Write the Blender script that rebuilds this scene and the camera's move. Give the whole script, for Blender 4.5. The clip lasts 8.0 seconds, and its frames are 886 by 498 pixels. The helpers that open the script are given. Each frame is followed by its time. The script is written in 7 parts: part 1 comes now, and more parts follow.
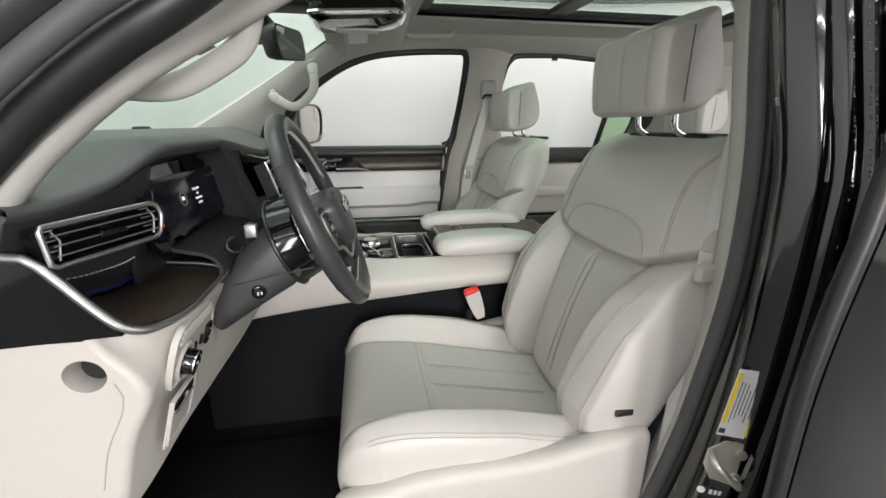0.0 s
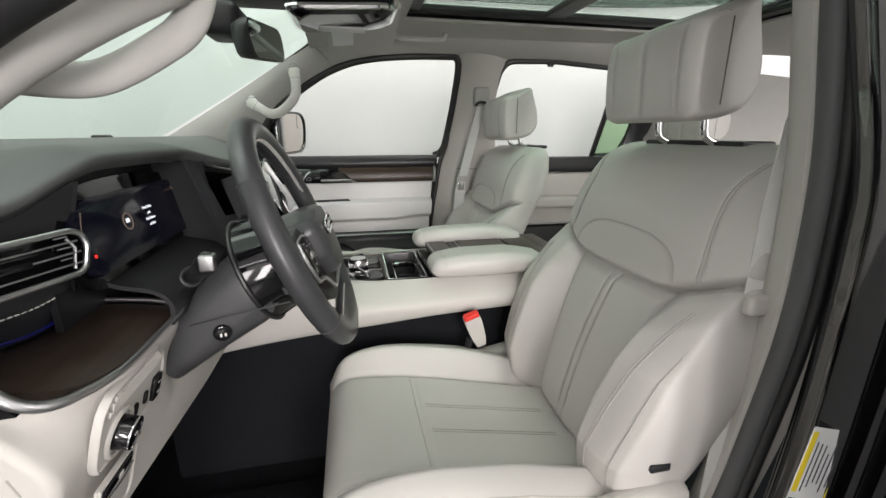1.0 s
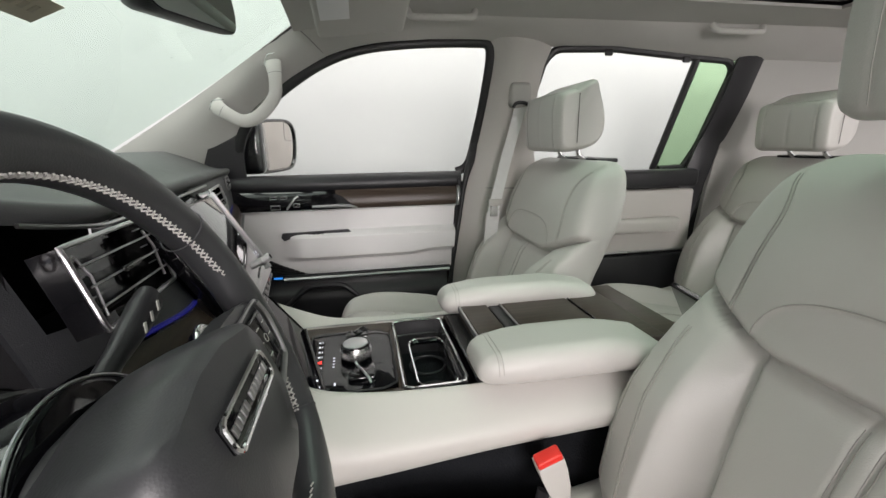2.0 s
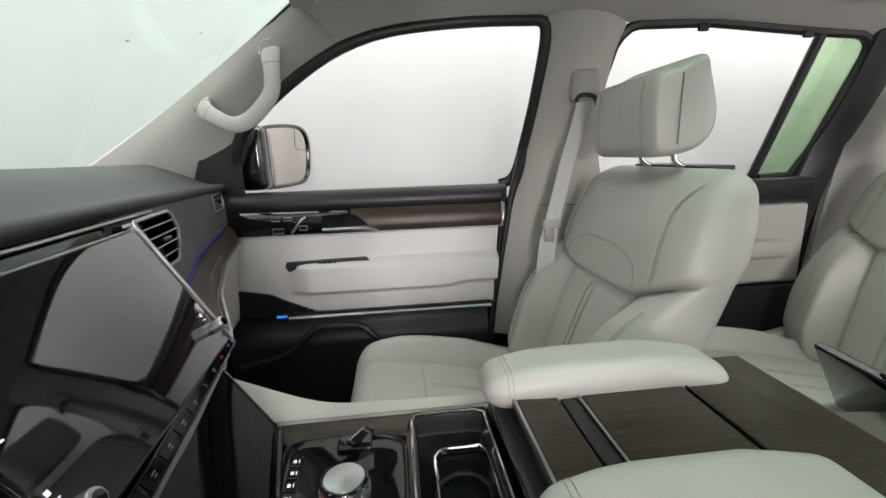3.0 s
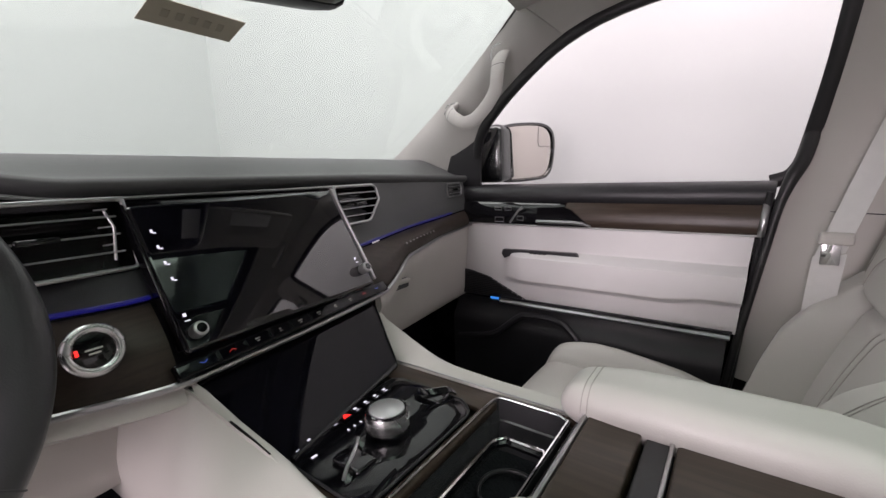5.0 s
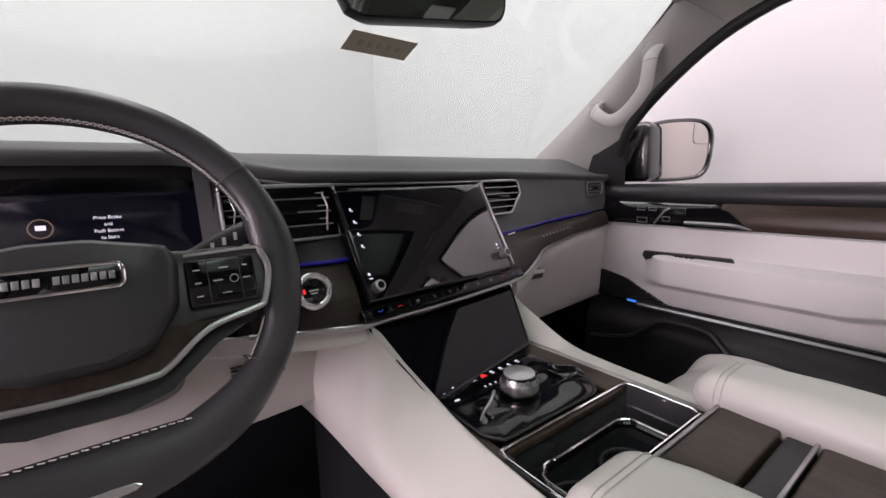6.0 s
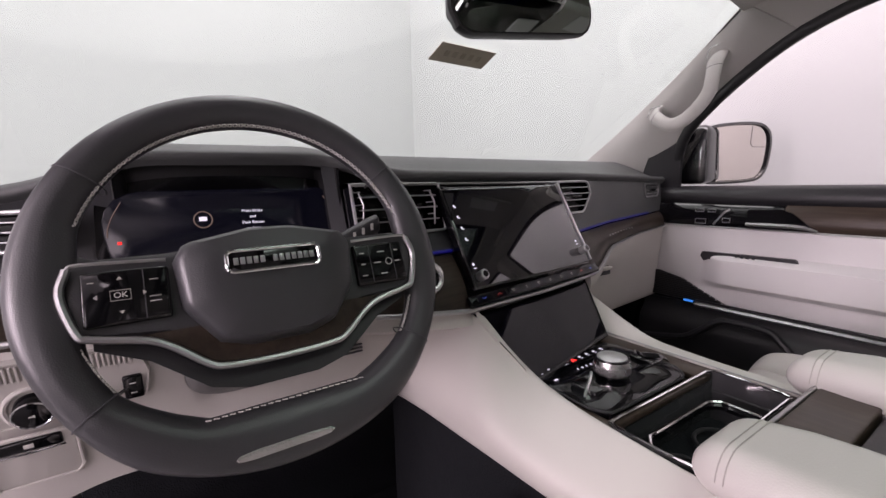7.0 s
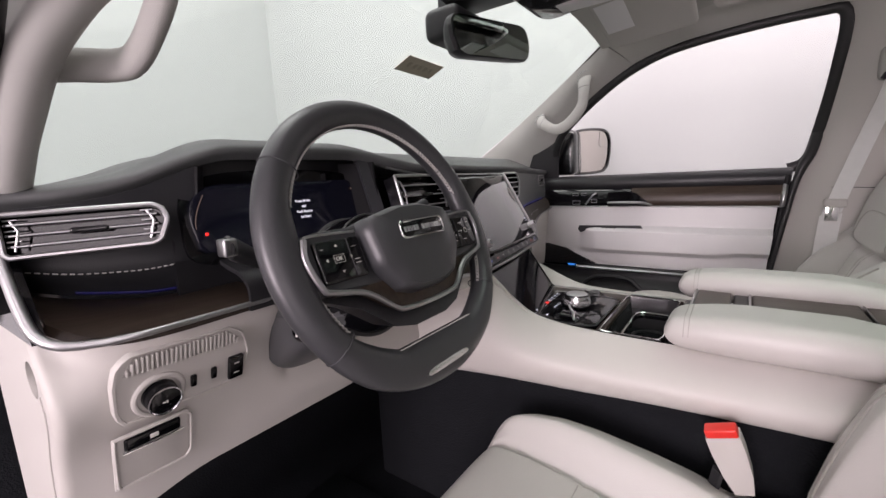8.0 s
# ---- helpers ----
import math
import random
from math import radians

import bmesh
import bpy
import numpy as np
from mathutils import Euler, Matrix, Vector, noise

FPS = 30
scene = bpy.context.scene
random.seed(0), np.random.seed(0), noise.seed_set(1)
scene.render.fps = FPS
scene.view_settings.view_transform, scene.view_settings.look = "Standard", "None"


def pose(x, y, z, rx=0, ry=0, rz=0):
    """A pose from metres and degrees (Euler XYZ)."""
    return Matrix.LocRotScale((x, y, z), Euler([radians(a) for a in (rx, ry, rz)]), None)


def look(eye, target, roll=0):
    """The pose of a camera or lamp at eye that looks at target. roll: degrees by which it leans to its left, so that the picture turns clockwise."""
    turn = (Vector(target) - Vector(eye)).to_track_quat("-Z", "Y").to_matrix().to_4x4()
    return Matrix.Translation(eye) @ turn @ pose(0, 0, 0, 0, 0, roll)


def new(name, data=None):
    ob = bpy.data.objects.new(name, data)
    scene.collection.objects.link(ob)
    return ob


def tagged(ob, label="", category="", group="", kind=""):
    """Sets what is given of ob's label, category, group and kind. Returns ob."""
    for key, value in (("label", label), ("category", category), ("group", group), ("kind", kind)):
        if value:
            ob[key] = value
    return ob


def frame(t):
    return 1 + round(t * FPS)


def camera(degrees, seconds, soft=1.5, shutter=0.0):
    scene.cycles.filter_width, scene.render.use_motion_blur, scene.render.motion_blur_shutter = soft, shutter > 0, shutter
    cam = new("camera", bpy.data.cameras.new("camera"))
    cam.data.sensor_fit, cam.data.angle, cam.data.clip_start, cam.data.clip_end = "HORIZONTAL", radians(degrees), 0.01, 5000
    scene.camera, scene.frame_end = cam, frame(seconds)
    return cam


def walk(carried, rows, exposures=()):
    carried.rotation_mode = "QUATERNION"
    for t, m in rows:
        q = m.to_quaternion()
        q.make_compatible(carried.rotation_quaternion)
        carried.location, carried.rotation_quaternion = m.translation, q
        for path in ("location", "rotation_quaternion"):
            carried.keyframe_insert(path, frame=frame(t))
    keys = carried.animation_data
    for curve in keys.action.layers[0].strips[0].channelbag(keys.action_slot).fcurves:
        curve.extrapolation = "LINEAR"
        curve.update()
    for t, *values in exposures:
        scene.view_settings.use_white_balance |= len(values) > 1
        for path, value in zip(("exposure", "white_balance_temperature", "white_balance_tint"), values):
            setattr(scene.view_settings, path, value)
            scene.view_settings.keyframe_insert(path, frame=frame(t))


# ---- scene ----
cam = camera(93.6, 8.0)
METRES, EYE, TILT, LEAN, TURN = 1.8, 1.45, -16.8, 0.0, -10.5
ROWS = [
    (0.0, 0.0, 0.0, 0.0, 0.0, 0.0, -0.0),
    (0.5, -0.0142, 0.0126, 0.0026, -1.25, 0.6, 0.23),
    (1.0, -0.0123, 0.0669, 0.0167, -1.72, 1.25, 0.56),
    (1.5, -0.0261, 0.1895, 0.0556, -1.15, 1.88, 0.83),
    (3.0, -0.0481, 0.4819, 0.1377, 4.32, 3.92, 0.53),
    (3.5, -0.0285, 0.5224, 0.1435, 11.48, 4.43, -1.26),
    (4.0, 0.0076, 0.5407, 0.1509, 21.45, 4.29, -4.14),
    (4.5, 0.056, 0.5485, 0.1419, 32.96, 3.24, -7.23),
    (5.0, 0.0914, 0.5441, 0.1257, 44.86, 1.54, -10.1),
    (6.5, 0.1311, 0.4873, 0.1003, 66.44, -2.47, -14.12),
    (7.0, 0.1285, 0.4427, 0.0854, 66.49, -2.26, -14.21),
    (7.5, 0.1231, 0.3672, 0.0641, 59.75, -0.59, -13.08),
    (8.0, 0.1143, 0.262, 0.0267, 45.28, 2.11, -9.37),
]
EXPOSURES = [(0.0, 0.38, 6720, 12), (1.5, 0.46, 6740, 15), (3.5, 0.50, 6680, 18), (4.2, 0.48, 6680, 20), (5.0, 0.42, 6720, 30), (6.5, 0.38, 6760, 38), (7.5, 0.38, 6760, 38), (8.0, 0.40, 6760, 31)]
walk(cam, [(t, pose(0, 0, EYE, TILT, LEAN, TURN) @ pose(METRES * x, METRES * y, METRES * z, 90 + pitch, roll, yaw)) for t, x, y, z, yaw, pitch, roll in ROWS], EXPOSURES)

# ---- world and light ----
CY = 1.305            # the car's middle line; front is -x, the passenger's side +y
world = bpy.data.worlds.new("studio_air")
scene.world = world
world.use_nodes = True
world.node_tree.nodes["Background"].inputs[0].default_value = (0.9, 0.95, 0.92, 1)
world.node_tree.nodes["Background"].inputs[1].default_value = 0.1


def area_lamp(name, x, y, z, sx, sy, watts, target, colour=(1, 1, 1)):
    data = bpy.data.lights.new(name, "AREA")
    data.shape, data.size, data.size_y, data.energy, data.color = "RECTANGLE", sx, sy, watts, colour
    ob = new(name, data)
    ob.matrix_world = look((x, y, z), target)
    return ob


area_lamp("ceiling_softbox", 0.2, 1.35, 4.45, 6.6, 0.9, 64, (0.2, 2.7, 0.9), (1.0, 0.99, 0.985))
area_lamp("ceiling_strip", 0.3, -0.75, 4.45, 5.0, 0.30, 6, (0.3, -0.3, 0), (1.0, 0.99, 0.985))
area_lamp("ceiling_strip", 1.0, -4.6, 4.45, 5.0, 0.30, 180, (1.0, -5.8, 1.2), (1.0, 0.99, 0.985))
# added unseen fill behind the car, for faces turned to the rear
area_lamp("rear_fill_softbox", 4.7, -1.7, 2.3, 3.0, 2.4, 44, (0.5, 0.6, 1.35), (1.0, 0.99, 0.985))
area_lamp("wall_strip", 1.1, -5.8, 2.1, 0.70, 2.6, 150, (0.1, 1.6, 1.2), (1.0, 0.985, 0.985))
area_lamp("wall_strip", -0.3, -5.8, 2.1, 0.70, 2.6, 110, (0.0, 1.6, 1.2), (1.0, 0.985, 0.985))
area_lamp("ceiling_softbox", -1.7, 0.4, 4.45, 2.2, 4.6, 38, (-2.0, 0.4, 0), (0.98, 1.0, 0.985))
area_lamp("ceiling_softbox", 2.2, 1.0, 4.45, 3.0, 3.0, 110, (2.2, 1.0, 0), (0.98, 1.0, 0.985))

# ---- materials ----


def material(name, colour, rough=0.5, metal=0.0, var=0.06, scale=6.0, grain=0.0, grain_scale=400.0, coat=0.0, spec=0.5):
    m = bpy.data.materials.new(name)
    m.use_nodes = True
    n, l = m.node_tree.nodes, m.node_tree.links
    b = n["Principled BSDF"]
    b.inputs["Roughness"].default_value = rough
    b.inputs["Metallic"].default_value = metal
    b.inputs["Coat Weight"].default_value = coat
    b.inputs["Coat Roughness"].default_value = 0.04
    b.inputs["Specular IOR Level"].default_value = spec
    tc = n.new("ShaderNodeTexCoord")
    big = n.new("ShaderNodeTexNoise")
    big.inputs["Scale"].default_value, big.inputs["Detail"].default_value = scale, 5
    l.new(tc.outputs["Object"], big.inputs["Vector"])
    mix = n.new("ShaderNodeMix")
    mix.data_type = "RGBA"
    mix.inputs["A"].default_value = (*[c * (1 - var) for c in colour], 1)
    mix.inputs["B"].default_value = (*[min(1, c * (1 + var)) for c in colour], 1)
    l.new(big.outputs["Fac"], mix.inputs["Factor"])
    l.new(mix.outputs["Result"], b.inputs["Base Color"])
    mr = n.new("ShaderNodeMapRange")
    mr.inputs["To Min"].default_value, mr.inputs["To Max"].default_value = max(0, rough - 0.06), min(1, rough + 0.06)
    l.new(big.outputs["Fac"], mr.inputs["Value"])
    l.new(mr.outputs["Result"], b.inputs["Roughness"])
    if grain:
        fine = n.new("ShaderNodeTexVoronoi")
        fine.inputs["Scale"].default_value = grain_scale
        l.new(tc.outputs["Object"], fine.inputs["Vector"])
        wav = n.new("ShaderNodeTexNoise")
        wav.inputs["Scale"].default_value = 22
        l.new(tc.outputs["Object"], wav.inputs["Vector"])
        add = n.new("ShaderNodeMath")
        add.operation = "MULTIPLY_ADD"
        l.new(wav.outputs["Fac"], add.inputs[0])
        add.inputs[1].default_value = 3.0
        l.new(fine.outputs["Distance"], add.inputs[2])
        bump = n.new("ShaderNodeBump")
        bump.inputs["Strength"].default_value, bump.inputs["Distance"].default_value = grain, 0.001
        l.new(add.outputs[0], bump.inputs["Height"])
        l.new(bump.outputs["Normal"], b.inputs["Normal"])
    return m


def wood_material(name, dark, light, rough=0.42, along=(3.0, 60.0, 60.0)):
    m = material(name, dark, rough, var=0.1, spec=0.3)
    n, l = m.node_tree.nodes, m.node_tree.links
    b = n["Principled BSDF"]
    tc = n.new("ShaderNodeTexCoord")
    mp = n.new("ShaderNodeMapping")
    mp.inputs["Scale"].default_value = along
    ns = n.new("ShaderNodeTexNoise")
    ns.inputs["Scale"].default_value, ns.inputs["Detail"].default_value, ns.inputs["Distortion"].default_value = 2.2, 8, 0.6
    l.new(tc.outputs["Object"], mp.inputs["Vector"])
    l.new(mp.outputs["Vector"], ns.inputs["Vector"])
    ramp = n.new("ShaderNodeValToRGB")
    ramp.color_ramp.elements[0].position, ramp.color_ramp.elements[1].position = 0.25, 0.80
    ramp.color_ramp.elements[0].color, ramp.color_ramp.elements[1].color = (*dark, 1), (*light, 1)
    l.new(ns.outputs["Fac"], ramp.inputs["Fac"])
    l.new(ramp.outputs["Color"], b.inputs["Base Color"])
    bump = n.new("ShaderNodeBump")
    bump.inputs["Strength"].default_value, bump.inputs["Distance"].default_value = 0.25, 0.0006
    l.new(ns.outputs["Fac"], bump.inputs["Height"])
    l.new(bump.outputs["Normal"], b.inputs["Normal"])
    return m


def glass_material(name, tint, gloss=1.0):
    m = bpy.data.materials.new(name)
    m.use_nodes = True
    n, l = m.node_tree.nodes, m.node_tree.links
    n.clear()
    out = n.new("ShaderNodeOutputMaterial")
    tr = n.new("ShaderNodeBsdfTransparent")
    tr.inputs[0].default_value = (*tint, 1)
    gl = n.new("ShaderNodeBsdfGlossy")
    gl.inputs["Roughness"].default_value = 0.02
    fr = n.new("ShaderNodeFresnel")
    fr.inputs["IOR"].default_value = 1.35
    ml = n.new("ShaderNodeMath")
    ml.operation = "MULTIPLY"
    ml.inputs[1].default_value = gloss
    mx = n.new("ShaderNodeMixShader")
    l.new(fr.outputs[0], ml.inputs[0])
    l.new(ml.outputs[0], mx.inputs[0])
    l.new(tr.outputs[0], mx.inputs[1])
    l.new(gl.outputs[0], mx.inputs[2])
    l.new(mx.outputs[0], out.inputs[0])
    return m


def glow_material(name, colour, strength):
    m = bpy.data.materials.new(name)
    m.use_nodes = True
    b = m.node_tree.nodes["Principled BSDF"]
    b.inputs["Base Color"].default_value = (0.01, 0.01, 0.01, 1)
    b.inputs["Emission Color"].default_value = (*colour, 1)
    b.inputs["Emission Strength"].default_value = strength
    return m


LEATHER = material("pale_grey_leather", (0.52, 0.50, 0.475), 0.42, var=0.035, scale=9, grain=0.12, grain_scale=520)
STITCH = material("grey_thread", (0.40, 0.38, 0.355), 0.8, var=0.1, scale=90)
STITCH_D = material("dark_seam", (0.16, 0.15, 0.14), 0.8, var=0.1, scale=90)
STITCH_L = material("pale_thread", (0.62, 0.61, 0.58), 0.8, var=0.1, scale=90)
DASH_SOFT = material("charcoal_soft_dash", (0.070, 0.074, 0.074), 0.50, var=0.08, grain=0.2, grain_scale=900)
DOOR_LEATHER = material("pale_door_leather", (0.60, 0.59, 0.585), 0.42, var=0.035, scale=9, grain=0.12, grain_scale=520)
FACE = material("black_dash_leather", (0.026, 0.027, 0.030), 0.42, var=0.1, grain=0.2, grain_scale=900)
BEIGE = material("pale_grey_plastic", (0.51, 0.49, 0.46), 0.5, var=0.03, grain=0.1, grain_scale=900)
TAUPE = material("taupe_plastic", (0.16, 0.145, 0.13), 0.5, var=0.05, grain=0.1, grain_scale=900)
PILLAR = material("pillar_cloth", (0.43, 0.425, 0.40), 0.85, var=0.05, scale=12, grain=0.25, grain_scale=1400)
HEADLINER = material("headliner_cloth", (0.52, 0.51, 0.48), 0.9, var=0.05, scale=8, grain=0.25, grain_scale=1400)
BLACK_SOFT = material("black_soft_plastic", (0.016, 0.016, 0.018), 0.42, var=0.12, spec=0.45, grain=0.15, grain_scale=900)
WHEEL_LEATHER = material("charcoal_wheel_leather", (0.042, 0.043, 0.046), 0.34, var=0.08, grain=0.10, grain_scale=700)
GLOSS = material("piano_black", (0.004, 0.004, 0.005), 0.05, var=0.1, spec=0.5)
PAINT = material("black_car_paint", (0.004, 0.004, 0.005), 0.08, var=0.1, coat=1.0)
RUBBER = material("black_rubber", (0.014, 0.014, 0.015), 0.42, var=0.12, scale=20)
CHROME = material("chrome", (0.82, 0.82, 0.83), 0.08, 1.0, var=0.02)
SATIN = material("satin_metal", (0.42, 0.42, 0.425), 0.36, 1.0, var=0.04, scale=30)
CARPET = material("black_carpet", (0.011, 0.012, 0.014), 0.95, var=0.25, spec=0.1, scale=14, grain=0.9, grain_scale=260)
WOOD = wood_material("dark_walnut", (0.026, 0.017, 0.012), (0.060, 0.042, 0.031), 0.36)
WOOD_ACROSS = wood_material("dark_walnut_across", (0.020, 0.014, 0.010), (0.046, 0.033, 0.025), 0.36, along=(60.0, 3.0, 60.0))
SCREEN = material("dark_screen_glass", (0.002, 0.002, 0.004), 0.03, var=0.05, coat=1.0, spec=0.12)
SCREEN.node_tree.nodes["Principled BSDF"].inputs["Coat IOR"].default_value = 1.7
RED = material("red_plastic", (0.75, 0.03, 0.02), 0.35, var=0.03)
BELT = material("pale_belt_webbing", (0.72, 0.715, 0.70), 0.75, var=0.05, scale=60, grain=0.5, grain_scale=1500)
WHITE = material("white_paper", (0.8, 0.8, 0.8), 0.6, var=0.02)
YELLOW = material("yellow_print", (0.85, 0.66, 0.03), 0.6, var=0.03)
DARK_INK = material("dark_ink", (0.05, 0.05, 0.055), 0.6, var=0.05)
TAN = material("tan_card", (0.52, 0.47, 0.36), 0.7, var=0.06, scale=30)
SEAL = material("grey_rubber_seal", (0.085, 0.085, 0.088), 0.5, var=0.15, scale=15)
FAINT = material("faint_ink", (0.42, 0.37, 0.28), 0.7)
ZINC = material("zinc_plate", (0.62, 0.60, 0.54), 0.38, 0.6, var=0.08, scale=40)
MIRROR = material("mirror_silver", (0.80, 0.73, 0.69), 0.01, 1.0, var=0.0)
DIM_MIRROR = material("dimmed_green_mirror", (0.46, 0.52, 0.48), 0.02, 1.0, var=0.0)
WALL = material("studio_white_wall", (0.64, 0.65, 0.645), 0.7, var=0.012, scale=0.5)
FLOOR = material("studio_grey_floor", (0.08, 0.08, 0.078), 0.35, var=0.05, scale=1.5)
GLASS_W = glass_material("green_windscreen_glass", (0.86, 0.935, 0.895), 0.15)
GLASS_S = glass_material("clear_side_glass", (0.95, 0.965, 0.955), 0.5)
GLASS_P = glass_material("green_privacy_glass", (0.70, 0.84, 0.68), 0.4)
GLASS_R = glass_material("dark_roof_glass", (0.54, 0.64, 0.58), 0.8)
LOWER_GLASS = material("lower_display_glass", (0.002, 0.002, 0.004), 0.03, var=0.05, spec=0.12)
BRIGHT = material("bright_brushed_metal", (0.66, 0.66, 0.66), 0.26, 1.0, var=0.04, scale=30)
BRUSHED = material("brushed_steel", (0.58, 0.58, 0.585), 0.40, 1.0, var=0.05, scale=40)
HOOD = material("matt_black_hood", (0.008, 0.008, 0.009), 0.6, var=0.12, spec=0.2, grain=0.15, grain_scale=900)
SHROUD = material("dark_column_plastic", (0.050, 0.051, 0.053), 0.32, var=0.1, grain=0.08, grain_scale=900)
TRAY = material("polished_dark_grey_tray", (0.030, 0.030, 0.032), 0.16, var=0.1, coat=0.6)
AR_GLASS = material("matt_dark_glass", (0.002, 0.002, 0.004), 0.03, var=0.05, spec=0.18)
PAD = material("polished_black_pad", (0.003, 0.003, 0.004), 0.06, var=0.1, spec=0.35)
CLUSTER = material("lit_display_glass", (0.003, 0.003, 0.006), 0.16, var=0.05, spec=0.5)
CLUSTER.node_tree.nodes["Principled BSDF"].inputs["Emission Color"].default_value = (0.35, 0.4, 0.8, 1)
CLUSTER.node_tree.nodes["Principled BSDF"].inputs["Emission Strength"].default_value = 0.004
ICON = glow_material("white_backlight", (0.85, 0.9, 1.0), 0.8)
BLUE = glow_material("blue_ambient_light", (0.02, 0.02, 0.9), 0.07)
BLUE_DIM = glow_material("dim_blue_ambient_light", (0.02, 0.02, 0.9), 0.035)
BLUE_LOGO = glow_material("blue_badge_light", (0.02, 0.3, 0.95), 0.6)
RED_GLOW = glow_material("red_backlight", (1.0, 0.03, 0.02), 1.2)
RED_DIM = glow_material("dim_red_backlight", (1.0, 0.05, 0.03), 0.25)
BLUE_MARK = glow_material("dim_blue_backlight", (0.05, 0.15, 0.9), 0.3)
AMBER = glow_material("amber_backlight", (1.0, 0.72, 0.55), 0.09)

# ---- mesh helpers ----


def thing(name, label="", category="", group="", kind="", at=(0, 0, 0)):
    ob = new(name)
    ob.empty_display_size = 0.05
    ob.location = at
    return tagged(ob, label, category, group, kind)


def part(name, bm, mat, parent=None, label="", smooth=True):
    me = bpy.data.meshes.new(name)
    skin = "nrm" in bm.verts.layers.float_vector
    if not skin:
        bmesh.ops.recalc_face_normals(bm, faces=bm.faces)
    bm.to_mesh(me)
    bm.free()
    me.materials.append(mat)
    if smooth:
        me.polygons.foreach_set("use_smooth", [True] * len(me.polygons))
        if skin:
            at = me.attributes["nrm"]
            flat = np.zeros(len(me.vertices) * 3, dtype=np.float32)
            at.data.foreach_get("vector", flat)
            me.attributes.remove(at)
            me.normals_split_custom_set_from_vertices([tuple(v) for v in flat.reshape(-1, 3)])
        else:
            me.set_sharp_from_angle(angle=radians(38))
    ob = new(name, me)
    if parent:
        ob.parent = parent
        base = parent.location
        up = parent.parent
        while up:
            base = base + up.location
            up = up.parent
        me.transform(Matrix.Translation(-Vector(base)))
    if label:
        tagged(ob, label)
    return ob


def grid_faces(bm, rows, wrap=False):
    vs = [[bm.verts.new(p) for p in r] for r in rows]
    for a, b in zip(vs, vs[1:]):
        n = len(a)
        for i in range(n if wrap else n - 1):
            bm.faces.new((a[i], a[(i + 1) % n], b[(i + 1) % n], b[i]))
    return vs


def loft(rings, caps=True):
    """A closed skin over rings of points."""
    bm = bmesh.new()
    vs = grid_faces(bm, rings, True)
    if caps:
        bm.faces.new(vs[0][::-1])
        bm.faces.new(vs[-1])
    return bm


def slab(rows, thick):
    """A sheet over rows of points, given thickness against its normals."""
    rows = [[Vector(p) for p in r] for r in rows]
    m, n = len(rows), len(rows[0])
    back = []
    for i in range(m):
        r = []
        for j in range(n):
            du = rows[i][min(j + 1, n - 1)] - rows[i][max(j - 1, 0)]
            dv = rows[min(i + 1, m - 1)][j] - rows[max(i - 1, 0)][j]
            r.append(rows[i][j] - du.cross(dv).normalized() * thick)
        back.append(r)
    bm = bmesh.new()
    f, b = grid_faces(bm, rows), grid_faces(bm, back)
    rim = lambda v: v[0] + [r[-1] for r in v[1:]] + v[-1][-2::-1] + [r[0] for r in v[-2:0:-1]]
    rf, rb = rim(f), rim(b)
    for i in range(len(rf)):
        j = (i + 1) % len(rf)
        bm.faces.new((rf[i], rb[i], rb[j], rf[j]))
    return bm


def rbox(c, s, r=0.01, seg=3, bend=None, cuts=1):
    """A box of size s round c with edges rounded to r; bend maps its points."""
    half = [v / 2 for v in s]
    r = min(r, *[h * 0.98 for h in half])

    def axis(h):
        inner = h - r
        edge = [inner + r * math.sin(i / seg * math.pi / 2) ** 1.0 for i in range(seg + 1)]
        mid = [-inner + 2 * inner * i / (cuts + 1) for i in range(1, cuts + 1)]
        return [-e for e in reversed(edge)] + mid + edge

    ax = [axis(h) for h in half]
    bm = bmesh.new()
    seen = {}

    def vert(p):
        q = Vector(p)
        core = Vector([max(-(h - r), min(h - r, v)) for v, h in zip(q, half)])
        d = q - core
        if d.length > 1e-9:
            q = core + d.normalized() * r
        key = tuple(round(v, 6) for v in q)
        if key not in seen:
            w = Vector(c) + q
            seen[key] = bm.verts.new(bend(w) if bend else w)
        return seen[key]

    for k in range(3):
        i, j = (k + 1) % 3, (k + 2) % 3
        for sgn in (-1, 1):
            for a0, a1 in zip(ax[i], ax[i][1:]):
                for b0, b1 in zip(ax[j], ax[j][1:]):
                    quad = []
                    for a, b in ((a0, b0), (a1, b0), (a1, b1), (a0, b1)):
                        p = [0, 0, 0]
                        p[k], p[i], p[j] = sgn * half[k], a, b
                        v = vert(p)
                        if v not in quad:
                            quad.append(v)
                    if len(quad) > 2:
                        try:
                            bm.faces.new(quad)
                        except ValueError:
                            pass
    return bm


def join(*bms):
    out = bms[0]
    for b in bms[1:]:
        me = bpy.data.meshes.new("tmp")
        b.to_mesh(me)
        out.from_mesh(me)
        b.free()
        bpy.data.meshes.remove(me)
    return out


def moved(bm, m):
    bm.transform(m)
    return bm


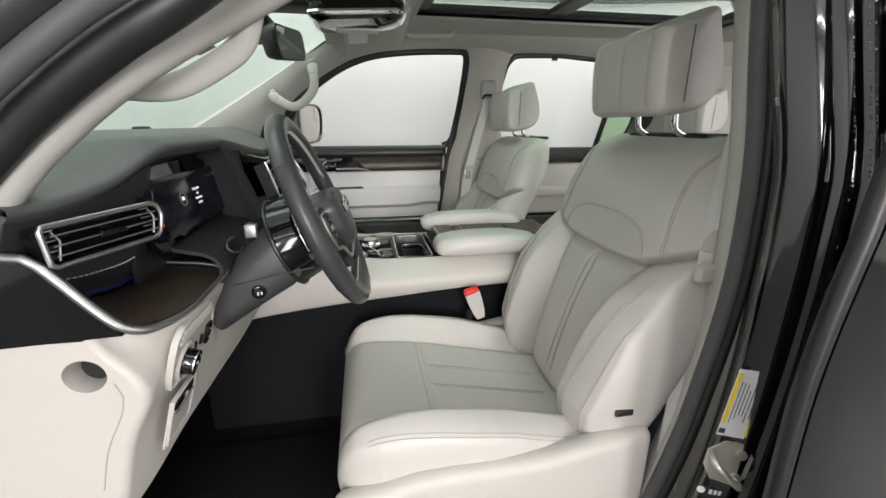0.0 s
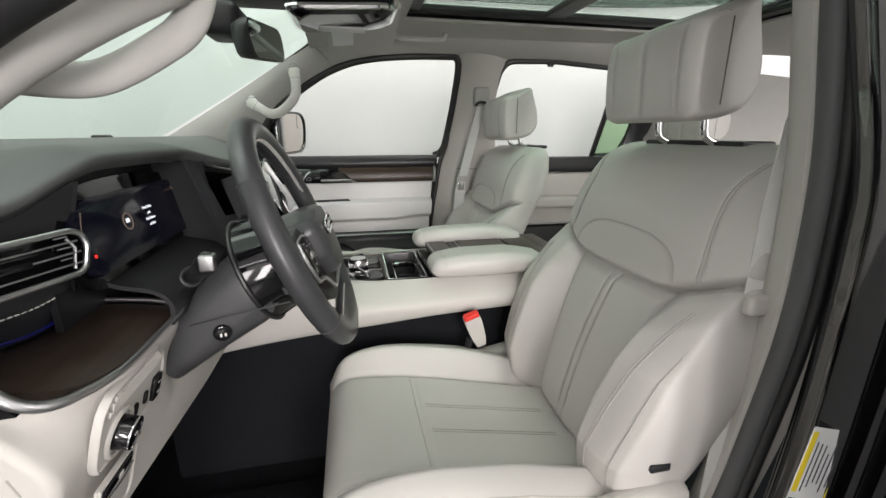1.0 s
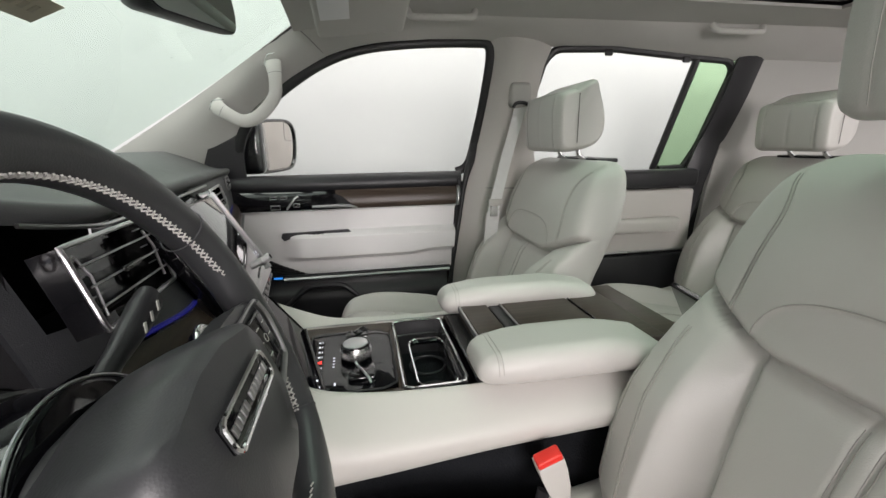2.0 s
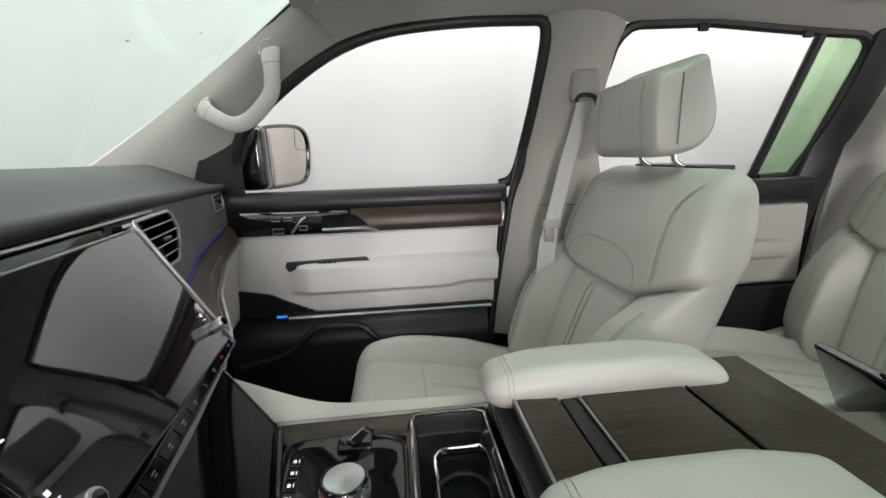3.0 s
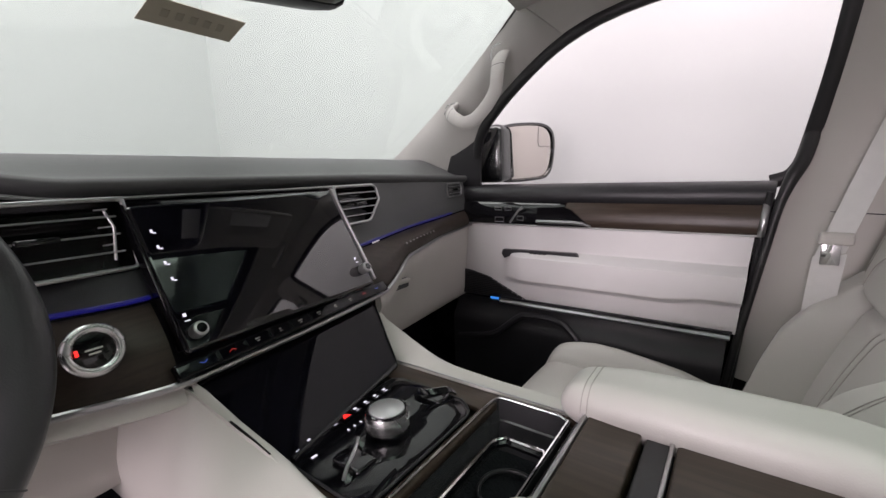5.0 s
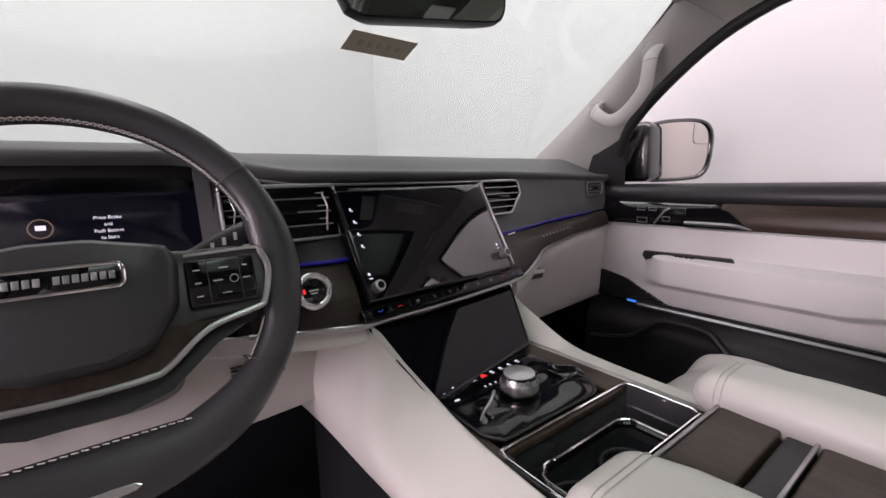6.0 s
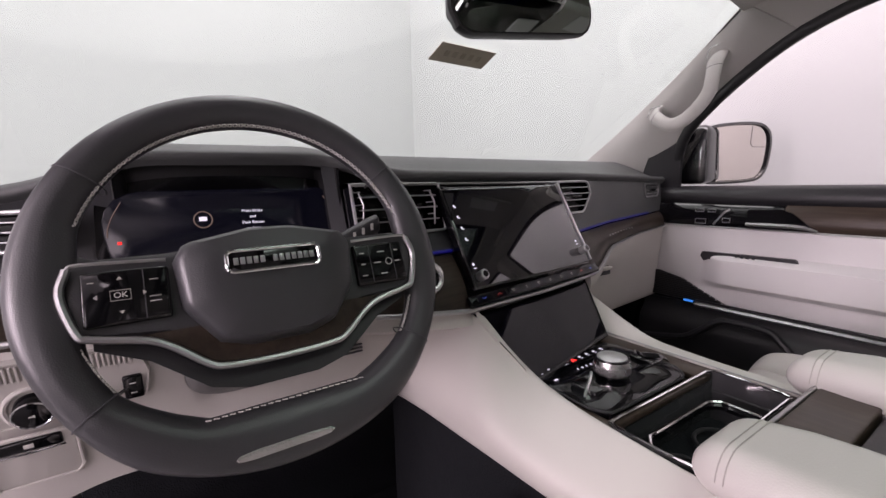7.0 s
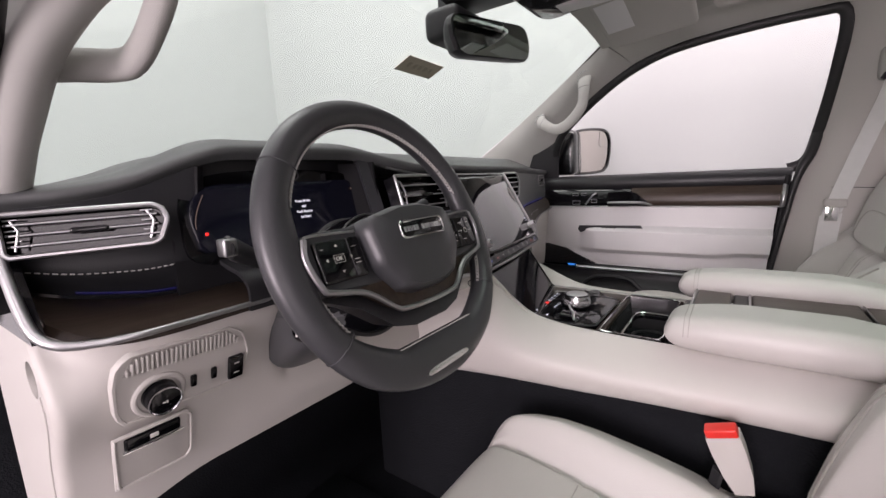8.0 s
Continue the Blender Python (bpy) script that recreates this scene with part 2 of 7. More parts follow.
def tube(pts, r, n=10, closed=False, flat=1.0, up=None):
    """A tube along points; r is one radius or one for each point; flat squeezes it along up."""
    pts = [Vector(p) for p in pts]
    m = len(pts)
    rings = []
    ref = Vector(up) if up else None
    prev = None
    for i, p in enumerate(pts):
        a = pts[(i - 1) % m] if closed or i else p
        b = pts[(i + 1) % m] if closed or i < m - 1 else p
        t = (b - a).normalized()
        if ref is not None:
            u = (ref - t * ref.dot(t)).normalized()
        elif prev is None:
            u = t.orthogonal().normalized()
        else:
            u = (prev - t * prev.dot(t)).normalized()
        prev = u
        v = t.cross(u)
        k = r[i] if isinstance(r, (list, tuple)) else r
        rings.append([p + (u * math.cos(2 * math.pi * j / n) * flat + v * math.sin(2 * math.pi * j / n)) * k for j in range(n)])
    if closed:
        bm = bmesh.new()
        vs = [[bm.verts.new(q) for q in g] for g in rings]
        for i in range(m):
            a, b = vs[i], vs[(i + 1) % m]
            for j in range(n):
                bm.faces.new((a[j], a[(j + 1) % n], b[(j + 1) % n], b[j]))
        return bm
    return loft(rings)


def spline(pts, n=8):
    """Smooth points through the given ones."""
    p = [Vector(q) for q in pts]
    p = [p[0] * 2 - p[1]] + p + [p[-1] * 2 - p[-2]]
    out = []
    for i in range(1, len(p) - 2):
        a, b, c, d = p[i - 1:i + 3]
        for k in range(n):
            t = k / n
            out.append(0.5 * (2 * b + (c - a) * t + (2 * a - 5 * b + 4 * c - d) * t * t + (3 * b - a - 3 * c + d) * t ** 3))
    out.append(p[-2])
    return out


def lerp(x, table):
    """A value between the rows (x, value) of a table, eased."""
    if x <= table[0][0]:
        return table[0][1]
    for (a, va), (b, vb) in zip(table, table[1:]):
        if x <= b:
            t = (x - a) / (b - a)
            return va + (vb - va) * t
    return table[-1][1]


def soft(x, table, w=0.03):
    return sum(lerp(x + d * w, table) for d in (-1, -0.5, 0, 0.5, 1)) / 5


def cyl(c, axis, r, h, n=28, r2=None, bev=0.0):
    """A round drum from c along axis."""
    d = Vector(axis).normalized()
    u = d.orthogonal().normalized()
    v = d.cross(u)
    r2 = r if r2 is None else r2
    prof = [(0, r)] + ([(h - bev, r2), (h - bev * 0.3, r2 - bev * 0.3), (h, r2 - bev)] if bev else [(h, r2)])
    rings = [[Vector(c) + d * a + (u * math.cos(2 * math.pi * i / n) + v * math.sin(2 * math.pi * i / n)) * q for i in range(n)] for a, q in prof]
    return loft(rings)


def ring(c, axis, r, tr, n=32, m=8):
    d = Vector(axis).normalized()
    u = d.orthogonal().normalized()
    v = d.cross(u)
    return tube([Vector(c) + (u * math.cos(2 * math.pi * i / n) + v * math.sin(2 * math.pi * i / n)) * r for i in range(n)], tr, m, True)


def prism(poly, d):
    """A flat outline pushed through d."""
    return loft([[Vector(p) for p in poly], [Vector(p) + Vector(d) for p in poly]])


def split_loft(fn, ns, nt, region):
    """Skin over fn(s, t), s and t in 0..1, t going round; gives one bmesh for each region that region(s, t) names."""
    pts = [[Vector(fn(i / ns, j / nt)) for j in range(nt)] for i in range(ns + 1)]
    nor = [[((pts[i][(j + 1) % nt] - pts[i][j - 1]).cross(pts[min(i + 1, ns)][j] - pts[max(i - 1, 0)][j])).normalized() for j in range(nt)] for i in range(ns + 1)]
    out, maps = {}, {}
    for i in range(ns):
        for j in range(nt):
            k = region((i + 0.5) / ns, (j + 0.5) / nt)
            if k not in out:
                out[k], maps[k] = bmesh.new(), {}
                out[k].verts.layers.float_vector.new("nrm")
            bm, mp = out[k], maps[k]
            lay = bm.verts.layers.float_vector["nrm"]
            quad = []
            for a, b in ((i, j), (i, (j + 1) % nt), (i + 1, (j + 1) % nt), (i + 1, j)):
                if (a, b) not in mp:
                    mp[a, b] = bm.verts.new(pts[a][b])
                    mp[a, b][lay] = nor[a][b]
                quad.append(mp[a, b])
            bm.faces.new(quad)
    return out

# ---- the studio room ----


def room():
    for name, c, d, mat, label in (
            ("floor", (0.5, -0.9, -0.05), (9.6, 10.6, 0.1), FLOOR, "pale grey studio floor, smooth and slightly glossy"),
            ("ceiling", (0.5, -0.9, 4.65), (9.6, 10.6, 0.1), WALL, "white studio ceiling above the car"),
            ("wall_front", (-3.45, -0.9, 2.3), (0.2, 10.6, 4.6), WALL, "plain white studio wall ahead of the windscreen"),
            ("wall_side", (0.5, 2.96, 2.3), (9.0, 0.2, 4.6), WALL, "plain white studio wall beside the car"),
            ("wall_back", (5.2, -0.9, 2.3), (0.2, 10.6, 4.6), WALL, "plain white studio wall behind the car"),
            ("wall_near", (0.5, -6.1, 2.3), (9.0, 0.2, 4.6), WALL, "plain white studio wall on the driver side")):
        ob = part(name, rbox(c, d, 0.004), mat, label=label)
        tagged(ob, category=name.split("_")[0], kind="structure")


room()

# ---- the car's shell ----


def stations(a, b, n):
    return [a + (b - a) * i / n for i in range(n + 1)]


def smooth(a, b, x):
    t = max(0, min(1, (x - a) / (b - a)))
    return t * t * (3 - 2 * t)


def glass_y(z):
    return 2.199 - (z - 1.342) * 0.364


def side(points):
    """Points (x, z) laid on the plane of the passenger's side glass."""
    return [Vector((x, glass_y(z), z)) for x, z in points]


def strip(a, b, n=5, bulge=0.0, thick=0.012, inward=(0, -1, 0)):
    """A bowed strip between two lines of as many points."""
    rows = []
    for p, q in zip(a, b):
        p, q = Vector(p), Vector(q)
        rows.append([p.lerp(q, i / n) + Vector(inward) * bulge * math.sin(math.pi * i / n) for i in range(n + 1)])
    return slab(rows, thick)


def resample(pts, n):
    pts = [Vector(p) for p in pts]
    d = [0]
    for a, b in zip(pts, pts[1:]):
        d.append(d[-1] + (b - a).length)
    out = []
    for i in range(n):
        s = min(d[-1], d[-1] * i / (n - 1))
        for k in range(len(pts) - 1):
            if s <= d[k + 1] + 1e-9:
                out.append(pts[k].lerp(pts[k + 1], (s - d[k]) / max(1e-9, d[k + 1] - d[k])))
                break
    return out


def resample2(pts, n, solid=False):
    """Even points round a closed flat outline."""
    pts = [(p[0], p[2]) for p in pts] if solid else pts
    p = resample([(x, 0, z) for x, z in pts] + [(pts[0][0], 0, pts[0][1])], n + 1)
    return [(v.x, v.z) for v in p[:n]]


WIN_FRONT = [(-0.385, 1.349), (-0.345, 1.48), (-0.267, 1.563), (-0.145, 1.650), (-0.037, 1.707), (0.09, 1.743), (0.278, 1.761), (0.45, 1.765)]
WIN_END = [(0.474, 1.762), (0.488, 1.742), (0.490, 1.700), (0.486, 1.640), (0.477, 1.545), (0.457, 1.410), (0.447, 1.372), (0.430, 1.350), (0.400, 1.340)]
SCREEN_EDGE = [(-0.97, 2.20, 1.33), (-0.77, 2.167, 1.421), (-0.523, 2.118, 1.56), (-0.29, 2.043, 1.694), (-0.13, 1.967, 1.784)]

car = thing("car_body", "black full-size car body with pale grey inner pillars", "car", at=(0.5, CY, 0.4))


def shell():
    front = side(WIN_FRONT)
    a = resample(spline(SCREEN_EDGE, 6), 22)
    b = resample(side([(-0.43, 1.25)]) + front[:5], 22)
    part("windscreen_pillar", strip(a, b, 8, 0.03, 0.012), PILLAR, car, "pale grey fabric windscreen pillar trim")
    edge = [p + Vector((0, 0.006, -0.004)) for p in a]
    part("pillar_edge_seal", tube(edge, 0.005, 6), RUBBER, car, "thin dark seal beside the windscreen")
    a = resample([(-0.13, 1.967, 1.784), (-0.02, 1.93, 1.822), (0.3, 1.915, 1.838), (1.9, 1.90, 1.82)], 24)
    b = resample(front[4:] + side([(0.6, 1.766), (0.72, 1.762), (0.95, 1.765), (1.28, 1.745), (1.45, 1.735), (1.9, 1.70)]), 24)
    part("roof_rail_trim", strip(a, b, 6, 0.02, 0.012), HEADLINER, car, "pale grey roof rail trim")
    loop = [Vector((p.x, p.y - 0.012, p.z)) for p in front + side(WIN_END)]
    part("door_seal", tube(resample(spline(loop, 3), 110), 0.0165, 10, up=(0, 1, 0), flat=0.7), RUBBER, car, "black rubber door seal")
    # centre pillar, passenger's side
    a = resample(side([(0.49, 1.785), (0.500, 1.74), (0.500, 1.688), (0.466, 1.419), (0.436, 1.34), (0.405, 1.20), (0.365, 0.86)]), 18)
    b = resample(side([(0.70, 1.765), (0.685, 1.70), (0.675, 1.615), (0.70, 1.40), (0.72, 1.30), (0.72, 1.20), (0.72, 0.86)]), 18)
    for p in a + b:
        p.y = min(p.y, 2.165)
    part("centre_pillar", strip(a, b, 8, 0.05, 0.012), BEIGE, car, "pale grey centre pillar trim")
    line = spline([(0.466, 2.155, 1.46), (0.450, 2.140, 1.39), (0.432, 2.126, 1.345), (0.417, 2.122, 1.29), (0.402, 2.120, 1.20), (0.378, 2.120, 1.05), (0.360, 2.120, 0.93), (0.32, 2.120, 0.62)], 5)
    part("pillar_welt", tube(line, [0.015 - 0.006 * smooth(0.15, 0.5, i / (len(line) - 1)) for i in range(len(line))], 10), RUBBER, car, "black rubber welt along the centre pillar")
    ka = min(range(18), key=lambda i: abs(a[i].z - 1.281))
    kb = min(range(18), key=lambda i: abs(b[i].z - 1.281))
    part("pillar_joint", tube([a[ka].lerp(b[kb], i / 12) + Vector((0, -0.05 * math.sin(math.pi * i / 12) - 0.0122, -0.015)) for i in range(13)], 0.0011, 6), DARK_INK, car, "fine dark joint across the pillar")
    part("belt_guide_cover", rbox((0.595, 2.036, 1.602), (0.075, 0.045, 0.085), 0.016, 4), PILLAR, car)
    # rear quarter
    fore, aft = [resample(side(pts), 10) for pts in ([(1.555, 1.77), (1.555, 1.5), (1.525, 1.35), (1.50, 1.2), (1.46, 0.8)], [(2.7, 1.70), (2.7, 1.5), (2.7, 1.25), (2.7, 0.8)])]
    for p in fore + aft:
        p.y = min(p.y, 2.165)
    part("rear_quarter_trim", strip(fore, aft, 6, 0.03, 0.02), PILLAR, car, "pale grey rear quarter trim")
    part("rear_window_frame", tube(resample(side([(0.70, 1.352), (0.675, 1.50), (0.672, 1.62), (0.69, 1.72), (0.73, 1.757), (0.95, 1.763), (1.28, 1.742), (1.44, 1.735), (1.475, 1.70), (1.45, 1.42), (1.42, 1.33), (1.30, 1.325)]), 60), 0.014, 8), RUBBER, car, "black rear door window frame")
    part("rear_window_divider", tube(side([(1.275, 1.325), (1.30, 1.74)]), 0.014, 8), RUBBER, car, "black window divider bar")
    q = resample(side([(1.468, 1.755), (1.468, 1.6), (1.448, 1.45), (1.425, 1.36), (1.395, 1.28), (1.34, 1.10), (1.30, 0.9)]), 14)
    for p in q:
        p.y = min(p.y, 2.175)
    part("quarter_surround", strip(q, [p + Vector((0.105, -0.004, 0.008)) for p in q], 4, 0.012, 0.02), BLACK_SOFT, car)
    for x, z in ((0.92, 1.757), (1.24, 1.742)):
        part("shade_hook", rbox((x, glass_y(z) - 0.016, z - 0.010), (0.03, 0.012, 0.022), 0.005), BLACK_SOFT, car)
    # driver's side: pillar, seal, paint
    core = spline([(-0.56, 0.505, 1.16), (-0.44, 0.512, 1.315), (-0.367, 0.52, 1.404), (-0.318, 0.527, 1.452), (-0.259, 0.536, 1.500), (-0.205, 0.556, 1.540), (-0.150, 0.585, 1.579), (0.0, 0.60, 1.66), (0.2, 0.63, 1.735), (0.6, 0.64, 1.765)], 6)
    part("windscreen_pillar", tube([p + Vector((0.002, 0.005, -0.003)) for p in core], 0.0205, 16), PILLAR, car, "pale grey fabric windscreen pillar trim")
    far = [Vector((p.x - 0.06 * smooth(0.1, -0.2, p.x), p.y + 0.005, p.z + 0.03 + 0.05 * smooth(-0.2, 0.2, p.x))) for p in core]
    part("windscreen_pillar", strip(core, far, 4, 0.0, 0.012), PILLAR, car)
    seal = spline([(-0.52, 0.49, 1.22), (-0.42, 0.495, 1.36), (-0.350, 0.50, 1.436), (-0.295, 0.50, 1.483), (-0.237, 0.502, 1.526), (-0.180, 0.505, 1.562), (-0.03, 0.53, 1.665), (0.15, 0.57, 1.745), (0.45, 0.59, 1.785), (0.6, 0.59, 1.78)], 6)
    part("door_opening_seal", tube(seal, 0.021, 12), RUBBER, car, "grey-black rubber door opening seal")
    # lighter grey of this lip stands in for the ceiling's sheen on it
    lip = [p + Vector((-0.010, -0.034, 0.016)) for p in seal]
    part("door_opening_seal", tube(lip, 0.0125, 12), SEAL, car, "outer door seal lip, its ceiling sheen put in as grey")
    paint_a = [p + Vector((-0.016, -0.026, 0.020)) for p in seal]
    for o1, o2 in (((0, 0, 0), (-0.035, -0.022, 0.045)), ((-0.035, -0.022, 0.045), (-0.06, -0.075, 0.06)), ((-0.06, -0.075, 0.06), (-0.16, -0.085, 0.16))):
        part("painted_frame", strip([p + Vector(o1) for p in paint_a], [p + Vector(o2) for p in paint_a], 4, 0.01, 0.006, (0, -1, 0)), PAINT, car, "glossy black painted door frame")
    # kick panel behind the dash end
    part("kick_panel", rbox((-0.52, 0.540, 0.95), (0.24, 0.02, 0.62), 0.008), BEIGE, car, "pale grey kick panel")
    # roof skin and far body closing the cabin
    roof = [[(x, y, 1.90 - 0.05 * (abs(y - CY) / 0.7) ** 2.5) for y in stations(0.56, 2.05, 10)] for x in (-0.14, 0.0, 0.2)]
    part("roof_skin", slab(roof, -0.01), PAINT, car)
    roof = [[(x, y, 1.90 - 0.05 * (abs(y - CY) / 0.7) ** 2.5) for y in stations(0.56, 2.05, 10)] for x in (1.52, 2.0, 2.6, 3.0)]
    part("roof_skin", slab(roof, -0.01), PAINT, car)
    for ya, yb in ((0.56, 0.83), (1.78, 2.05)):
        part("roof_skin", slab([[(x, ya + (yb - ya) * j / 4, 1.90 - 0.05 * (abs(ya + (yb - ya) * j / 4 - CY) / 0.7) ** 2.5) for j in range(5)] for x in (0.2, 0.8, 1.52)], -0.01), PAINT, car)
    part("firewall", rbox((-0.88, CY, 0.95), (0.04, 1.7, 0.85), 0.01), CARPET, car, "black carpeted footwell front")
    part("outer_sill", rbox((0.2, 0.455, 0.52), (1.6, 0.10, 0.12), 0.03, 4), PAINT, car, "glossy black door sill")
    part("far_side_body", rbox((0.6, 2.24, 0.83), (3.0, 0.03, 0.94), 0.01), PAINT, car)
    part("bonnet", rbox((-1.55, CY, 1.12), (1.1, 1.75, 0.10), 0.04, 4), PAINT, car)
    part("tail_body", rbox((2.9, CY, 0.9), (0.05, 1.8, 1.0), 0.01), PILLAR, car)


shell()


def lean(z):
    """x of the front edge of the driver's centre pillar at a height."""
    return soft(z, [(0.50, 0.440), (0.70, 0.490), (0.90, 0.535), (1.00, 0.546), (1.10, 0.554), (1.20, 0.557), (1.30, 0.556), (1.40, 0.549), (1.50, 0.535), (1.62, 0.530), (1.80, 0.545)], 0.05)


def inner(z):
    """y of that edge."""
    return soft(z, [(0.50, 0.575), (0.90, 0.555), (1.00, 0.550), (1.20, 0.536), (1.45, 0.536), (1.60, 0.556), (1.80, 0.60)], 0.05)


def tilt(z):
    """How far the painted pillar leans inward at a height."""
    return 0.30 * max(0, z - 1.38) ** 1.3


def driver_pillar():
    zs = stations(0.50, 1.80, 40)

    def along(profile, f=lambda z: 0.0):
        return [[(lean(z) + dx, f(z) + y, z) for dx, y in profile] for z in zs]

    part("centre_pillar_trim", slab(along([(0.22, 0.075), (0.12, 0.072), (0.06, 0.064), (0.026, 0.050), (0.014, 0.030), (0.008, 0.010), (0.016, -0.004)], inner), 0.006), BEIGE, car, "pale grey centre pillar trim")
    part("pillar_seal", tube([(lean(z) + 0.012, inner(z) - 0.012, z) for z in zs], 0.0150, 14), SEAL, car, "thick grey-black rubber door seal")
    part("pillar_seal", tube([(lean(z) + 0.012, inner(z) - 0.032, z) for z in zs], 0.0075, 10), RUBBER, car)
    prof = spline([(0.030, 0.505, 0), (0.012, 0.496, 0), (0.004, 0.488, 0), (-0.006, 0.478, 0), (-0.016, 0.462, 0), (-0.0215, 0.449, 0), (-0.012, 0.432, 0), (-0.002, 0.420, 0), (0.012, 0.4165, 0), (0.016, 0.424, 0), (0.024, 0.412, 0), (0.034, 0.406, 0), (0.040, 0.416, 0), (0.048, 0.398, 0), (0.058, 0.402, 0), (0.060, 0.386, 0), (0.070, 0.390, 0), (0.066, 0.374, 0), (0.05, 0.366, 0)], 4)
    part("painted_pillar", slab([[(lean(z) + p.x, p.y + tilt(z), z) for p in prof] for z in zs], 0.006), PAINT, car, "glossy black painted door pillar with water drops")
    rear = thing("rear_door", "closed glossy black rear door on the driver side", "car door", at=(1.0, 0.33, 0.6))
    edge = [(soft(z, [(0.5, 0.50), (0.9, 0.497), (1.0, 0.494), (1.14, 0.490), (1.23, 0.497), (1.37, 0.518), (1.5, 0.56), (1.8, 0.62)], 0.03), 0.335 + 0.20 * max(0, z - 1.35) ** 1.2, z) for z in zs]
    part("edge_seal", tube(edge, 0.011, 10), RUBBER, rear, "black rubber edge strip")
    rows = [[(p[0] + 0.012 + d, p[1] - 0.008 - 0.012 * math.sin(min(1, d / 0.15) * 1.57) + (0.03 * max(0, 0.8 - p[2])), p[2]) for d in (0, 0.03, 0.08, 0.15, 0.4, 0.8)] for p in edge if p[2] < 1.38]
    part("door_skin", slab(rows, 0.006), PAINT, rear)
    rows = [[(p[0] + 0.012 + d, p[1] - 0.006, p[2]) for d in (0, 0.035)] for p in edge if p[2] > 1.33]
    part("window_frame", slab(rows, 0.02), PAINT, rear)
    # label and striker
    tag = thing("door_jamb_label", "white and yellow printed information label on the pillar", "label", at=(0.54, 0.43, 1.05))
    o = Vector((0.534, 0.4355, 1.05))
    u, v = Vector((0.0235, -0.0115, 0)).normalized(), Vector((0.145, 0.0, 1)).normalized()
    n = u.cross(v).normalized()
    if n.y > 0:
        n = -n

    def quad(cu, cv, w, h, lift, mat, name):
        pts = [o + n * lift + u * (cu + a * w / 2) + v * (cv + b * h / 2) for a, b in ((-1, -1), (1, -1), (1, 1), (-1, 1))]
        part(name, prism(pts, -n * 0.0008), mat, tag, smooth=False)

    quad(0, 0.002, 0.043, 0.113, 0.0045, WHITE, "paper")
    quad(-0.018, 0.010, 0.005, 0.085, 0.0053, YELLOW, "yellow_band")
    quad(0.0175, -0.012, 0.007, 0.078, 0.0053, YELLOW, "yellow_band")
    quad(0.0175, 0.032, 0.007, 0.008, 0.0053, DARK_INK, "mark")
    for i in range(6):
        quad(-0.012 + 0.0045 * i, 0.004 + 0.003 * (i % 3), 0.0008, 0.070 - 0.009 * (i % 4), 0.0053, DARK_INK, "print_bar")
    quad(-0.016, -0.046, 0.008, 0.008, 0.0053, DARK_INK, "seal_mark")
    st = thing("door_striker", "zinc-plated door latch striker bolted to the pillar", "striker", at=(0.53, 0.43, 0.95))
    c = Vector((0.527, 0.435, 0.952))
    poly = [c + n * 0.004 + u * a + v * b for a, b in ((-0.030, -0.012), (-0.016, -0.034), (0.016, -0.040), (0.030, -0.022), (0.030, 0.014), (0.014, 0.036), (-0.012, 0.034), (-0.030, 0.016))]
    part("plate", prism(poly, n * 0.004), ZINC, st)
    part("loop", tube(spline([c + n * 0.006 + u * -0.024 + v * 0.012, c + n * 0.030 + u * -0.026 + v * 0.010, c + n * 0.034 + u * -0.006 + v * -0.008, c + n * 0.030 + u * 0.014 + v * -0.024, c + n * 0.006 + u * 0.014 + v * -0.026], 5), 0.0055, 10), ZINC, st)
    part("bolt", cyl(c + n * 0.008 + u * 0.012 + v * 0.018, n, 0.008, 0.005, 16, bev=0.001), ZINC, st)
    part("bolt", cyl(c + n * 0.008 + u * 0.016 + v * -0.024, n, 0.008, 0.005, 16, bev=0.001), ZINC, st)
    mk = thing("pillar_stamp", "small white printed mark on the black pillar", "label", at=(0.53, 0.43, 0.88))
    m0 = Vector((0.511, 0.438, 0.893))
    part("disc", cyl(m0 + n * 0.004 - u * 0.012, n, 0.006, 0.0008, 18), WHITE, mk)
    for i in range(3):
        w = 0.0045
        pts = [m0 + n * 0.004 + u * (0.002 + 0.0065 * i + a * w / 2) + v * (b * 0.004 - 0.001) for a, b in ((-1, -1), (1, -1), (1, 1), (-1, 1))]
        part("print_block", prism(pts, n * 0.0006), WHITE, mk, smooth=False)
    part("hinge_leaf", rbox((0.600, 0.375, 1.165), (0.05, 0.03, 0.035), 0.006), PAINT, rear, "black painted hinge leaf")
    part("bolt", cyl((0.585, 0.372, 1.19), (-0.6, -0.8, 0), 0.012, 0.008, 6), PAINT, rear)
    part("hinge_pin", cyl((0.575, 0.365, 1.13), (0, 0, 1), 0.006, 0.07, 12), PAINT, rear)
    # water drops left on the paint
    bm = bmesh.new()
    rng = random.Random(5)
    for i in range(420):
        z = 1.18 + 0.6 * rng.random() ** 0.8
        w = rng.choice(((0.030, 0.4065), (0.046, 0.401), (0.049, 0.397), (0.060, 0.388), (0.0595, 0.393), (0.068, 0.381)))
        r = rng.uniform(0.0006, 0.0017)
        bmesh.ops.create_icosphere(bm, subdivisions=1, radius=r, matrix=Matrix.Translation((lean(z) + w[0], w[1] + tilt(z), z)))
    tagged(part("water_drops", bm, CHROME, label="tiny water drops on the black paint"), category="water", kind="stuff")


driver_pillar()


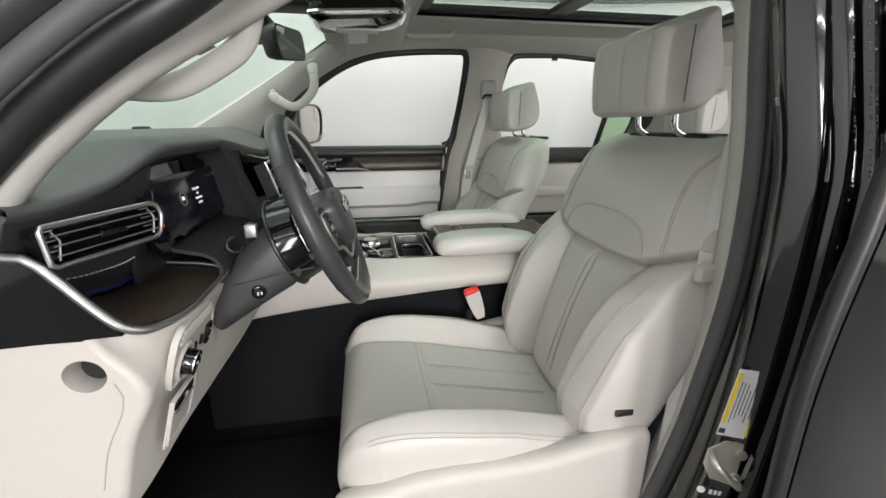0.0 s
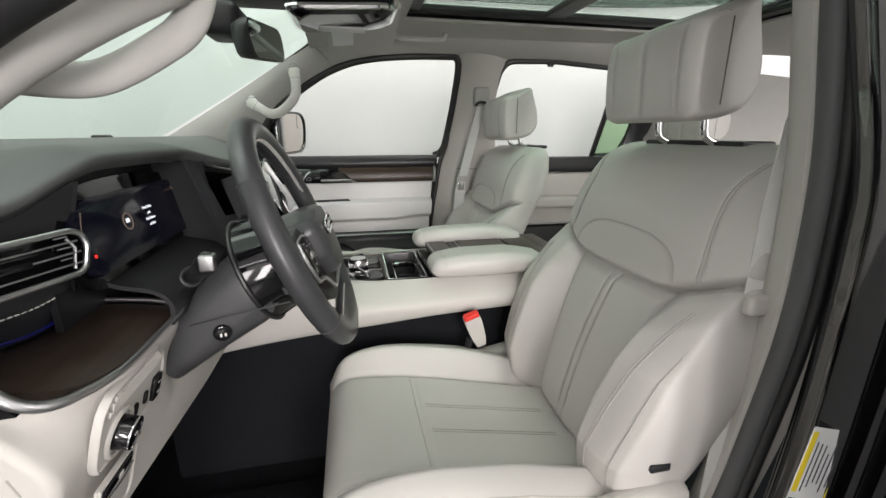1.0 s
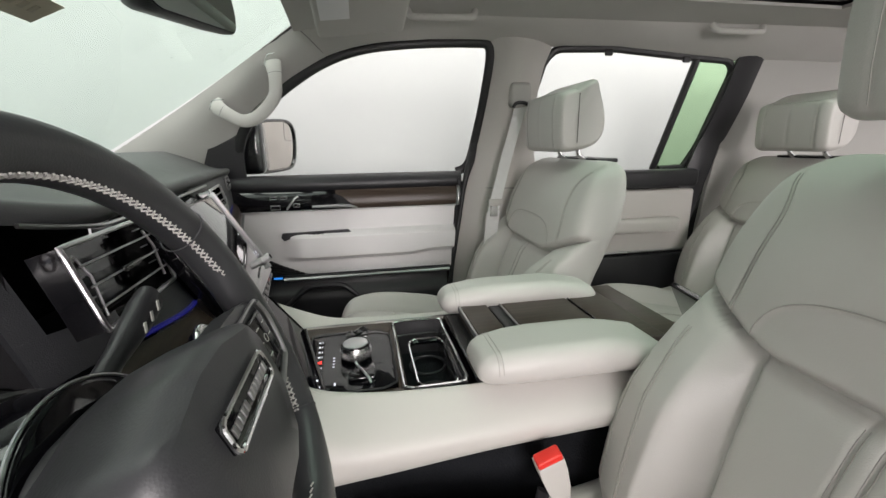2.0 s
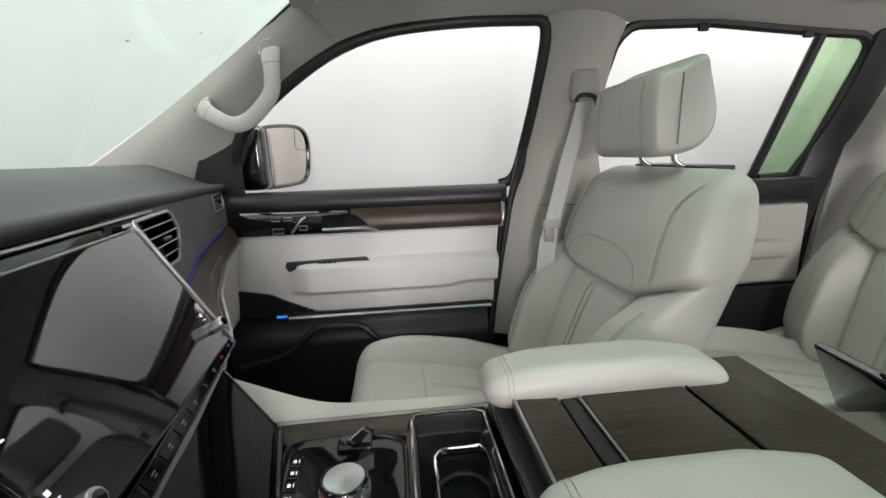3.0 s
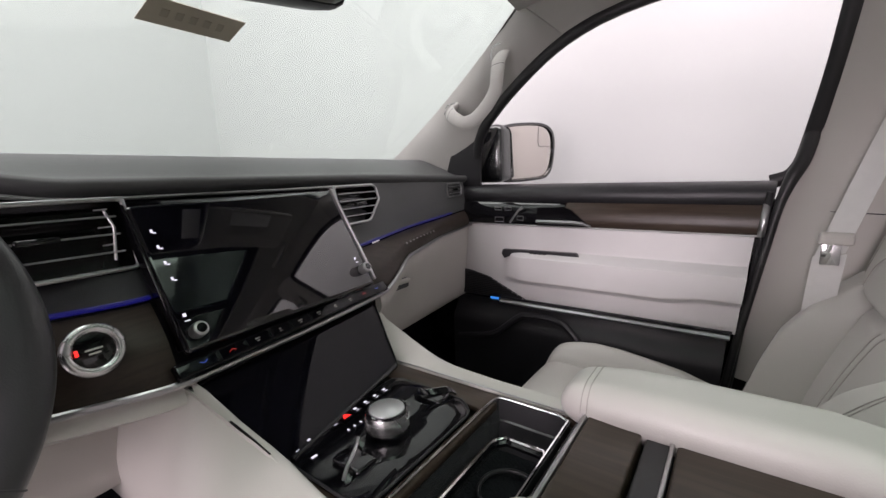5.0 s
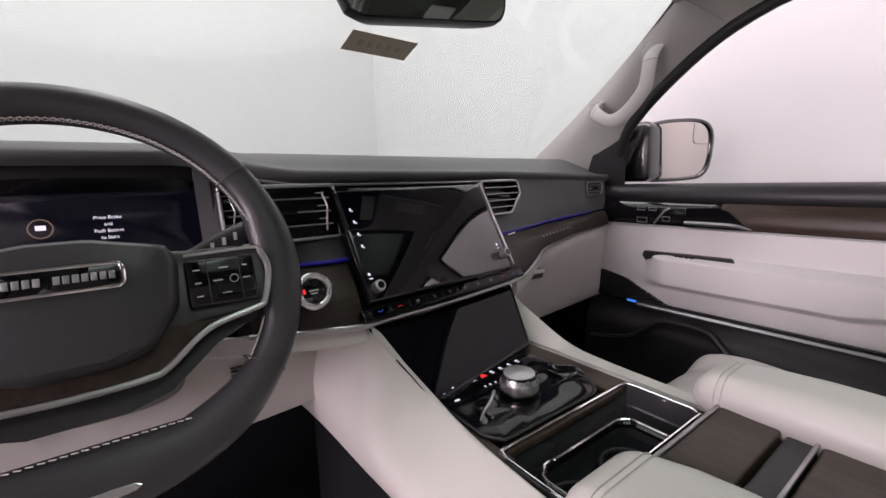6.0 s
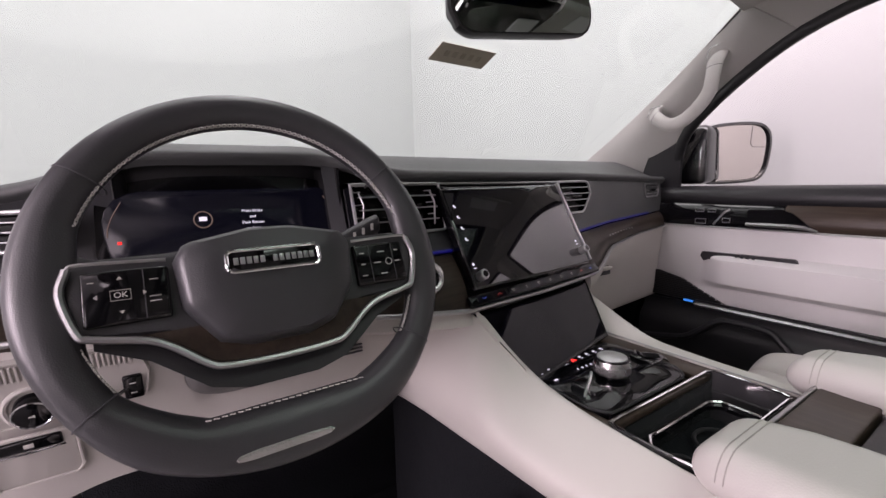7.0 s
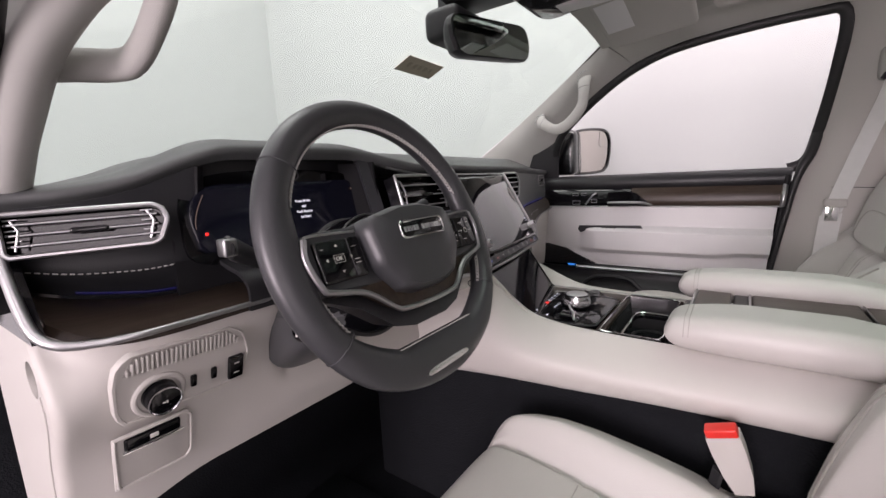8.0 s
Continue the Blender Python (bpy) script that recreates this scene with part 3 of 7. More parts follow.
def headliner():
    ob = thing("headliner", "pale grey fabric headliner with a large sunroof opening", "headliner", at=(0.6, CY, 1.83))
    x0, x1, y0, y1 = 0.22, 1.55, 0.842, 1.768

    def z(x, y):
        return 1.850 - 0.15 * max(0, 0.20 - x) - 0.20 * max(0, abs(y - CY) - 0.36) ** 1.7

    def sheet(xa, xb, ya, yb, name):
        r = [[(xa + (xb - xa) * i / 14, ya + (yb - ya) * j / 14, z(xa + (xb - xa) * i / 14, ya + (yb - ya) * j / 14)) for j in range(15)] for i in range(15)]
        part(name, slab(r, -0.010), HEADLINER, ob)

    sheet(-0.13, x0, 0.66, 1.965, "front_panel")
    sheet(x1, 2.9, 0.66, 1.965, "rear_panel")
    sheet(x0, x1, 0.66, y0, "side_panel")
    sheet(x0, x1, y1, 1.965, "side_panel")
    roof = thing("sunroof", "dark tinted panoramic sunroof with black frame", "sunroof", at=(0.8, CY, 1.87))
    for xa, xb, ya, yb in ((x0 - 0.01, x0 + 0.05, y0, y1), (x1 - 0.05, x1 + 0.01, y0, y1), (x0, x1, y0 - 0.01, y0 + 0.05), (x0, x1, y1 - 0.05, y1 + 0.01), (0.74, 0.82, y0, y1)):
        part("frame", rbox(((xa + xb) / 2, (ya + yb) / 2, 1.869), (xb - xa, yb - ya, 0.022), 0.007), BLACK_SOFT, roof)
    part("pane", rbox(((x0 + x1) / 2, (y0 + y1) / 2, 1.893), (x1 - x0, y1 - y0, 0.006), 0.002), GLASS_R, roof, "dark green tinted roof glass")


headliner()


def pane(name, rows, mat, label, thick=0.005):
    g = part(name, slab(rows, thick), mat, label=label)
    tagged(g, category="window", kind="structure")
    g.visible_shadow = False


def glazing():
    rows = []
    for i in range(13):
        x = -1.0 + 0.875 * i / 12
        half = lerp(x, [(-1.0, 0.93), (-0.77, 0.90), (-0.523, 0.85), (-0.29, 0.775), (-0.12, 0.70)])
        rows.append([(x + 0.03 * (j / 9 - 1) ** 2, CY + half * (j / 9 - 1), 1.64 + 0.55 * (x + 0.442)) for j in range(19)])
    pane("windscreen", rows, GLASS_W, "large raked windscreen glass, faintly green")
    pane("side_window", [resample(side(WIN_FRONT + [(0.53, 1.765)]), 14), resample(side([(-0.385, 1.30), (0.52, 1.30)]), 14)], GLASS_S, "clear front passenger door glass", 0.004)
    pane("rear_side_window", [resample(side([(0.69, 1.76), (1.29, 1.745)]), 6), resample(side([(0.69, 1.31), (1.27, 1.31)]), 6)], GLASS_S, "rear passenger door glass", 0.004)
    pane("quarter_window", [resample(side([(1.30, 1.745), (1.47, 1.735)]), 6), resample(side([(1.275, 1.31), (1.45, 1.31)]), 6)], GLASS_P, "green tinted fixed quarter glass", 0.004)


glazing()

# ---- seats ----


def groove(d, depth=0.009, w=0.006):
    return -depth * math.exp(-(d / w) ** 2)


def sup(c, e):
    return math.copysign(abs(c) ** (2 / e), c)


XF = [(0.78, 0.42), (0.88, 0.432), (1.00, 0.462), (1.10, 0.498), (1.18, 0.535), (1.26, 0.555), (1.33, 0.575), (1.39, 0.598), (1.44, 0.63)]
HW = [(0.78, 0.225), (0.90, 0.268), (1.02, 0.288), (1.12, 0.284), (1.18, 0.276), (1.24, 0.276), (1.34, 0.260), (1.40, 0.238), (1.44, 0.215)]


def upper_line(y):
    d = abs(y) - 0.138
    return 1.166 + 0.45 * (d + math.hypot(d, 0.02)) / 2


def upper_seam(z):
    return soft(z, [(1.15, 0.206), (1.275, 0.192), (1.35, 0.184), (1.385, 0.196), (1.40, 0.21), (1.42, 0.21)], 0.015)


def back_line(z):
    return lerp(z, [(0.80, 0.116), (1.0, 0.124), (1.14, 0.138), (1.25, 0.168)])


def back_height(y, z):
    """How far the front of the backrest stands out, at y across and z up."""
    up = z - upper_line(y)
    h = 0.0
    if up < 0:
        top = lerp(z, [(0.82, 0.05), (0.92, 0.082), (1.08, 0.078), (1.16, 0.056), (1.25, 0.034)])
        h += top * smooth(-0.004, 0.045, abs(y) - back_line(z)) * (0.55 + 0.45 * smooth(0.0, -0.06, up))
        h += groove(abs(y) - back_line(z), 0.012, 0.006)
        h += 0.008 * math.cos(min(1, abs(y) / back_line(z)) * math.pi / 2) if abs(y) < back_line(z) else 0
        h += groove(abs(y) - 0.011, 0.0050, 0.0035)
    else:
        h += 0.021 * smooth(-0.004, 0.024, up) * (1 - 0.6 * smooth(1.28, 1.42, z))
        r = 0.10 * ((abs(y / 0.150) ** 3 + abs((z - 1.172) / 0.090) ** 3) ** (1 / 3) - 1)
        h += groove(r, 0.0022, 0.004) - 0.002 * smooth(0.004, -0.01, r)
        h += groove(abs(y) - upper_seam(z), 0.0035, 0.004) * smooth(0.02, 0.05, up)
    return h + groove(up, 0.011, 0.0105)


def spread(t, power):
    """An angle for t in 0..1 whose steps run evenly across the half round t = 0."""
    t = (t + 0.5) % 1.0 - 0.5
    if abs(t) > 0.25:
        return 2 * math.pi * t
    return math.asin(math.copysign(abs(4 * t) ** power, t))


def back_point(s, t):
    z0, z1 = 0.80, 1.425
    k = (1 - math.cos(math.pi * s)) / 2
    z = z0 + (z1 - z0) * k
    e = abs(2 * k - 1)
    shrink = max(0.02, math.sqrt(max(0.0, 1 - max(0, (e - 0.84) / 0.16) ** 2.6)))
    th = math.pi + spread(t - 0.5, 1.7)
    y = soft(z, HW) * (0.80 + 0.20 * shrink) * sup(math.sin(th), 3.4)
    front = -math.cos(th)
    x = soft(z, XF) + 0.066 + 0.062 * shrink * sup(math.cos(th), 3.0)
    wing = smooth(0.15, 0.235, abs(y)) * smooth(0.6, -0.2, front) * shrink
    x += wing * lerp(z, [(1.14, 0.0), (1.22, 0.008), (1.27, 0.024), (1.34, 0.022), (1.42, 0.0)])
    if front > 0:
        x -= back_height(y, z) * smooth(0.0, 0.45, front) * shrink
    return x, y, z


def back_region(s, t):
    x, y, z = back_point(s, t)
    if math.cos(math.pi + spread(t - 0.5, 1.7)) > 0.25:
        return "back_shell"
    if z > upper_line(y):
        return "upper_back_pad"
    if abs(y) < back_line(z):
        return "back_centre"
    return "back_bolster_a" if y < 0 else "back_bolster_b"


def cushion_line(x):
    return lerp(x, [(-0.12, 0.165), (0.1, 0.155), (0.45, 0.14)])


def cushion_top(x):
    return lerp(x, [(-0.12, 0.89), (0.0, 0.897), (0.11, 0.888), (0.41, 0.825), (0.5, 0.82)])


def cushion_height(x, y):
    d = abs(y) - cushion_line(x)
    top = lerp(x, [(-0.1, 0.03), (0.05, 0.058), (0.25, 0.062), (0.45, 0.04)])
    h = top * smooth(-0.004, 0.05, d) - 0.008 * math.exp(-(y / 0.09) ** 2) * smooth(0.0, 0.15, x)
    h += groove(d, 0.012, 0.006)
    if d < 0:
        h += groove(x - 0.115, 0.004, 0.004)
        if x > 0.115:
            h += groove(abs(y) - 0.04, 0.003, 0.003)
    return h


def cushion_point(s, t):
    x0, x1 = -0.080, 0.48
    k = (1 - math.cos(math.pi * s)) / 2
    x = x0 + (x1 - x0) * k
    e = 2 * k - 1
    shrink = max(0.02, math.sqrt(max(0.0, 1 - max(0, (abs(e) - 0.78) / 0.22) ** 2.6)))
    th = spread(t, 2.0)
    hw = lerp(x, [(-0.11, 0.235), (0.0, 0.262), (0.2, 0.268), (0.47, 0.25)]) * (0.86 + 0.14 * shrink)
    top, bot = soft(x, [(-0.12 + 0.01 * i, cushion_top(-0.12 + 0.01 * i)) for i in range(63)], 0.02), 0.715
    mid, hh = (top + bot) / 2, (top - bot) / 2 * shrink
    y = hw * sup(math.sin(th), 4.0)
    c = math.cos(th)
    z = mid + 0.02 * (1 - shrink) + hh * sup(c, 3.2)
    if c > 0:
        z += cushion_height(x, y) * smooth(0, 0.45, c) * shrink
    return x, y, z


def cushion_region(s, t):
    x, y, z = cushion_point(s, t)
    if math.cos(spread(t, 2.0)) < -0.2:
        return "cushion_base"
    if abs(y) < cushion_line(x):
        return "cushion_centre"
    return "cushion_bolster_a" if y < 0 else "cushion_bolster_b"


HEAD = [(0.560, 1.447), (0.544, 1.458), (0.538, 1.50), (0.536, 1.56), (0.541, 1.594), (0.553, 1.607), (0.590, 1.619), (0.632, 1.638), (0.655, 1.640), (0.665, 1.616), (0.680, 1.577), (0.690, 1.535), (0.685, 1.495), (0.660, 1.467), (0.60, 1.450)]
HEAD_LINE = resample2(spline([(x, 0, z) for x, z in HEAD + HEAD[:1]], 5)[:-1], 90, True)


def headrest_point(s, t):
    """A padded block: s goes across, t round its side outline."""
    k = 1 - math.cos(math.pi * s)
    k = k - 1
    shrink = math.sqrt(max(0.0, 1 - max(0, (abs(k) - 0.74) / 0.26) ** 2.3))
    i = int(round(t * 90)) % 90
    px, pz = HEAD_LINE[i]
    sc = 0.82 + 0.18 * shrink
    cx, cz = 0.606, 1.54
    seam = 0.588 - 0.036 * smooth(0.95, 0.62, abs(k)) * (pz > 1.56)
    if pz > 1.48 or abs(k) > 0.8:
        sc += groove(px - seam, 0.020, 0.004)
    half = 0.127 - 0.018 * smooth(0.61, 0.685, px)
    x, z = cx + (px - cx) * sc, cz + (pz - cz) * sc
    if px < 0.55:
        x -= 0.004 * (1 - k * k)
        for sy in (-0.088, 0.0, 0.088):
            x -= groove(k * half - sy, 0.0022, 0.003)
    return x, k * half, z


def headrest_bm():
    bm = split_loft(headrest_point, 60, 90, lambda s, t: "pad")["pad"]
    bmesh.ops.holes_fill(bm, edges=[e for e in bm.edges if e.is_boundary], sides=0)
    return bm


def on_back(y, z):
    """The point of the backrest's front at y across and z up."""
    k = (z - 0.80) / 0.625
    s = math.acos(1 - 2 * k) / math.pi
    lo, hi = 0.25, 0.75
    up = back_point(s, 0.75)[1] > 0
    for _ in range(26):
        mid = (lo + hi) / 2
        if (back_point(s, mid)[1] < y) == up:
            lo = mid
        else:
            hi = mid
    return Vector(back_point(s, lo))


def on_cushion(x, y):
    """The point of the cushion's top at x along and y across."""
    k = (x + 0.080) / 0.56
    s = math.acos(1 - 2 * k) / math.pi
    lo, hi = -0.25, 0.25
    for _ in range(26):
        mid = (lo + hi) / 2
        if cushion_point(s, mid)[1] < y:
            lo = mid
        else:
            hi = mid
    return Vector(cushion_point(s, lo))


def seams():
    """Lines of stitching, as (on the cushion or not, points)."""
    out = []
    for dy in (-0.0135, -0.0085, 0.0085, 0.0135):
        out.append((False, [on_back(dy, 0.86 + 0.295 * i / 24) for i in range(25)]))
    zs = [0.86 + 0.315 * i / 30 for i in range(31)]
    for sg in (-1, 1):
        for off in (0.0, 0.006):
            out.append((False, [on_back(sg * (lerp(z, [(0.84, 0.170), (1.0, 0.196), (1.10, 0.214), (1.20, 0.234)]) + off), z) for z in zs]))
            out.append((False, [on_back(sg * (upper_seam(z) - 0.003 + off), z) for z in [upper_line(0.2) + 0.014 + (1.385 - upper_line(0.2)) * i / 28 for i in range(29)]]))
            out.append((True, [on_cushion(-0.02 + 0.42 * i / 28, sg * (0.236 + off + 0.010 * math.sin(math.pi * i / 28))) for i in range(29)]))
        out.append((False, [on_back(sg * lerp(z, [(0.84, 0.225), (1.0, 0.252), (1.12, 0.262)]), z) for z in [0.87 + 0.25 * i / 24 for i in range(25)]]))
        for off in (0.036, 0.044):
            out.append((True, [on_cushion(0.13 + 0.27 * i / 16, sg * off) for i in range(17)]))
    out.append((True, [on_cushion(0.108, -0.15 + 0.30 * i / 24) for i in range(25)]))
    arc = []
    for i in range(41):
        a = math.pi * (0.03 + 0.94 * i / 40)
        f = 1.045 * (abs(math.cos(a)) ** 3 + abs(math.sin(a)) ** 3) ** (-1 / 3)
        arc.append(on_back(0.150 * f * math.cos(a), 1.172 + 0.090 * f * math.sin(a)))
    out.append((False, [p for p in arc if p.z > upper_line(p.y) + 0.012]))
    return out


def seat(name, ox, oy, dz, label, extra=True, fine=1.0, lift=(0, 0, 0), raised=0.0, back=0.0):
    ob = thing(name, label, "car seat", "leather seats", at=(0.2 + ox, oy, 0.59))
    at = Matrix.Translation((ox, oy, dz))
    rest = at @ Matrix.Translation((back, 0, 0))
    for k, bm in split_loft(back_point, int(240 * fine), int(320 * fine), back_region).items():
        part(k.replace("_a", "").replace("_b", "") if "bolster" in k else k, moved(bm, rest), LEATHER, ob)
    for k, bm in split_loft(cushion_point, int(150 * fine), int(240 * fine), cushion_region).items():
        part(k.replace("_a", "").replace("_b", "") if "bolster" in k else k, moved(bm, at @ Matrix.Translation(lift)), LEATHER, ob)
    head = at @ Matrix.Translation((0, 0, raised))
    part("headrest", moved(headrest_bm(), head), LEATHER, ob)
    for dy in (-0.06, 0.06):
        part("headrest_post", moved(tube(spline([(0.695, dy, 1.385), (0.672, dy, 1.420), (0.645, dy, 1.432), (0.632, dy, 1.450), (0.630, dy, 1.52)], 5), 0.0065, 12), at), CHROME, ob, "chrome headrest post")
    part("headrest_guide", moved(rbox((0.690, 0, 1.424), (0.07, 0.25, 0.012), 0.005), at), BLACK_SOFT, ob, "black plastic headrest guide plate")
    for y in (-0.088, 0.088):
        part("headrest_stitch", moved(tube([(lerp(z, [(1.455, 0.541), (1.50, 0.5345), (1.56, 0.5325), (1.596, 0.5385)]) - 0.0005, y, z) for z in stations(1.462, 1.594, 14)], 0.0007, 5), head), STITCH, ob, "fine grey seam")
    for sg in (-1, 1):
        part("headrest_welt", moved(tube([Vector((0.591, sg * 0.1272, z)) for z in stations(1.472, 1.602, 8)], 0.0013, 6), head), STITCH_D, ob, "dark joint of the headrest")
    top = []
    for i in range(41):
        s = 0.06 + 0.88 * i / 40
        edge = 0.588 - 0.036 * smooth(0.95, 0.62, abs(math.cos(math.pi * s)))
        j = min((q for q in range(90) if HEAD_LINE[q][1] > 1.56), key=lambda q: abs(HEAD_LINE[q][0] - edge))
        top.append(Vector(headrest_point(s, j / 90)) + Vector((0, 0, 0.0006)))
    part("headrest_welt", moved(tube([sum(top[max(0, i - 2):i + 3], Vector()) / len(top[max(0, i - 2):i + 3]) for i in range(41)], 0.0011, 6), head), STITCH, ob, "grey seam across the top of the headrest")
    for low, line in seams():
        if len(line) > 3:
            part("stitch_line", moved(tube([p + Vector((-0.0004, 0, 0.0004)) for p in line], 0.0010, 5), at @ Matrix.Translation(lift) if low else rest), STITCH, ob, "grey stitching")

    def flare(p):
        k = smooth(0.25, 0.52, p.x)
        return Vector((p.x, p.y, p.z + 0.035 * k * smooth(0.70, 0.86, p.z) - 0.03 * smooth(0.1, -0.08, p.x) * smooth(0.75, 0.86, p.z)))

    for sg in (-1, 1):
        part("side_trim", moved(rbox((0.215, sg * 0.262, 0.73), (0.60, 0.05, 0.26), 0.022, 4, flare, 8), at), BEIGE, ob, "pale grey seat side trim")
    part("seat_frame", moved(rbox((0.2, 0, 0.64), (0.5, 0.46, 0.10), 0.02), at), BLACK_SOFT, ob, "black seat frame and runners")
    if extra:
        part("fabric_tag", moved(rbox((0.452, -0.262, 0.945), (0.036, 0.012, 0.014), 0.003), at @ Matrix.Translation((0.0, -0.006, -0.012))), BLACK_SOFT, ob, "small black sewn tag")
        part("switch_panel", moved(rbox((0.15, -0.289, 0.735), (0.16, 0.006, 0.05), 0.003), at), BLACK_SOFT, ob, "dark seat control panel with bright rim")
    return ob


seat("driver_seat", 0.0, 0.853, 0.0, "pale grey leather driver seat with grey stitching", raised=0.016)
seat("passenger_seat", 0.035, 1.805, -0.032, "pale grey leather front passenger seat with grey stitching", lift=(-0.020, 0, 0.028), raised=0.002, back=-0.026)
seat("second_row_seat", 0.93, 1.80, -0.045, "pale grey leather second-row seat behind the passenger", False, 0.55)

# ---- dashboard ----
# lines along y, as (y, (x, z)): near lip of the top pad, light line, bright edge, foot of the lower panel
LIP = [(0.50, (-0.375, 1.362)), (0.56, (-0.345, 1.366)), (0.62, (-0.325, 1.378)), (0.67, (-0.312, 1.400)), (0.72, (-0.30, 1.418)), (0.95, (-0.28, 1.418)), (1.01, (-0.25, 1.400)),
       (1.08, (-0.235, 1.387)), (1.30, (-0.258, 1.385)), (1.58, (-0.297, 1.384)), (1.80, (-0.335, 1.380)), (2.02, (-0.378, 1.374)), (2.14, (-0.40, 1.37))]
MIDL = [(0.50, (-0.42, 1.255)), (0.56, (-0.385, 1.235)), (0.64, (-0.365, 1.220)), (0.76, (-0.355, 1.222)), (0.98, (-0.22, 1.255)), (1.10, (-0.175, 1.258)), (1.30, (-0.20, 1.256)),
        (1.50, (-0.225, 1.256)), (1.71, (-0.30, 1.258)), (1.965, (-0.358, 1.262)), (2.14, (-0.40, 1.265))]
LOWL = [(0.50, (-0.335, 1.245)), (0.525, (-0.285, 1.212)), (0.56, (-0.262, 1.204)), (0.61, (-0.250, 1.204)), (0.74, (-0.250, 1.206)), (0.80, (-0.25, 1.19)), (1.00, (-0.165, 1.176)), (1.12, (-0.126, 1.172)),
        (1.30, (-0.148, 1.170)), (1.50, (-0.180, 1.172)), (1.56, (-0.205, 1.185)), (1.64, (-0.245, 1.206)), (1.86, (-0.315, 1.213)), (2.02, (-0.352, 1.214)), (2.14, (-0.38, 1.216))]
FOOT = [(0.50, (-0.345, 0.930)), (0.56, (-0.325, 0.950)), (0.64, (-0.310, 0.975)), (0.92, (-0.29, 0.985)), (1.10, (-0.28, 1.0)), (1.50, (-0.30, 1.0)), (1.64, (-0.33, 0.985)), (1.95, (-0.38, 0.975)), (2.14, (-0.40, 0.975))]


def at2(table, y, w=0.02):
    return soft(y, [(a, b[0]) for a, b in table], w), soft(y, [(a, b[1]) for a, b in table], w)


def face_point(y, k):
    """A point of the dash face, k from 0 at the lip to 1 at the light line."""
    lx, lz = at2(LIP, y)
    mx, mz = at2(MIDL, y)
    p = Vector((lx - 0.006, y, lz - 0.016)).lerp(Vector((mx, y, mz)), k)
    drv = smooth(0.74, 0.66, y)
    p.x += drv * (0.010 * math.exp(-((k - 0.75) / 0.15) ** 2))
    mid = smooth(1.135, 1.15, y) * smooth(1.45, 1.435, y)
    p.x += mid * 0.018 * math.sin(math.pi * k)
    return p


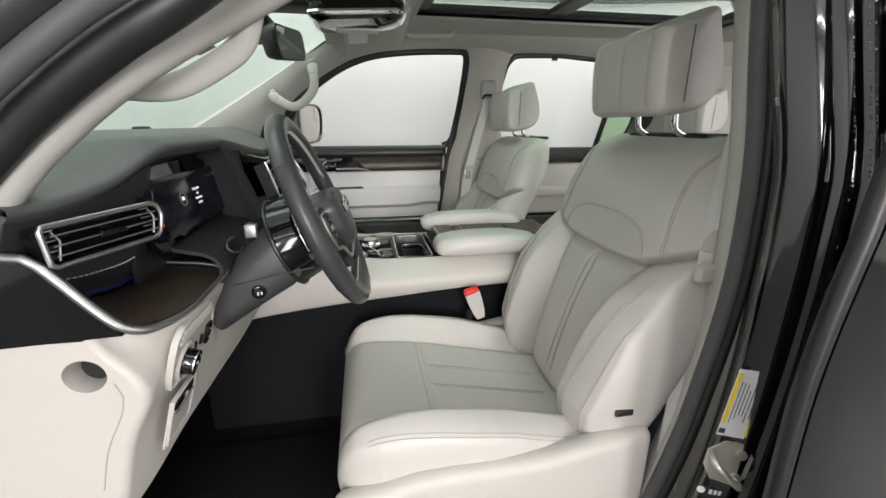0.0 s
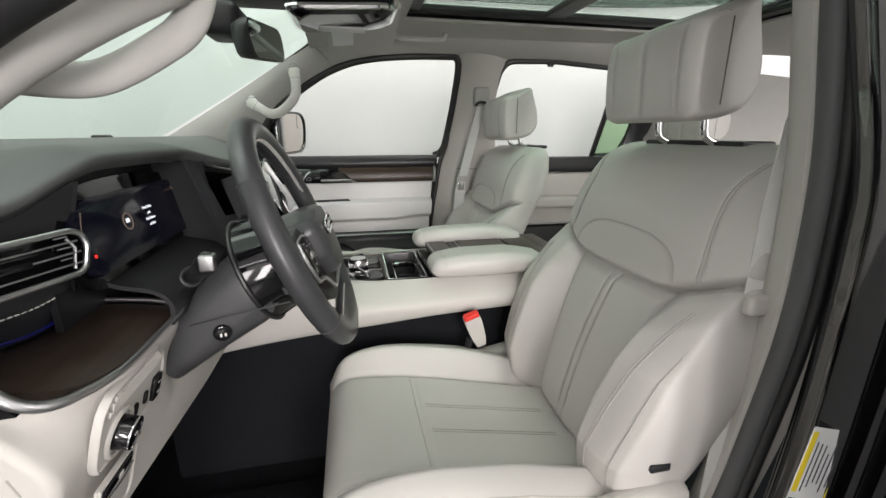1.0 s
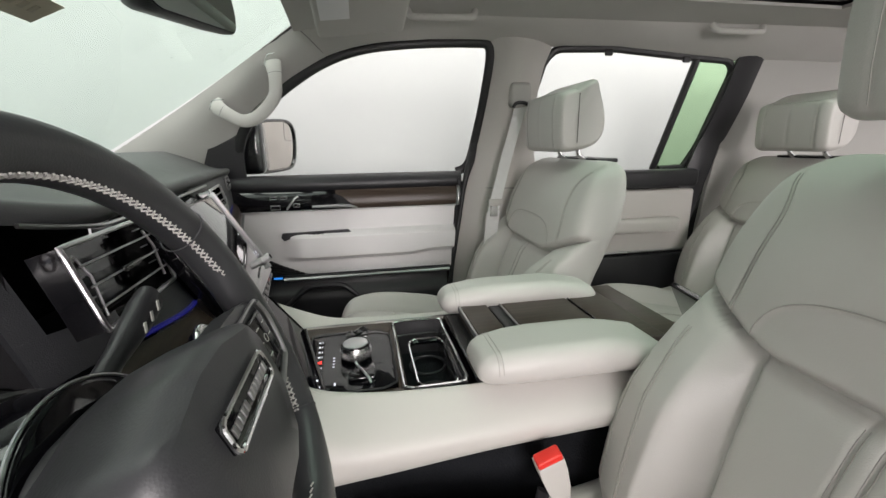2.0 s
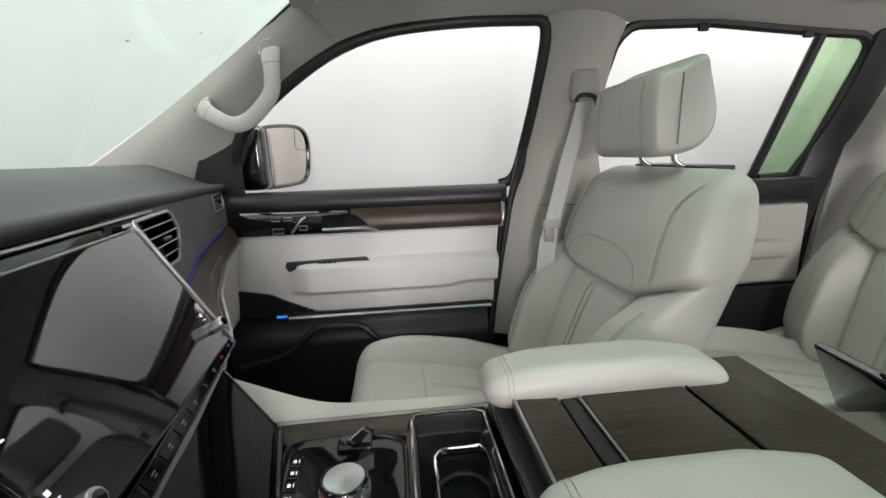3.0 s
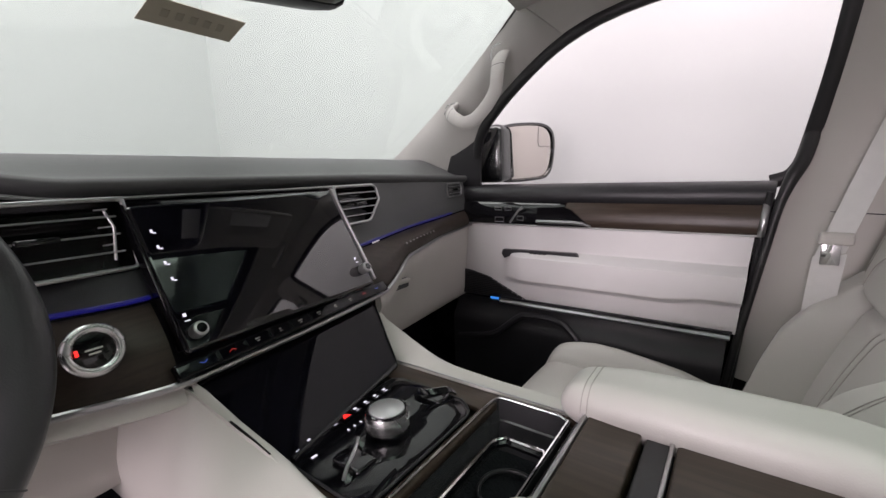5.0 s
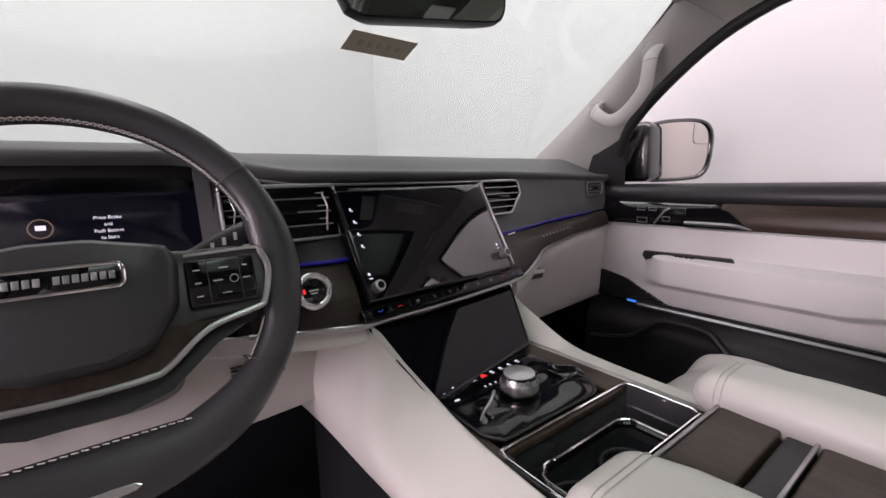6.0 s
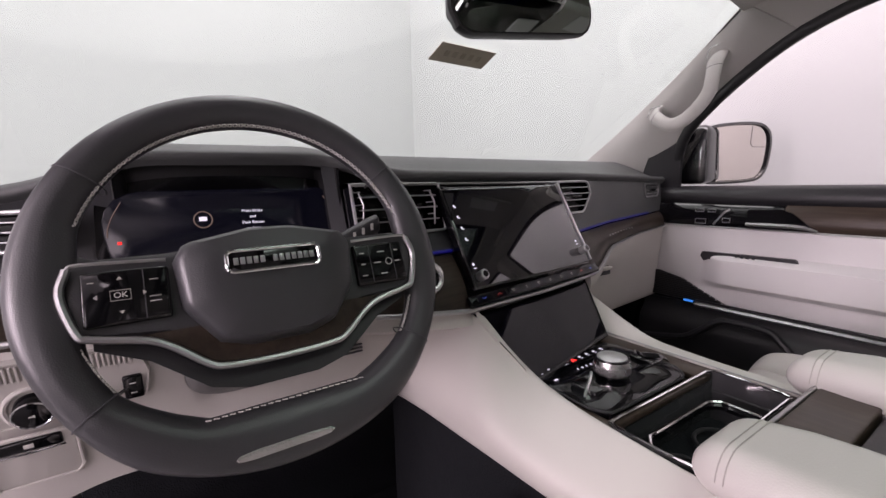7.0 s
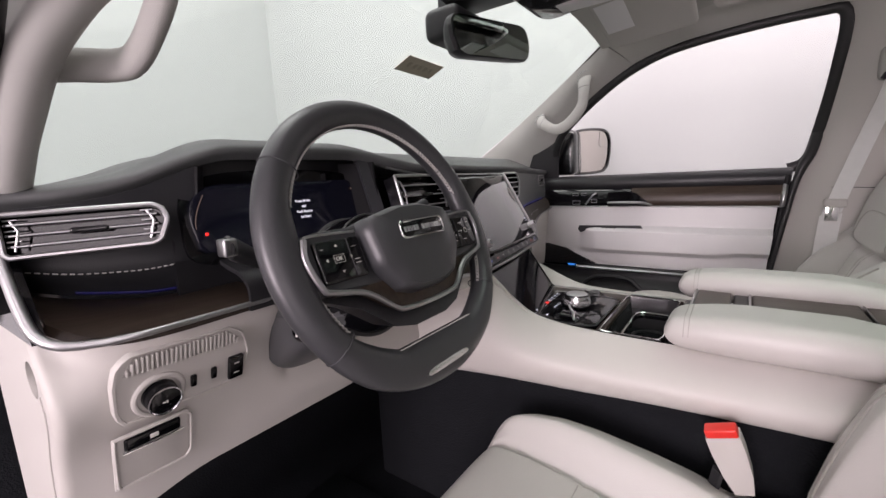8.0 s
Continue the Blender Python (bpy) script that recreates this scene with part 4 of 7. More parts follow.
def dashboard():
    ob = thing("dashboard", "charcoal soft-touch dashboard with dark wood and bright trim", "dashboard", at=(-0.35, CY, 1.15))
    ys = stations(0.503, 2.172, 124)
    top = []
    for y in ys:
        lx, lz = at2(LIP, y)
        crest = lerp(y, [(0.5, 1.370), (0.60, 1.380), (0.66, 1.396), (0.72, 1.418), (0.78, 1.428), (1.0, 1.434), (2.1, 1.434)])
        hood = smooth(0.60, 0.72, y) * smooth(1.06, 0.96, y)
        top.append(spline([(-1.0, y, 1.36), (-0.80, y, crest - 0.012), (-0.62, y, crest), (lx - 0.16, y, crest - 0.010 + 0.012 * hood), (lx - 0.05, y, lz + 0.008 + 0.006 * hood), (lx - 0.008, y, lz + 0.004), (lx, y, lz - 0.006), (lx - 0.010, y, lz - 0.018)], 5))
    part("top_pad", slab(top, 0.02), DASH_SOFT, ob, "charcoal soft dashboard top")

    def span(a, b, n):
        return [y for y in stations(a, b, n)]

    def face(ya, yb, n, ka=0.0, kb=1.0):
        return slab([[face_point(y, ka + (kb - ka) * i / 14) for i in range(15)] for y in span(ya, yb, n)], 0.010)

    part("face_panel", face(0.503, 0.690, 16), FACE, ob, "charcoal leather dash face")
    part("face_panel", face(0.690, 0.80, 10, 0.66, 1.0), FACE, ob)
    part("face_panel", face(0.955, 1.135, 12, 0.72, 1.0), FACE, ob)
    part("face_panel", face(0.955, 0.976, 4, 0.0, 0.72), FACE, ob)
    wall = []
    for k in stations(0.0, 1.0, 14):
        p = face_point(0.690, k)
        wall.append(spline([p, p + Vector((-0.010, 0.012, 0)), Vector((-0.352, 0.700, p.z))], 5))
    part("hood_inner_panel", slab(wall, 0.004), HOOD, ob, "black inner side of the instrument hood")
    side = [[Vector((-0.345, 0.960, z)).lerp(Vector((lerp(z, [(1.24, -0.232), (1.37, -0.262)]), 0.972, z)), j / 8) + Vector((0, 0.006 * math.sin(math.pi * j / 8), 0)) for j in range(9)] for z in stations(1.22, 1.395, 9)]
    part("hood_inner_panel", slab(side, 0.004), HOOD, ob, "black inner side of the instrument hood")
    part("face_panel", face(1.135, 1.45, 20), PAD, ob, "gloss black panel behind the screen")
    part("face_panel", face(1.45, 2.13, 40), DASH_SOFT, ob, "charcoal leather dash face")

    def wood(ya, yb, n, name="wood_trim", mat=WOOD_ACROSS):
        rows = []
        for y in span(ya, yb, n):
            a, b = Vector((at2(MIDL, y)[0], y, at2(MIDL, y)[1] - 0.004)), Vector((at2(LOWL, y)[0], y, at2(LOWL, y)[1]))
            rows.append([a.lerp(b, i / 8) + Vector((0.006, 0, 0.004)) * math.sin(math.pi * i / 8) for i in range(9)])
        part(name, slab(rows, 0.012), mat, ob, "dark open-pore wood trim")

    wood(0.515, 0.742, 26)
    wood(0.99, 1.128, 12)
    wood(1.46, 2.13, 44)
    # thin blue light line
    for ya, yb in ((0.56, 0.735), (1.03, 1.128), (1.47, 2.0)):
        line = [Vector((at2(MIDL, y)[0] + (0.004 if ya < 0.9 else 0.0), y, at2(MIDL, y)[1] + (0.0045 if ya < 0.9 else 0.002))) for y in span(ya, yb, 24)]
        part("light_line", tube(line, 0.0014 if ya < 0.9 else 0.0028, 8), BLUE_DIM if ya < 0.9 else BLUE, ob, "blue ambient light line")
    # bright edge
    line = [Vector((at2(LOWL, y)[0] + 0.0065, y, at2(LOWL, y)[1] + 0.001)) for y in span(0.985, 2.13, 70)]
    part("bright_edge", tube(line, 0.0040, 8), SATIN, ob, "satin metal edge strip")
    line = [Vector((at2(LIP, y)[0] + 0.001, y, at2(LIP, y)[1] - 0.019)) for y in span(1.0, 1.585, 40)]
    part("bright_edge", tube(line, 0.0026, 8), SATIN, ob)
    # lower panels
    rows = []
    for y in span(0.512, 1.13, 50):
        bx, bz = at2(LOWL, y)
        kx, kz = at2(FOOT, y)
        cut = smooth(0.755, 0.775, y) * smooth(0.915, 0.895, y)
        rows.append(spline([(bx - 0.004, y, bz - 0.003), (bx - 0.008 - 0.05 * cut, y, bz - 0.03), (-0.278 - 0.03 * cut, y, 1.13), ((-0.282 + kx) / 2, y, 1.05), (kx, y, kz + 0.012), (kx - 0.02, y, kz), (kx - 0.14, y, kz + 0.02)], 4))
    first = rows[0]
    for a in (0.35, 0.7, 1.05, 1.4, math.pi / 2):
        rows.insert(0, [p + Vector((-0.012 * (1 - math.cos(a)), -0.012 * math.sin(a), 0)) * (1 if i < len(first) - 9 else -0.5) for i, p in enumerate(first)])
    part("knee_panel", slab(rows, 0.012), BEIGE, ob, "pale grey knee panel under the steering wheel")
    rows = []
    for y in span(1.49, 2.13, 40):
        bx, bz = at2(LOWL, y)
        kx, kz = at2(FOOT, y)
        rows.append(spline([(bx - 0.004, y, bz - 0.004), (bx - 0.007, y, bz - 0.04), ((bx + kx) / 2 - 0.004, y, (bz + kz) / 2), (kx, y, kz + 0.012), (kx - 0.03, y, kz), (kx - 0.14, y, kz + 0.02)], 4))
    part("glove_box", slab(rows, 0.012), BEIGE, ob, "pale grey glove box lid")
    # end cap on the driver's side
    def end_poly(pts, y, d, name, mat, label=""):
        part(name, prism([Vector((x, y, z)) for x, z in pts], (0, d, 0)), mat, ob, label)

    end_poly([(-0.60, 1.33), (-0.39, 1.312), (-0.362, 1.306), (-0.343, 1.285), (-0.315, 1.25), (-0.290, 1.211), (-0.60, 1.200)], 0.499, 0.012, "end_cap", GLOSS, "gloss black dash end cap")
    edge = spline([(-0.60, 0.499, 1.335), (-0.39, 0.498, 1.314), (-0.360, 0.498, 1.306), (-0.340, 0.498, 1.284), (-0.312, 0.499, 1.246), (-0.290, 0.503, 1.220), (-0.272, 0.518, 1.208), (-0.256, 0.548, 1.2045)], 6)
    shelf = [Vector((-0.2435, y, 1.2055)) for y in span(0.60, 0.730, 12)]
    edge = resample(edge + spline([edge[-1], (-0.247, 0.575, 1.205), shelf[0]], 5)[1:] + shelf[1:] + spline([shelf[-1], (-0.249, 0.744, 1.2085), (-0.285, 0.750, 1.2165), (-0.345, 0.752, 1.222)], 5)[1:], 110)
    part("bright_edge", tube(edge, [0.006 - 0.0024 * smooth(0.45, 0.70, i / 109) for i in range(110)], 10), SATIN, ob, "satin metal edge strip")
    wrap = [Vector((p.x - 0.012, 0.500, p.z)) for p in first if 0.99 < p.z < 1.204]
    outer = [Vector((-0.60, 0.500, 1.2075)), Vector((wrap[0].x, 0.500, 1.2075))] + wrap + [Vector((wrap[-1].x - 0.02, 0.500, 0.80)), Vector((-0.60, 0.500, 0.80))]
    hole = [Vector((-0.341 + 0.0235 * math.cos(a), 0.500, 1.161 + 0.0215 * math.sin(a))) for a in [2 * math.pi * i / 36 for i in range(36)]]
    bm = bmesh.new()
    hv = []
    for loop in (outer, hole):
        hv = [bm.verts.new(p) for p in loop]
        for i in range(len(hv)):
            bm.edges.new((hv[i - 1], hv[i]))
    bmesh.ops.triangle_fill(bm, use_beauty=True, edges=bm.edges[:])
    deep = [bm.verts.new((v.co.x * 0.88 + -0.341 * 0.12, 0.545, v.co.z * 0.88 + 1.161 * 0.12)) for v in hv]
    n = len(hv)
    for i in range(n):
        bm.faces.new((hv[i], hv[(i + 1) % n], deep[(i + 1) % n], deep[i]))
    part("end_panel", bm, BEIGE, ob, "pale grey end panel with a round opening", smooth=False)
    seam = [p + Vector((-0.016, -0.0004, 0)) for p in wrap if p.z < 1.165]
    part("end_seam", tube(seam, 0.0010, 5), STITCH, ob, "fine joint in the end panel")
    # off-centre dark disc puts the shade crescent into the opening
    part("opening_shade", cyl((-0.337, 0.517, 1.1645), (0.12, 1, 0), 0.0170, 0.004), RUBBER, ob, "dark disc for the shade inside the round opening")
    # seam stitch under the outer vent
    line = [face_point(y, 0.74) + Vector((0.002, 0, 0)) for y in span(0.52, 0.66, 20)]
    part("stitch_line", join(*[tube([a, a.lerp(b, 0.6)], 0.0009, 5) for a, b in zip(line, line[1:])]), STITCH_L, ob, "pale stitching")
    # foot of the windscreen sensor
    sn = thing("dash_sensor", "small black sensor dome on the dash top", "sensor", at=(-0.78, 1.725, 1.43))
    part("dome", rbox((-0.78, 1.725, 1.432), (0.04, 0.06, 0.016), 0.007, 3), BLACK_SOFT, sn)
    return ob


dashboard()


def vent(corner, right, down, w, h, slats, out, label, taper=0.0):
    """An air vent: its upper left corner, unit vectors along and down, and its size; out points at the seats."""
    c, r, d, o = [Vector(v) for v in (corner, right, down, out)]
    r, d, o = r.normalized(), d.normalized(), o.normalized()
    mid = c + r * w / 2 + d * h / 2
    ob = thing("air_vent", label, "air vent", "dash vents", at=mid)
    P = lambda u, v, k=0.0: c + r * u + d * v + o * k
    rim = 0.0032 if w > 0.14 and taper == 0 else 0.0026
    outline = [P(0.004, 0), P(w - 0.012, 0), P(w - 0.003, 0.006), P(w, h * 0.42), P(w - 0.010 - taper, h - 0.004), P(w - 0.018 - taper, h), P(0.004, h), P(0, h - 0.004), P(0, 0.004)]
    if taper < 0:
        taper = 0
        outline = [P(0, 0), P(w, 0), P(w, h), P(0, h)]
    part("frame", tube(resample(outline + outline[:1], 60)[:-1], rim, 8, True), SATIN, ob, "satin metal vent frame")
    part("back", prism([p - o * 0.022 for p in outline], -o * 0.004), GLOSS, ob, "black vent recess")
    bm = bmesh.new()
    n = len(outline)
    a = [bm.verts.new(p - o * 0.0) for p in outline]
    b = [bm.verts.new(p - o * 0.022) for p in outline]
    for i in range(n):
        bm.faces.new((a[i], a[(i + 1) % n], b[(i + 1) % n], b[i]))
    part("duct", bm, GLOSS, ob)
    for i in range(slats):
        v = h * (i + 1) / (slats + 1)
        wide = w - 0.006 - taper * max(0, (v / h - 0.42) / 0.58)
        blade = rbox((0, 0, 0), (wide - 0.006, 0.022, 0.0035), 0.0015, 2)
        m = Matrix((r, o, -d)).transposed().to_4x4()
        m.translation = P(0.004 + (wide - 0.006) / 2, v, -0.010)
        part("slat", moved(blade, m), GLOSS, ob)
        part("slat_edge", tube([P(0.008, v, 0.0015), P(wide - 0.004, v, 0.0015)], 0.0011, 6), SATIN, ob, "satin slat edge")
    if slats == 3 and w > 0.14:
        for u, k in ((w - 0.016, 0.0016), (0.014, 0.0012)):
            part("end_bracket", tube([P(u - 0.003, h * 0.16, 0.0), P(u + 0.002, h * 0.40, 0.001), P(u - 0.004, h * 0.86, 0.0)], k, 6), SATIN, ob, "satin metal end bracket")
            for i in range(3):
                v = h * (i + 1) / 4 - h * 0.125
                part("small_vane", tube([P(u - 0.010, v, -0.006), P(u + 0.002, v, -0.004)], 0.0009, 5), SATIN, ob)
    m = Matrix((r, o, -d)).transposed().to_4x4()
    m.translation = P(w * 0.5, h * 0.5, 0.001)
    part("slider", moved(rbox((0, 0, 0), (min(0.035, w * 0.3), 0.010, 0.007), 0.003), m), GLOSS, ob, "small vent direction tab")
    return ob


vent((-0.346, 0.50, 1.343), (0.062, 0.145, 0.003), (0.10, 0.0, -1), 0.150, 0.046, 3, (1, -0.35, 0.12), "outer driver air vent with chrome slats")
vent((-0.212, 0.974, 1.368), (-0.04, 1, -0.002), (0.30, 0, -1), 0.156, 0.078, 3, (1, 0.06, 0.3), "wide centre air vent with chrome slats", -1)
vent((-0.248, 1.455, 1.366), (-0.155, 1, 0), (0.26, 0, -1), 0.128, 0.070, 4, (1, 0.15, 0.26), "centre air vent beside the screen with chrome slats", 0.03)
vent((-0.374, 1.990, 1.353), (-0.20, 1, 0), (0.12, 0, -1), 0.115, 0.040, 3, (1, 0.2, 0.12), "small outer passenger air vent")


def text_part(name, body, size, m, mat, parent, label="", extrude=0.0003):
    """Lettering in the built-in font, centred at m, as a mesh part."""
    cu = bpy.data.curves.new(name, "FONT")
    cu.body, cu.size, cu.align_x, cu.align_y, cu.extrude = body, size, "CENTER", "CENTER", extrude
    tmp = bpy.data.objects.new(name, cu)
    scene.collection.objects.link(tmp)
    me = bpy.data.meshes.new_from_object(tmp.evaluated_get(bpy.context.evaluated_depsgraph_get()))
    bpy.data.objects.remove(tmp)
    bm = bmesh.new()
    bm.from_mesh(me)
    bpy.data.meshes.remove(me)
    return part(name, moved(bm, m), mat, parent, label, smooth=False)


def face_frame(c, right, up):
    """A frame at c whose x runs right, y up, z out."""
    r, u = Vector(right).normalized(), Vector(up).normalized()
    n = r.cross(u).normalized()
    u = n.cross(r)
    m = Matrix((r, u, n)).transposed().to_4x4()
    m.translation = Vector(c)
    return m


def bars(name, m, cells, mat, parent, label="", lift=0.0006):
    """Small flat marks (x, y, w, h) on a face, each its own mesh."""
    for x, y, w, h in cells:
        part(name, moved(rbox((x, y, lift), (w, h, 0.0008), 0.0003, 1), m), mat, parent, label)


def centre_screen():
    ob = thing("centre_screen", "large dark touch screen in a gloss black bezel", "screen", at=(-0.2, 1.29, 1.28))
    m = face_frame((-0.187, 1.288, 1.279), (-0.085, 1, 0.008), (-0.56, 0, 1))
    part("display_glass", moved(rbox((0, 0, 0), (0.312, 0.182, 0.012), 0.006, 3), m), SCREEN, ob, "dark glossy display glass")
    for sx in (-1, 1):
        part("side_rail", moved(rbox((sx * (0.1595 if sx > 0 else 0.1575), 0.004, 0.0), (0.0050 if sx > 0 else 0.0036, 0.176, 0.016), 0.0016, 3), m), BRUSHED if sx > 0 else PAD, ob, "satin metal side rail" if sx > 0 else "gloss black side rail")
    for sx, y0 in ((-1, -0.070), (1, -0.062)):
        knob = part("knob", moved(cyl((sx * 0.140, y0, 0.004), (0, 0, 1), 0.0080, 0.018, 32, bev=0.0016), m), BRUSHED, ob, "ribbed metal rotary knob")
        ribs = [tube([(sx * 0.140 + 0.0081 * math.cos(math.pi * k / 14), y0 + 0.0081 * math.sin(math.pi * k / 14), z) for z in (0.009, 0.020)], 0.0005, 4) for k in range(28)]
        part("knob_ribs", moved(join(*ribs), m), BRUSHED, knob)
        part("knob_face", moved(cyl((sx * 0.140, y0, 0.0222), (0, 0, 1), 0.0054, 0.0006, 24), m), GLOSS, knob)
        bars("icon", m, [(sx * 0.140 - 0.004, y0 + 0.022, 0.0036, 0.0040), (sx * 0.140 - 0.003, y0 + 0.0150, 0.0060, 0.0012)], ICON, ob, lift=0.0066)
    for i in range(4):
        bars("seat_icon", m, [(-0.140, 0.056 - 0.020 * i, 0.0026, 0.0042), (-0.1375, 0.0535 - 0.020 * i, 0.0034, 0.0015)], ICON, ob, lift=0.0066)
    # climate strip
    s = face_frame((-0.146, 1.305, 1.186), (-0.13, 1, 0.004), (-0.75, 0, 1))
    st = thing("climate_strip", "gloss black climate control strip with small keys", "control panel", at=(-0.146, 1.305, 1.186))
    part("panel", moved(rbox((0, 0, 0), (0.372, 0.019, 0.010), 0.003, 3), s), PAD, st)
    for i in range(10):
        part("key", moved(rbox((-0.157 + 0.0347 * i, 0, 0.0052), (0.031, 0.012, 0.002), 0.0006, 1), s), AR_GLASS, st, smooth=False)
        x = -0.157 + 0.0347 * i
        if i in (0, 1, 8, 9):
            up = 1 if i in (1, 8) else -1
            chevron = tube([s @ Vector((x - 0.0042, -0.0012 * up, 0.0066)), s @ Vector((x, 0.0012 * up, 0.0066)), s @ Vector((x + 0.0042, -0.0012 * up, 0.0066))], 0.0005, 5)
            part("temperature_mark", chevron, RED_DIM if up > 0 else BLUE_MARK, st)
        else:
            bars("key_mark", s, [(x, 0.001, 0.007 if i % 3 else 0.0045, 0.0011), (x, -0.002, 0.004, 0.0010)], STITCH, st, lift=0.0064)
    # lower screen
    lo = thing("lower_screen", "dark lower display sloping into the console", "screen", at=(-0.1, 1.31, 1.11))
    tl, tr, bl, br = Vector((-0.128, 1.135, 1.163)), Vector((-0.188, 1.475, 1.160)), Vector((-0.045, 1.184, 1.070)), Vector((-0.105, 1.440, 1.072))
    part("display_glass", slab([[tl.lerp(tr, j / 8).lerp(bl.lerp(br, j / 8), i / 8) for j in range(9)] for i in range(9)], -0.01), LOWER_GLASS, lo, "dark glossy display glass")
    part("bezel", tube(resample([tl, tr, br, bl, tl], 80)[:-1], 0.0022, 6, True), GLOSS, lo, "thin gloss black bezel")
    part("hinge_bar", tube([bl.lerp(br, 0.04) + Vector((0.004, 0, 0.001)), bl.lerp(br, 0.96) + Vector((0.004, 0, 0.001))], 0.0045, 10), PAD, lo, "gloss black lower bar")


centre_screen()


def cluster():
    ob = thing("instrument_cluster", "dark digital instrument display under the dash hood", "instrument display", at=(-0.3, 0.83, 1.32))
    m = face_frame((-0.318, 0.832, 1.322), (0, 1, 0), (-0.18, 0, 1))
    part("display_glass", moved(loft([[Vector((x * k, y * k, z)) for x, y in resample2([(-0.152, 0.020), (-0.140, 0.036), (-0.120, 0.044), (0.130, 0.044), (0.150, 0.034), (0.158, 0.0), (0.152, -0.05), (-0.150, -0.05), (-0.158, 0.0)], 48)] for k, z in ((1.0, -0.004), (1.0, 0.003), (0.99, 0.004))]), m), CLUSTER, ob, "dark display glass")
    rows = [[(-0.350, y, z) for z in stations(1.12, at2(LIP, y)[1] - 0.002, 8)] for y in stations(0.66, 1.0, 16)]
    part("surround", slab(rows, 0.008), BLACK_SOFT, ob, "black cluster surround")
    panel = resample2(spline([(x, 0, z) for x, z in ((-0.160, 0.046), (-0.10, 0.062), (0.0, 0.066), (0.10, 0.062), (0.146, 0.048), (0.152, 0.0), (0.142, -0.060), (0.0, -0.068), (-0.150, -0.064), (-0.164, 0.0), (-0.160, 0.046))], 4)[:-1], 60, True)
    part("gloss_panel", moved(loft([[Vector((x, y, z)) for x, y in panel] for z in (-0.012, -0.0045)]), m), GLOSS, ob, "gloss black panel round the display")
    ledge = [spline([(-0.330, y, 1.262 - 0.02 * (y < 0.7)), (-0.300, y, 1.250), (-0.262, y, 1.240), (-0.246, y, 1.222), (-0.250, y, 1.196)], 4) for y in stations(0.705, 0.968, 14)]
    part("ledge", slab(ledge, -0.006), BLACK_SOFT, ob, "black ledge under the display")
    for sy in (-1, 1):
        part("glow_arc", moved(tube([(sy * (0.134 + 0.018 * math.sin(math.pi / 2 * i / 12)), 0.030 - 0.046 * i / 12, 0.0046) for i in range(13)], 0.0006, 5), m), AMBER, ob, "warm glowing edge arc")
    for i, word in enumerate(("Press Brake", "and", "Push Button", "to Start")):
        text_part("message_line", word, 0.0062, m @ Matrix.Translation((0.024, 0.011 - 0.0088 * i, 0.0046)), ICON, ob, "white start message")
    part("start_symbol_ring", moved(ring((-0.042, 0.001, 0.0046), (0, 0, 1), 0.0115, 0.0009), m), AMBER, ob)
    part("start_symbol", moved(rbox((-0.042, 0.002, 0.0046), (0.010, 0.006, 0.0006), 0.0002, 1), m), ICON, ob)
    bars("warning_mark", m, [(-0.140, -0.024, 0.0045, 0.004)], RED_GLOW, ob, "red warning light", 0.0046)
    b = thing("start_button", "round start button with a bright ring", "button", at=(-0.157, 1.065, 1.227))
    n = Vector((1, 0.06, 0.35)).normalized()
    c = Vector((-0.155, 1.066, 1.226))
    part("bezel", ring(c + n * 0.007, n, 0.0212, 0.0050, 40, 10), BRIGHT, b, "satin metal ring")
    part("button_face", cyl(c - n * 0.004, n, 0.019, 0.011, 32, bev=0.0015), GLOSS, b)
    f = face_frame(c + n * 0.0074, (-0.06, 1, 0), (-0.35, 0, 1))
    bars("button_mark", f, [(-0.0, 0.001, 0.014, 0.0018), (0.0, -0.003, 0.010, 0.0018)], STITCH_L, b)
    bars("status_light", f, [(-0.0135, 0.001, 0.003, 0.006)], RED_GLOW, b)


cluster()


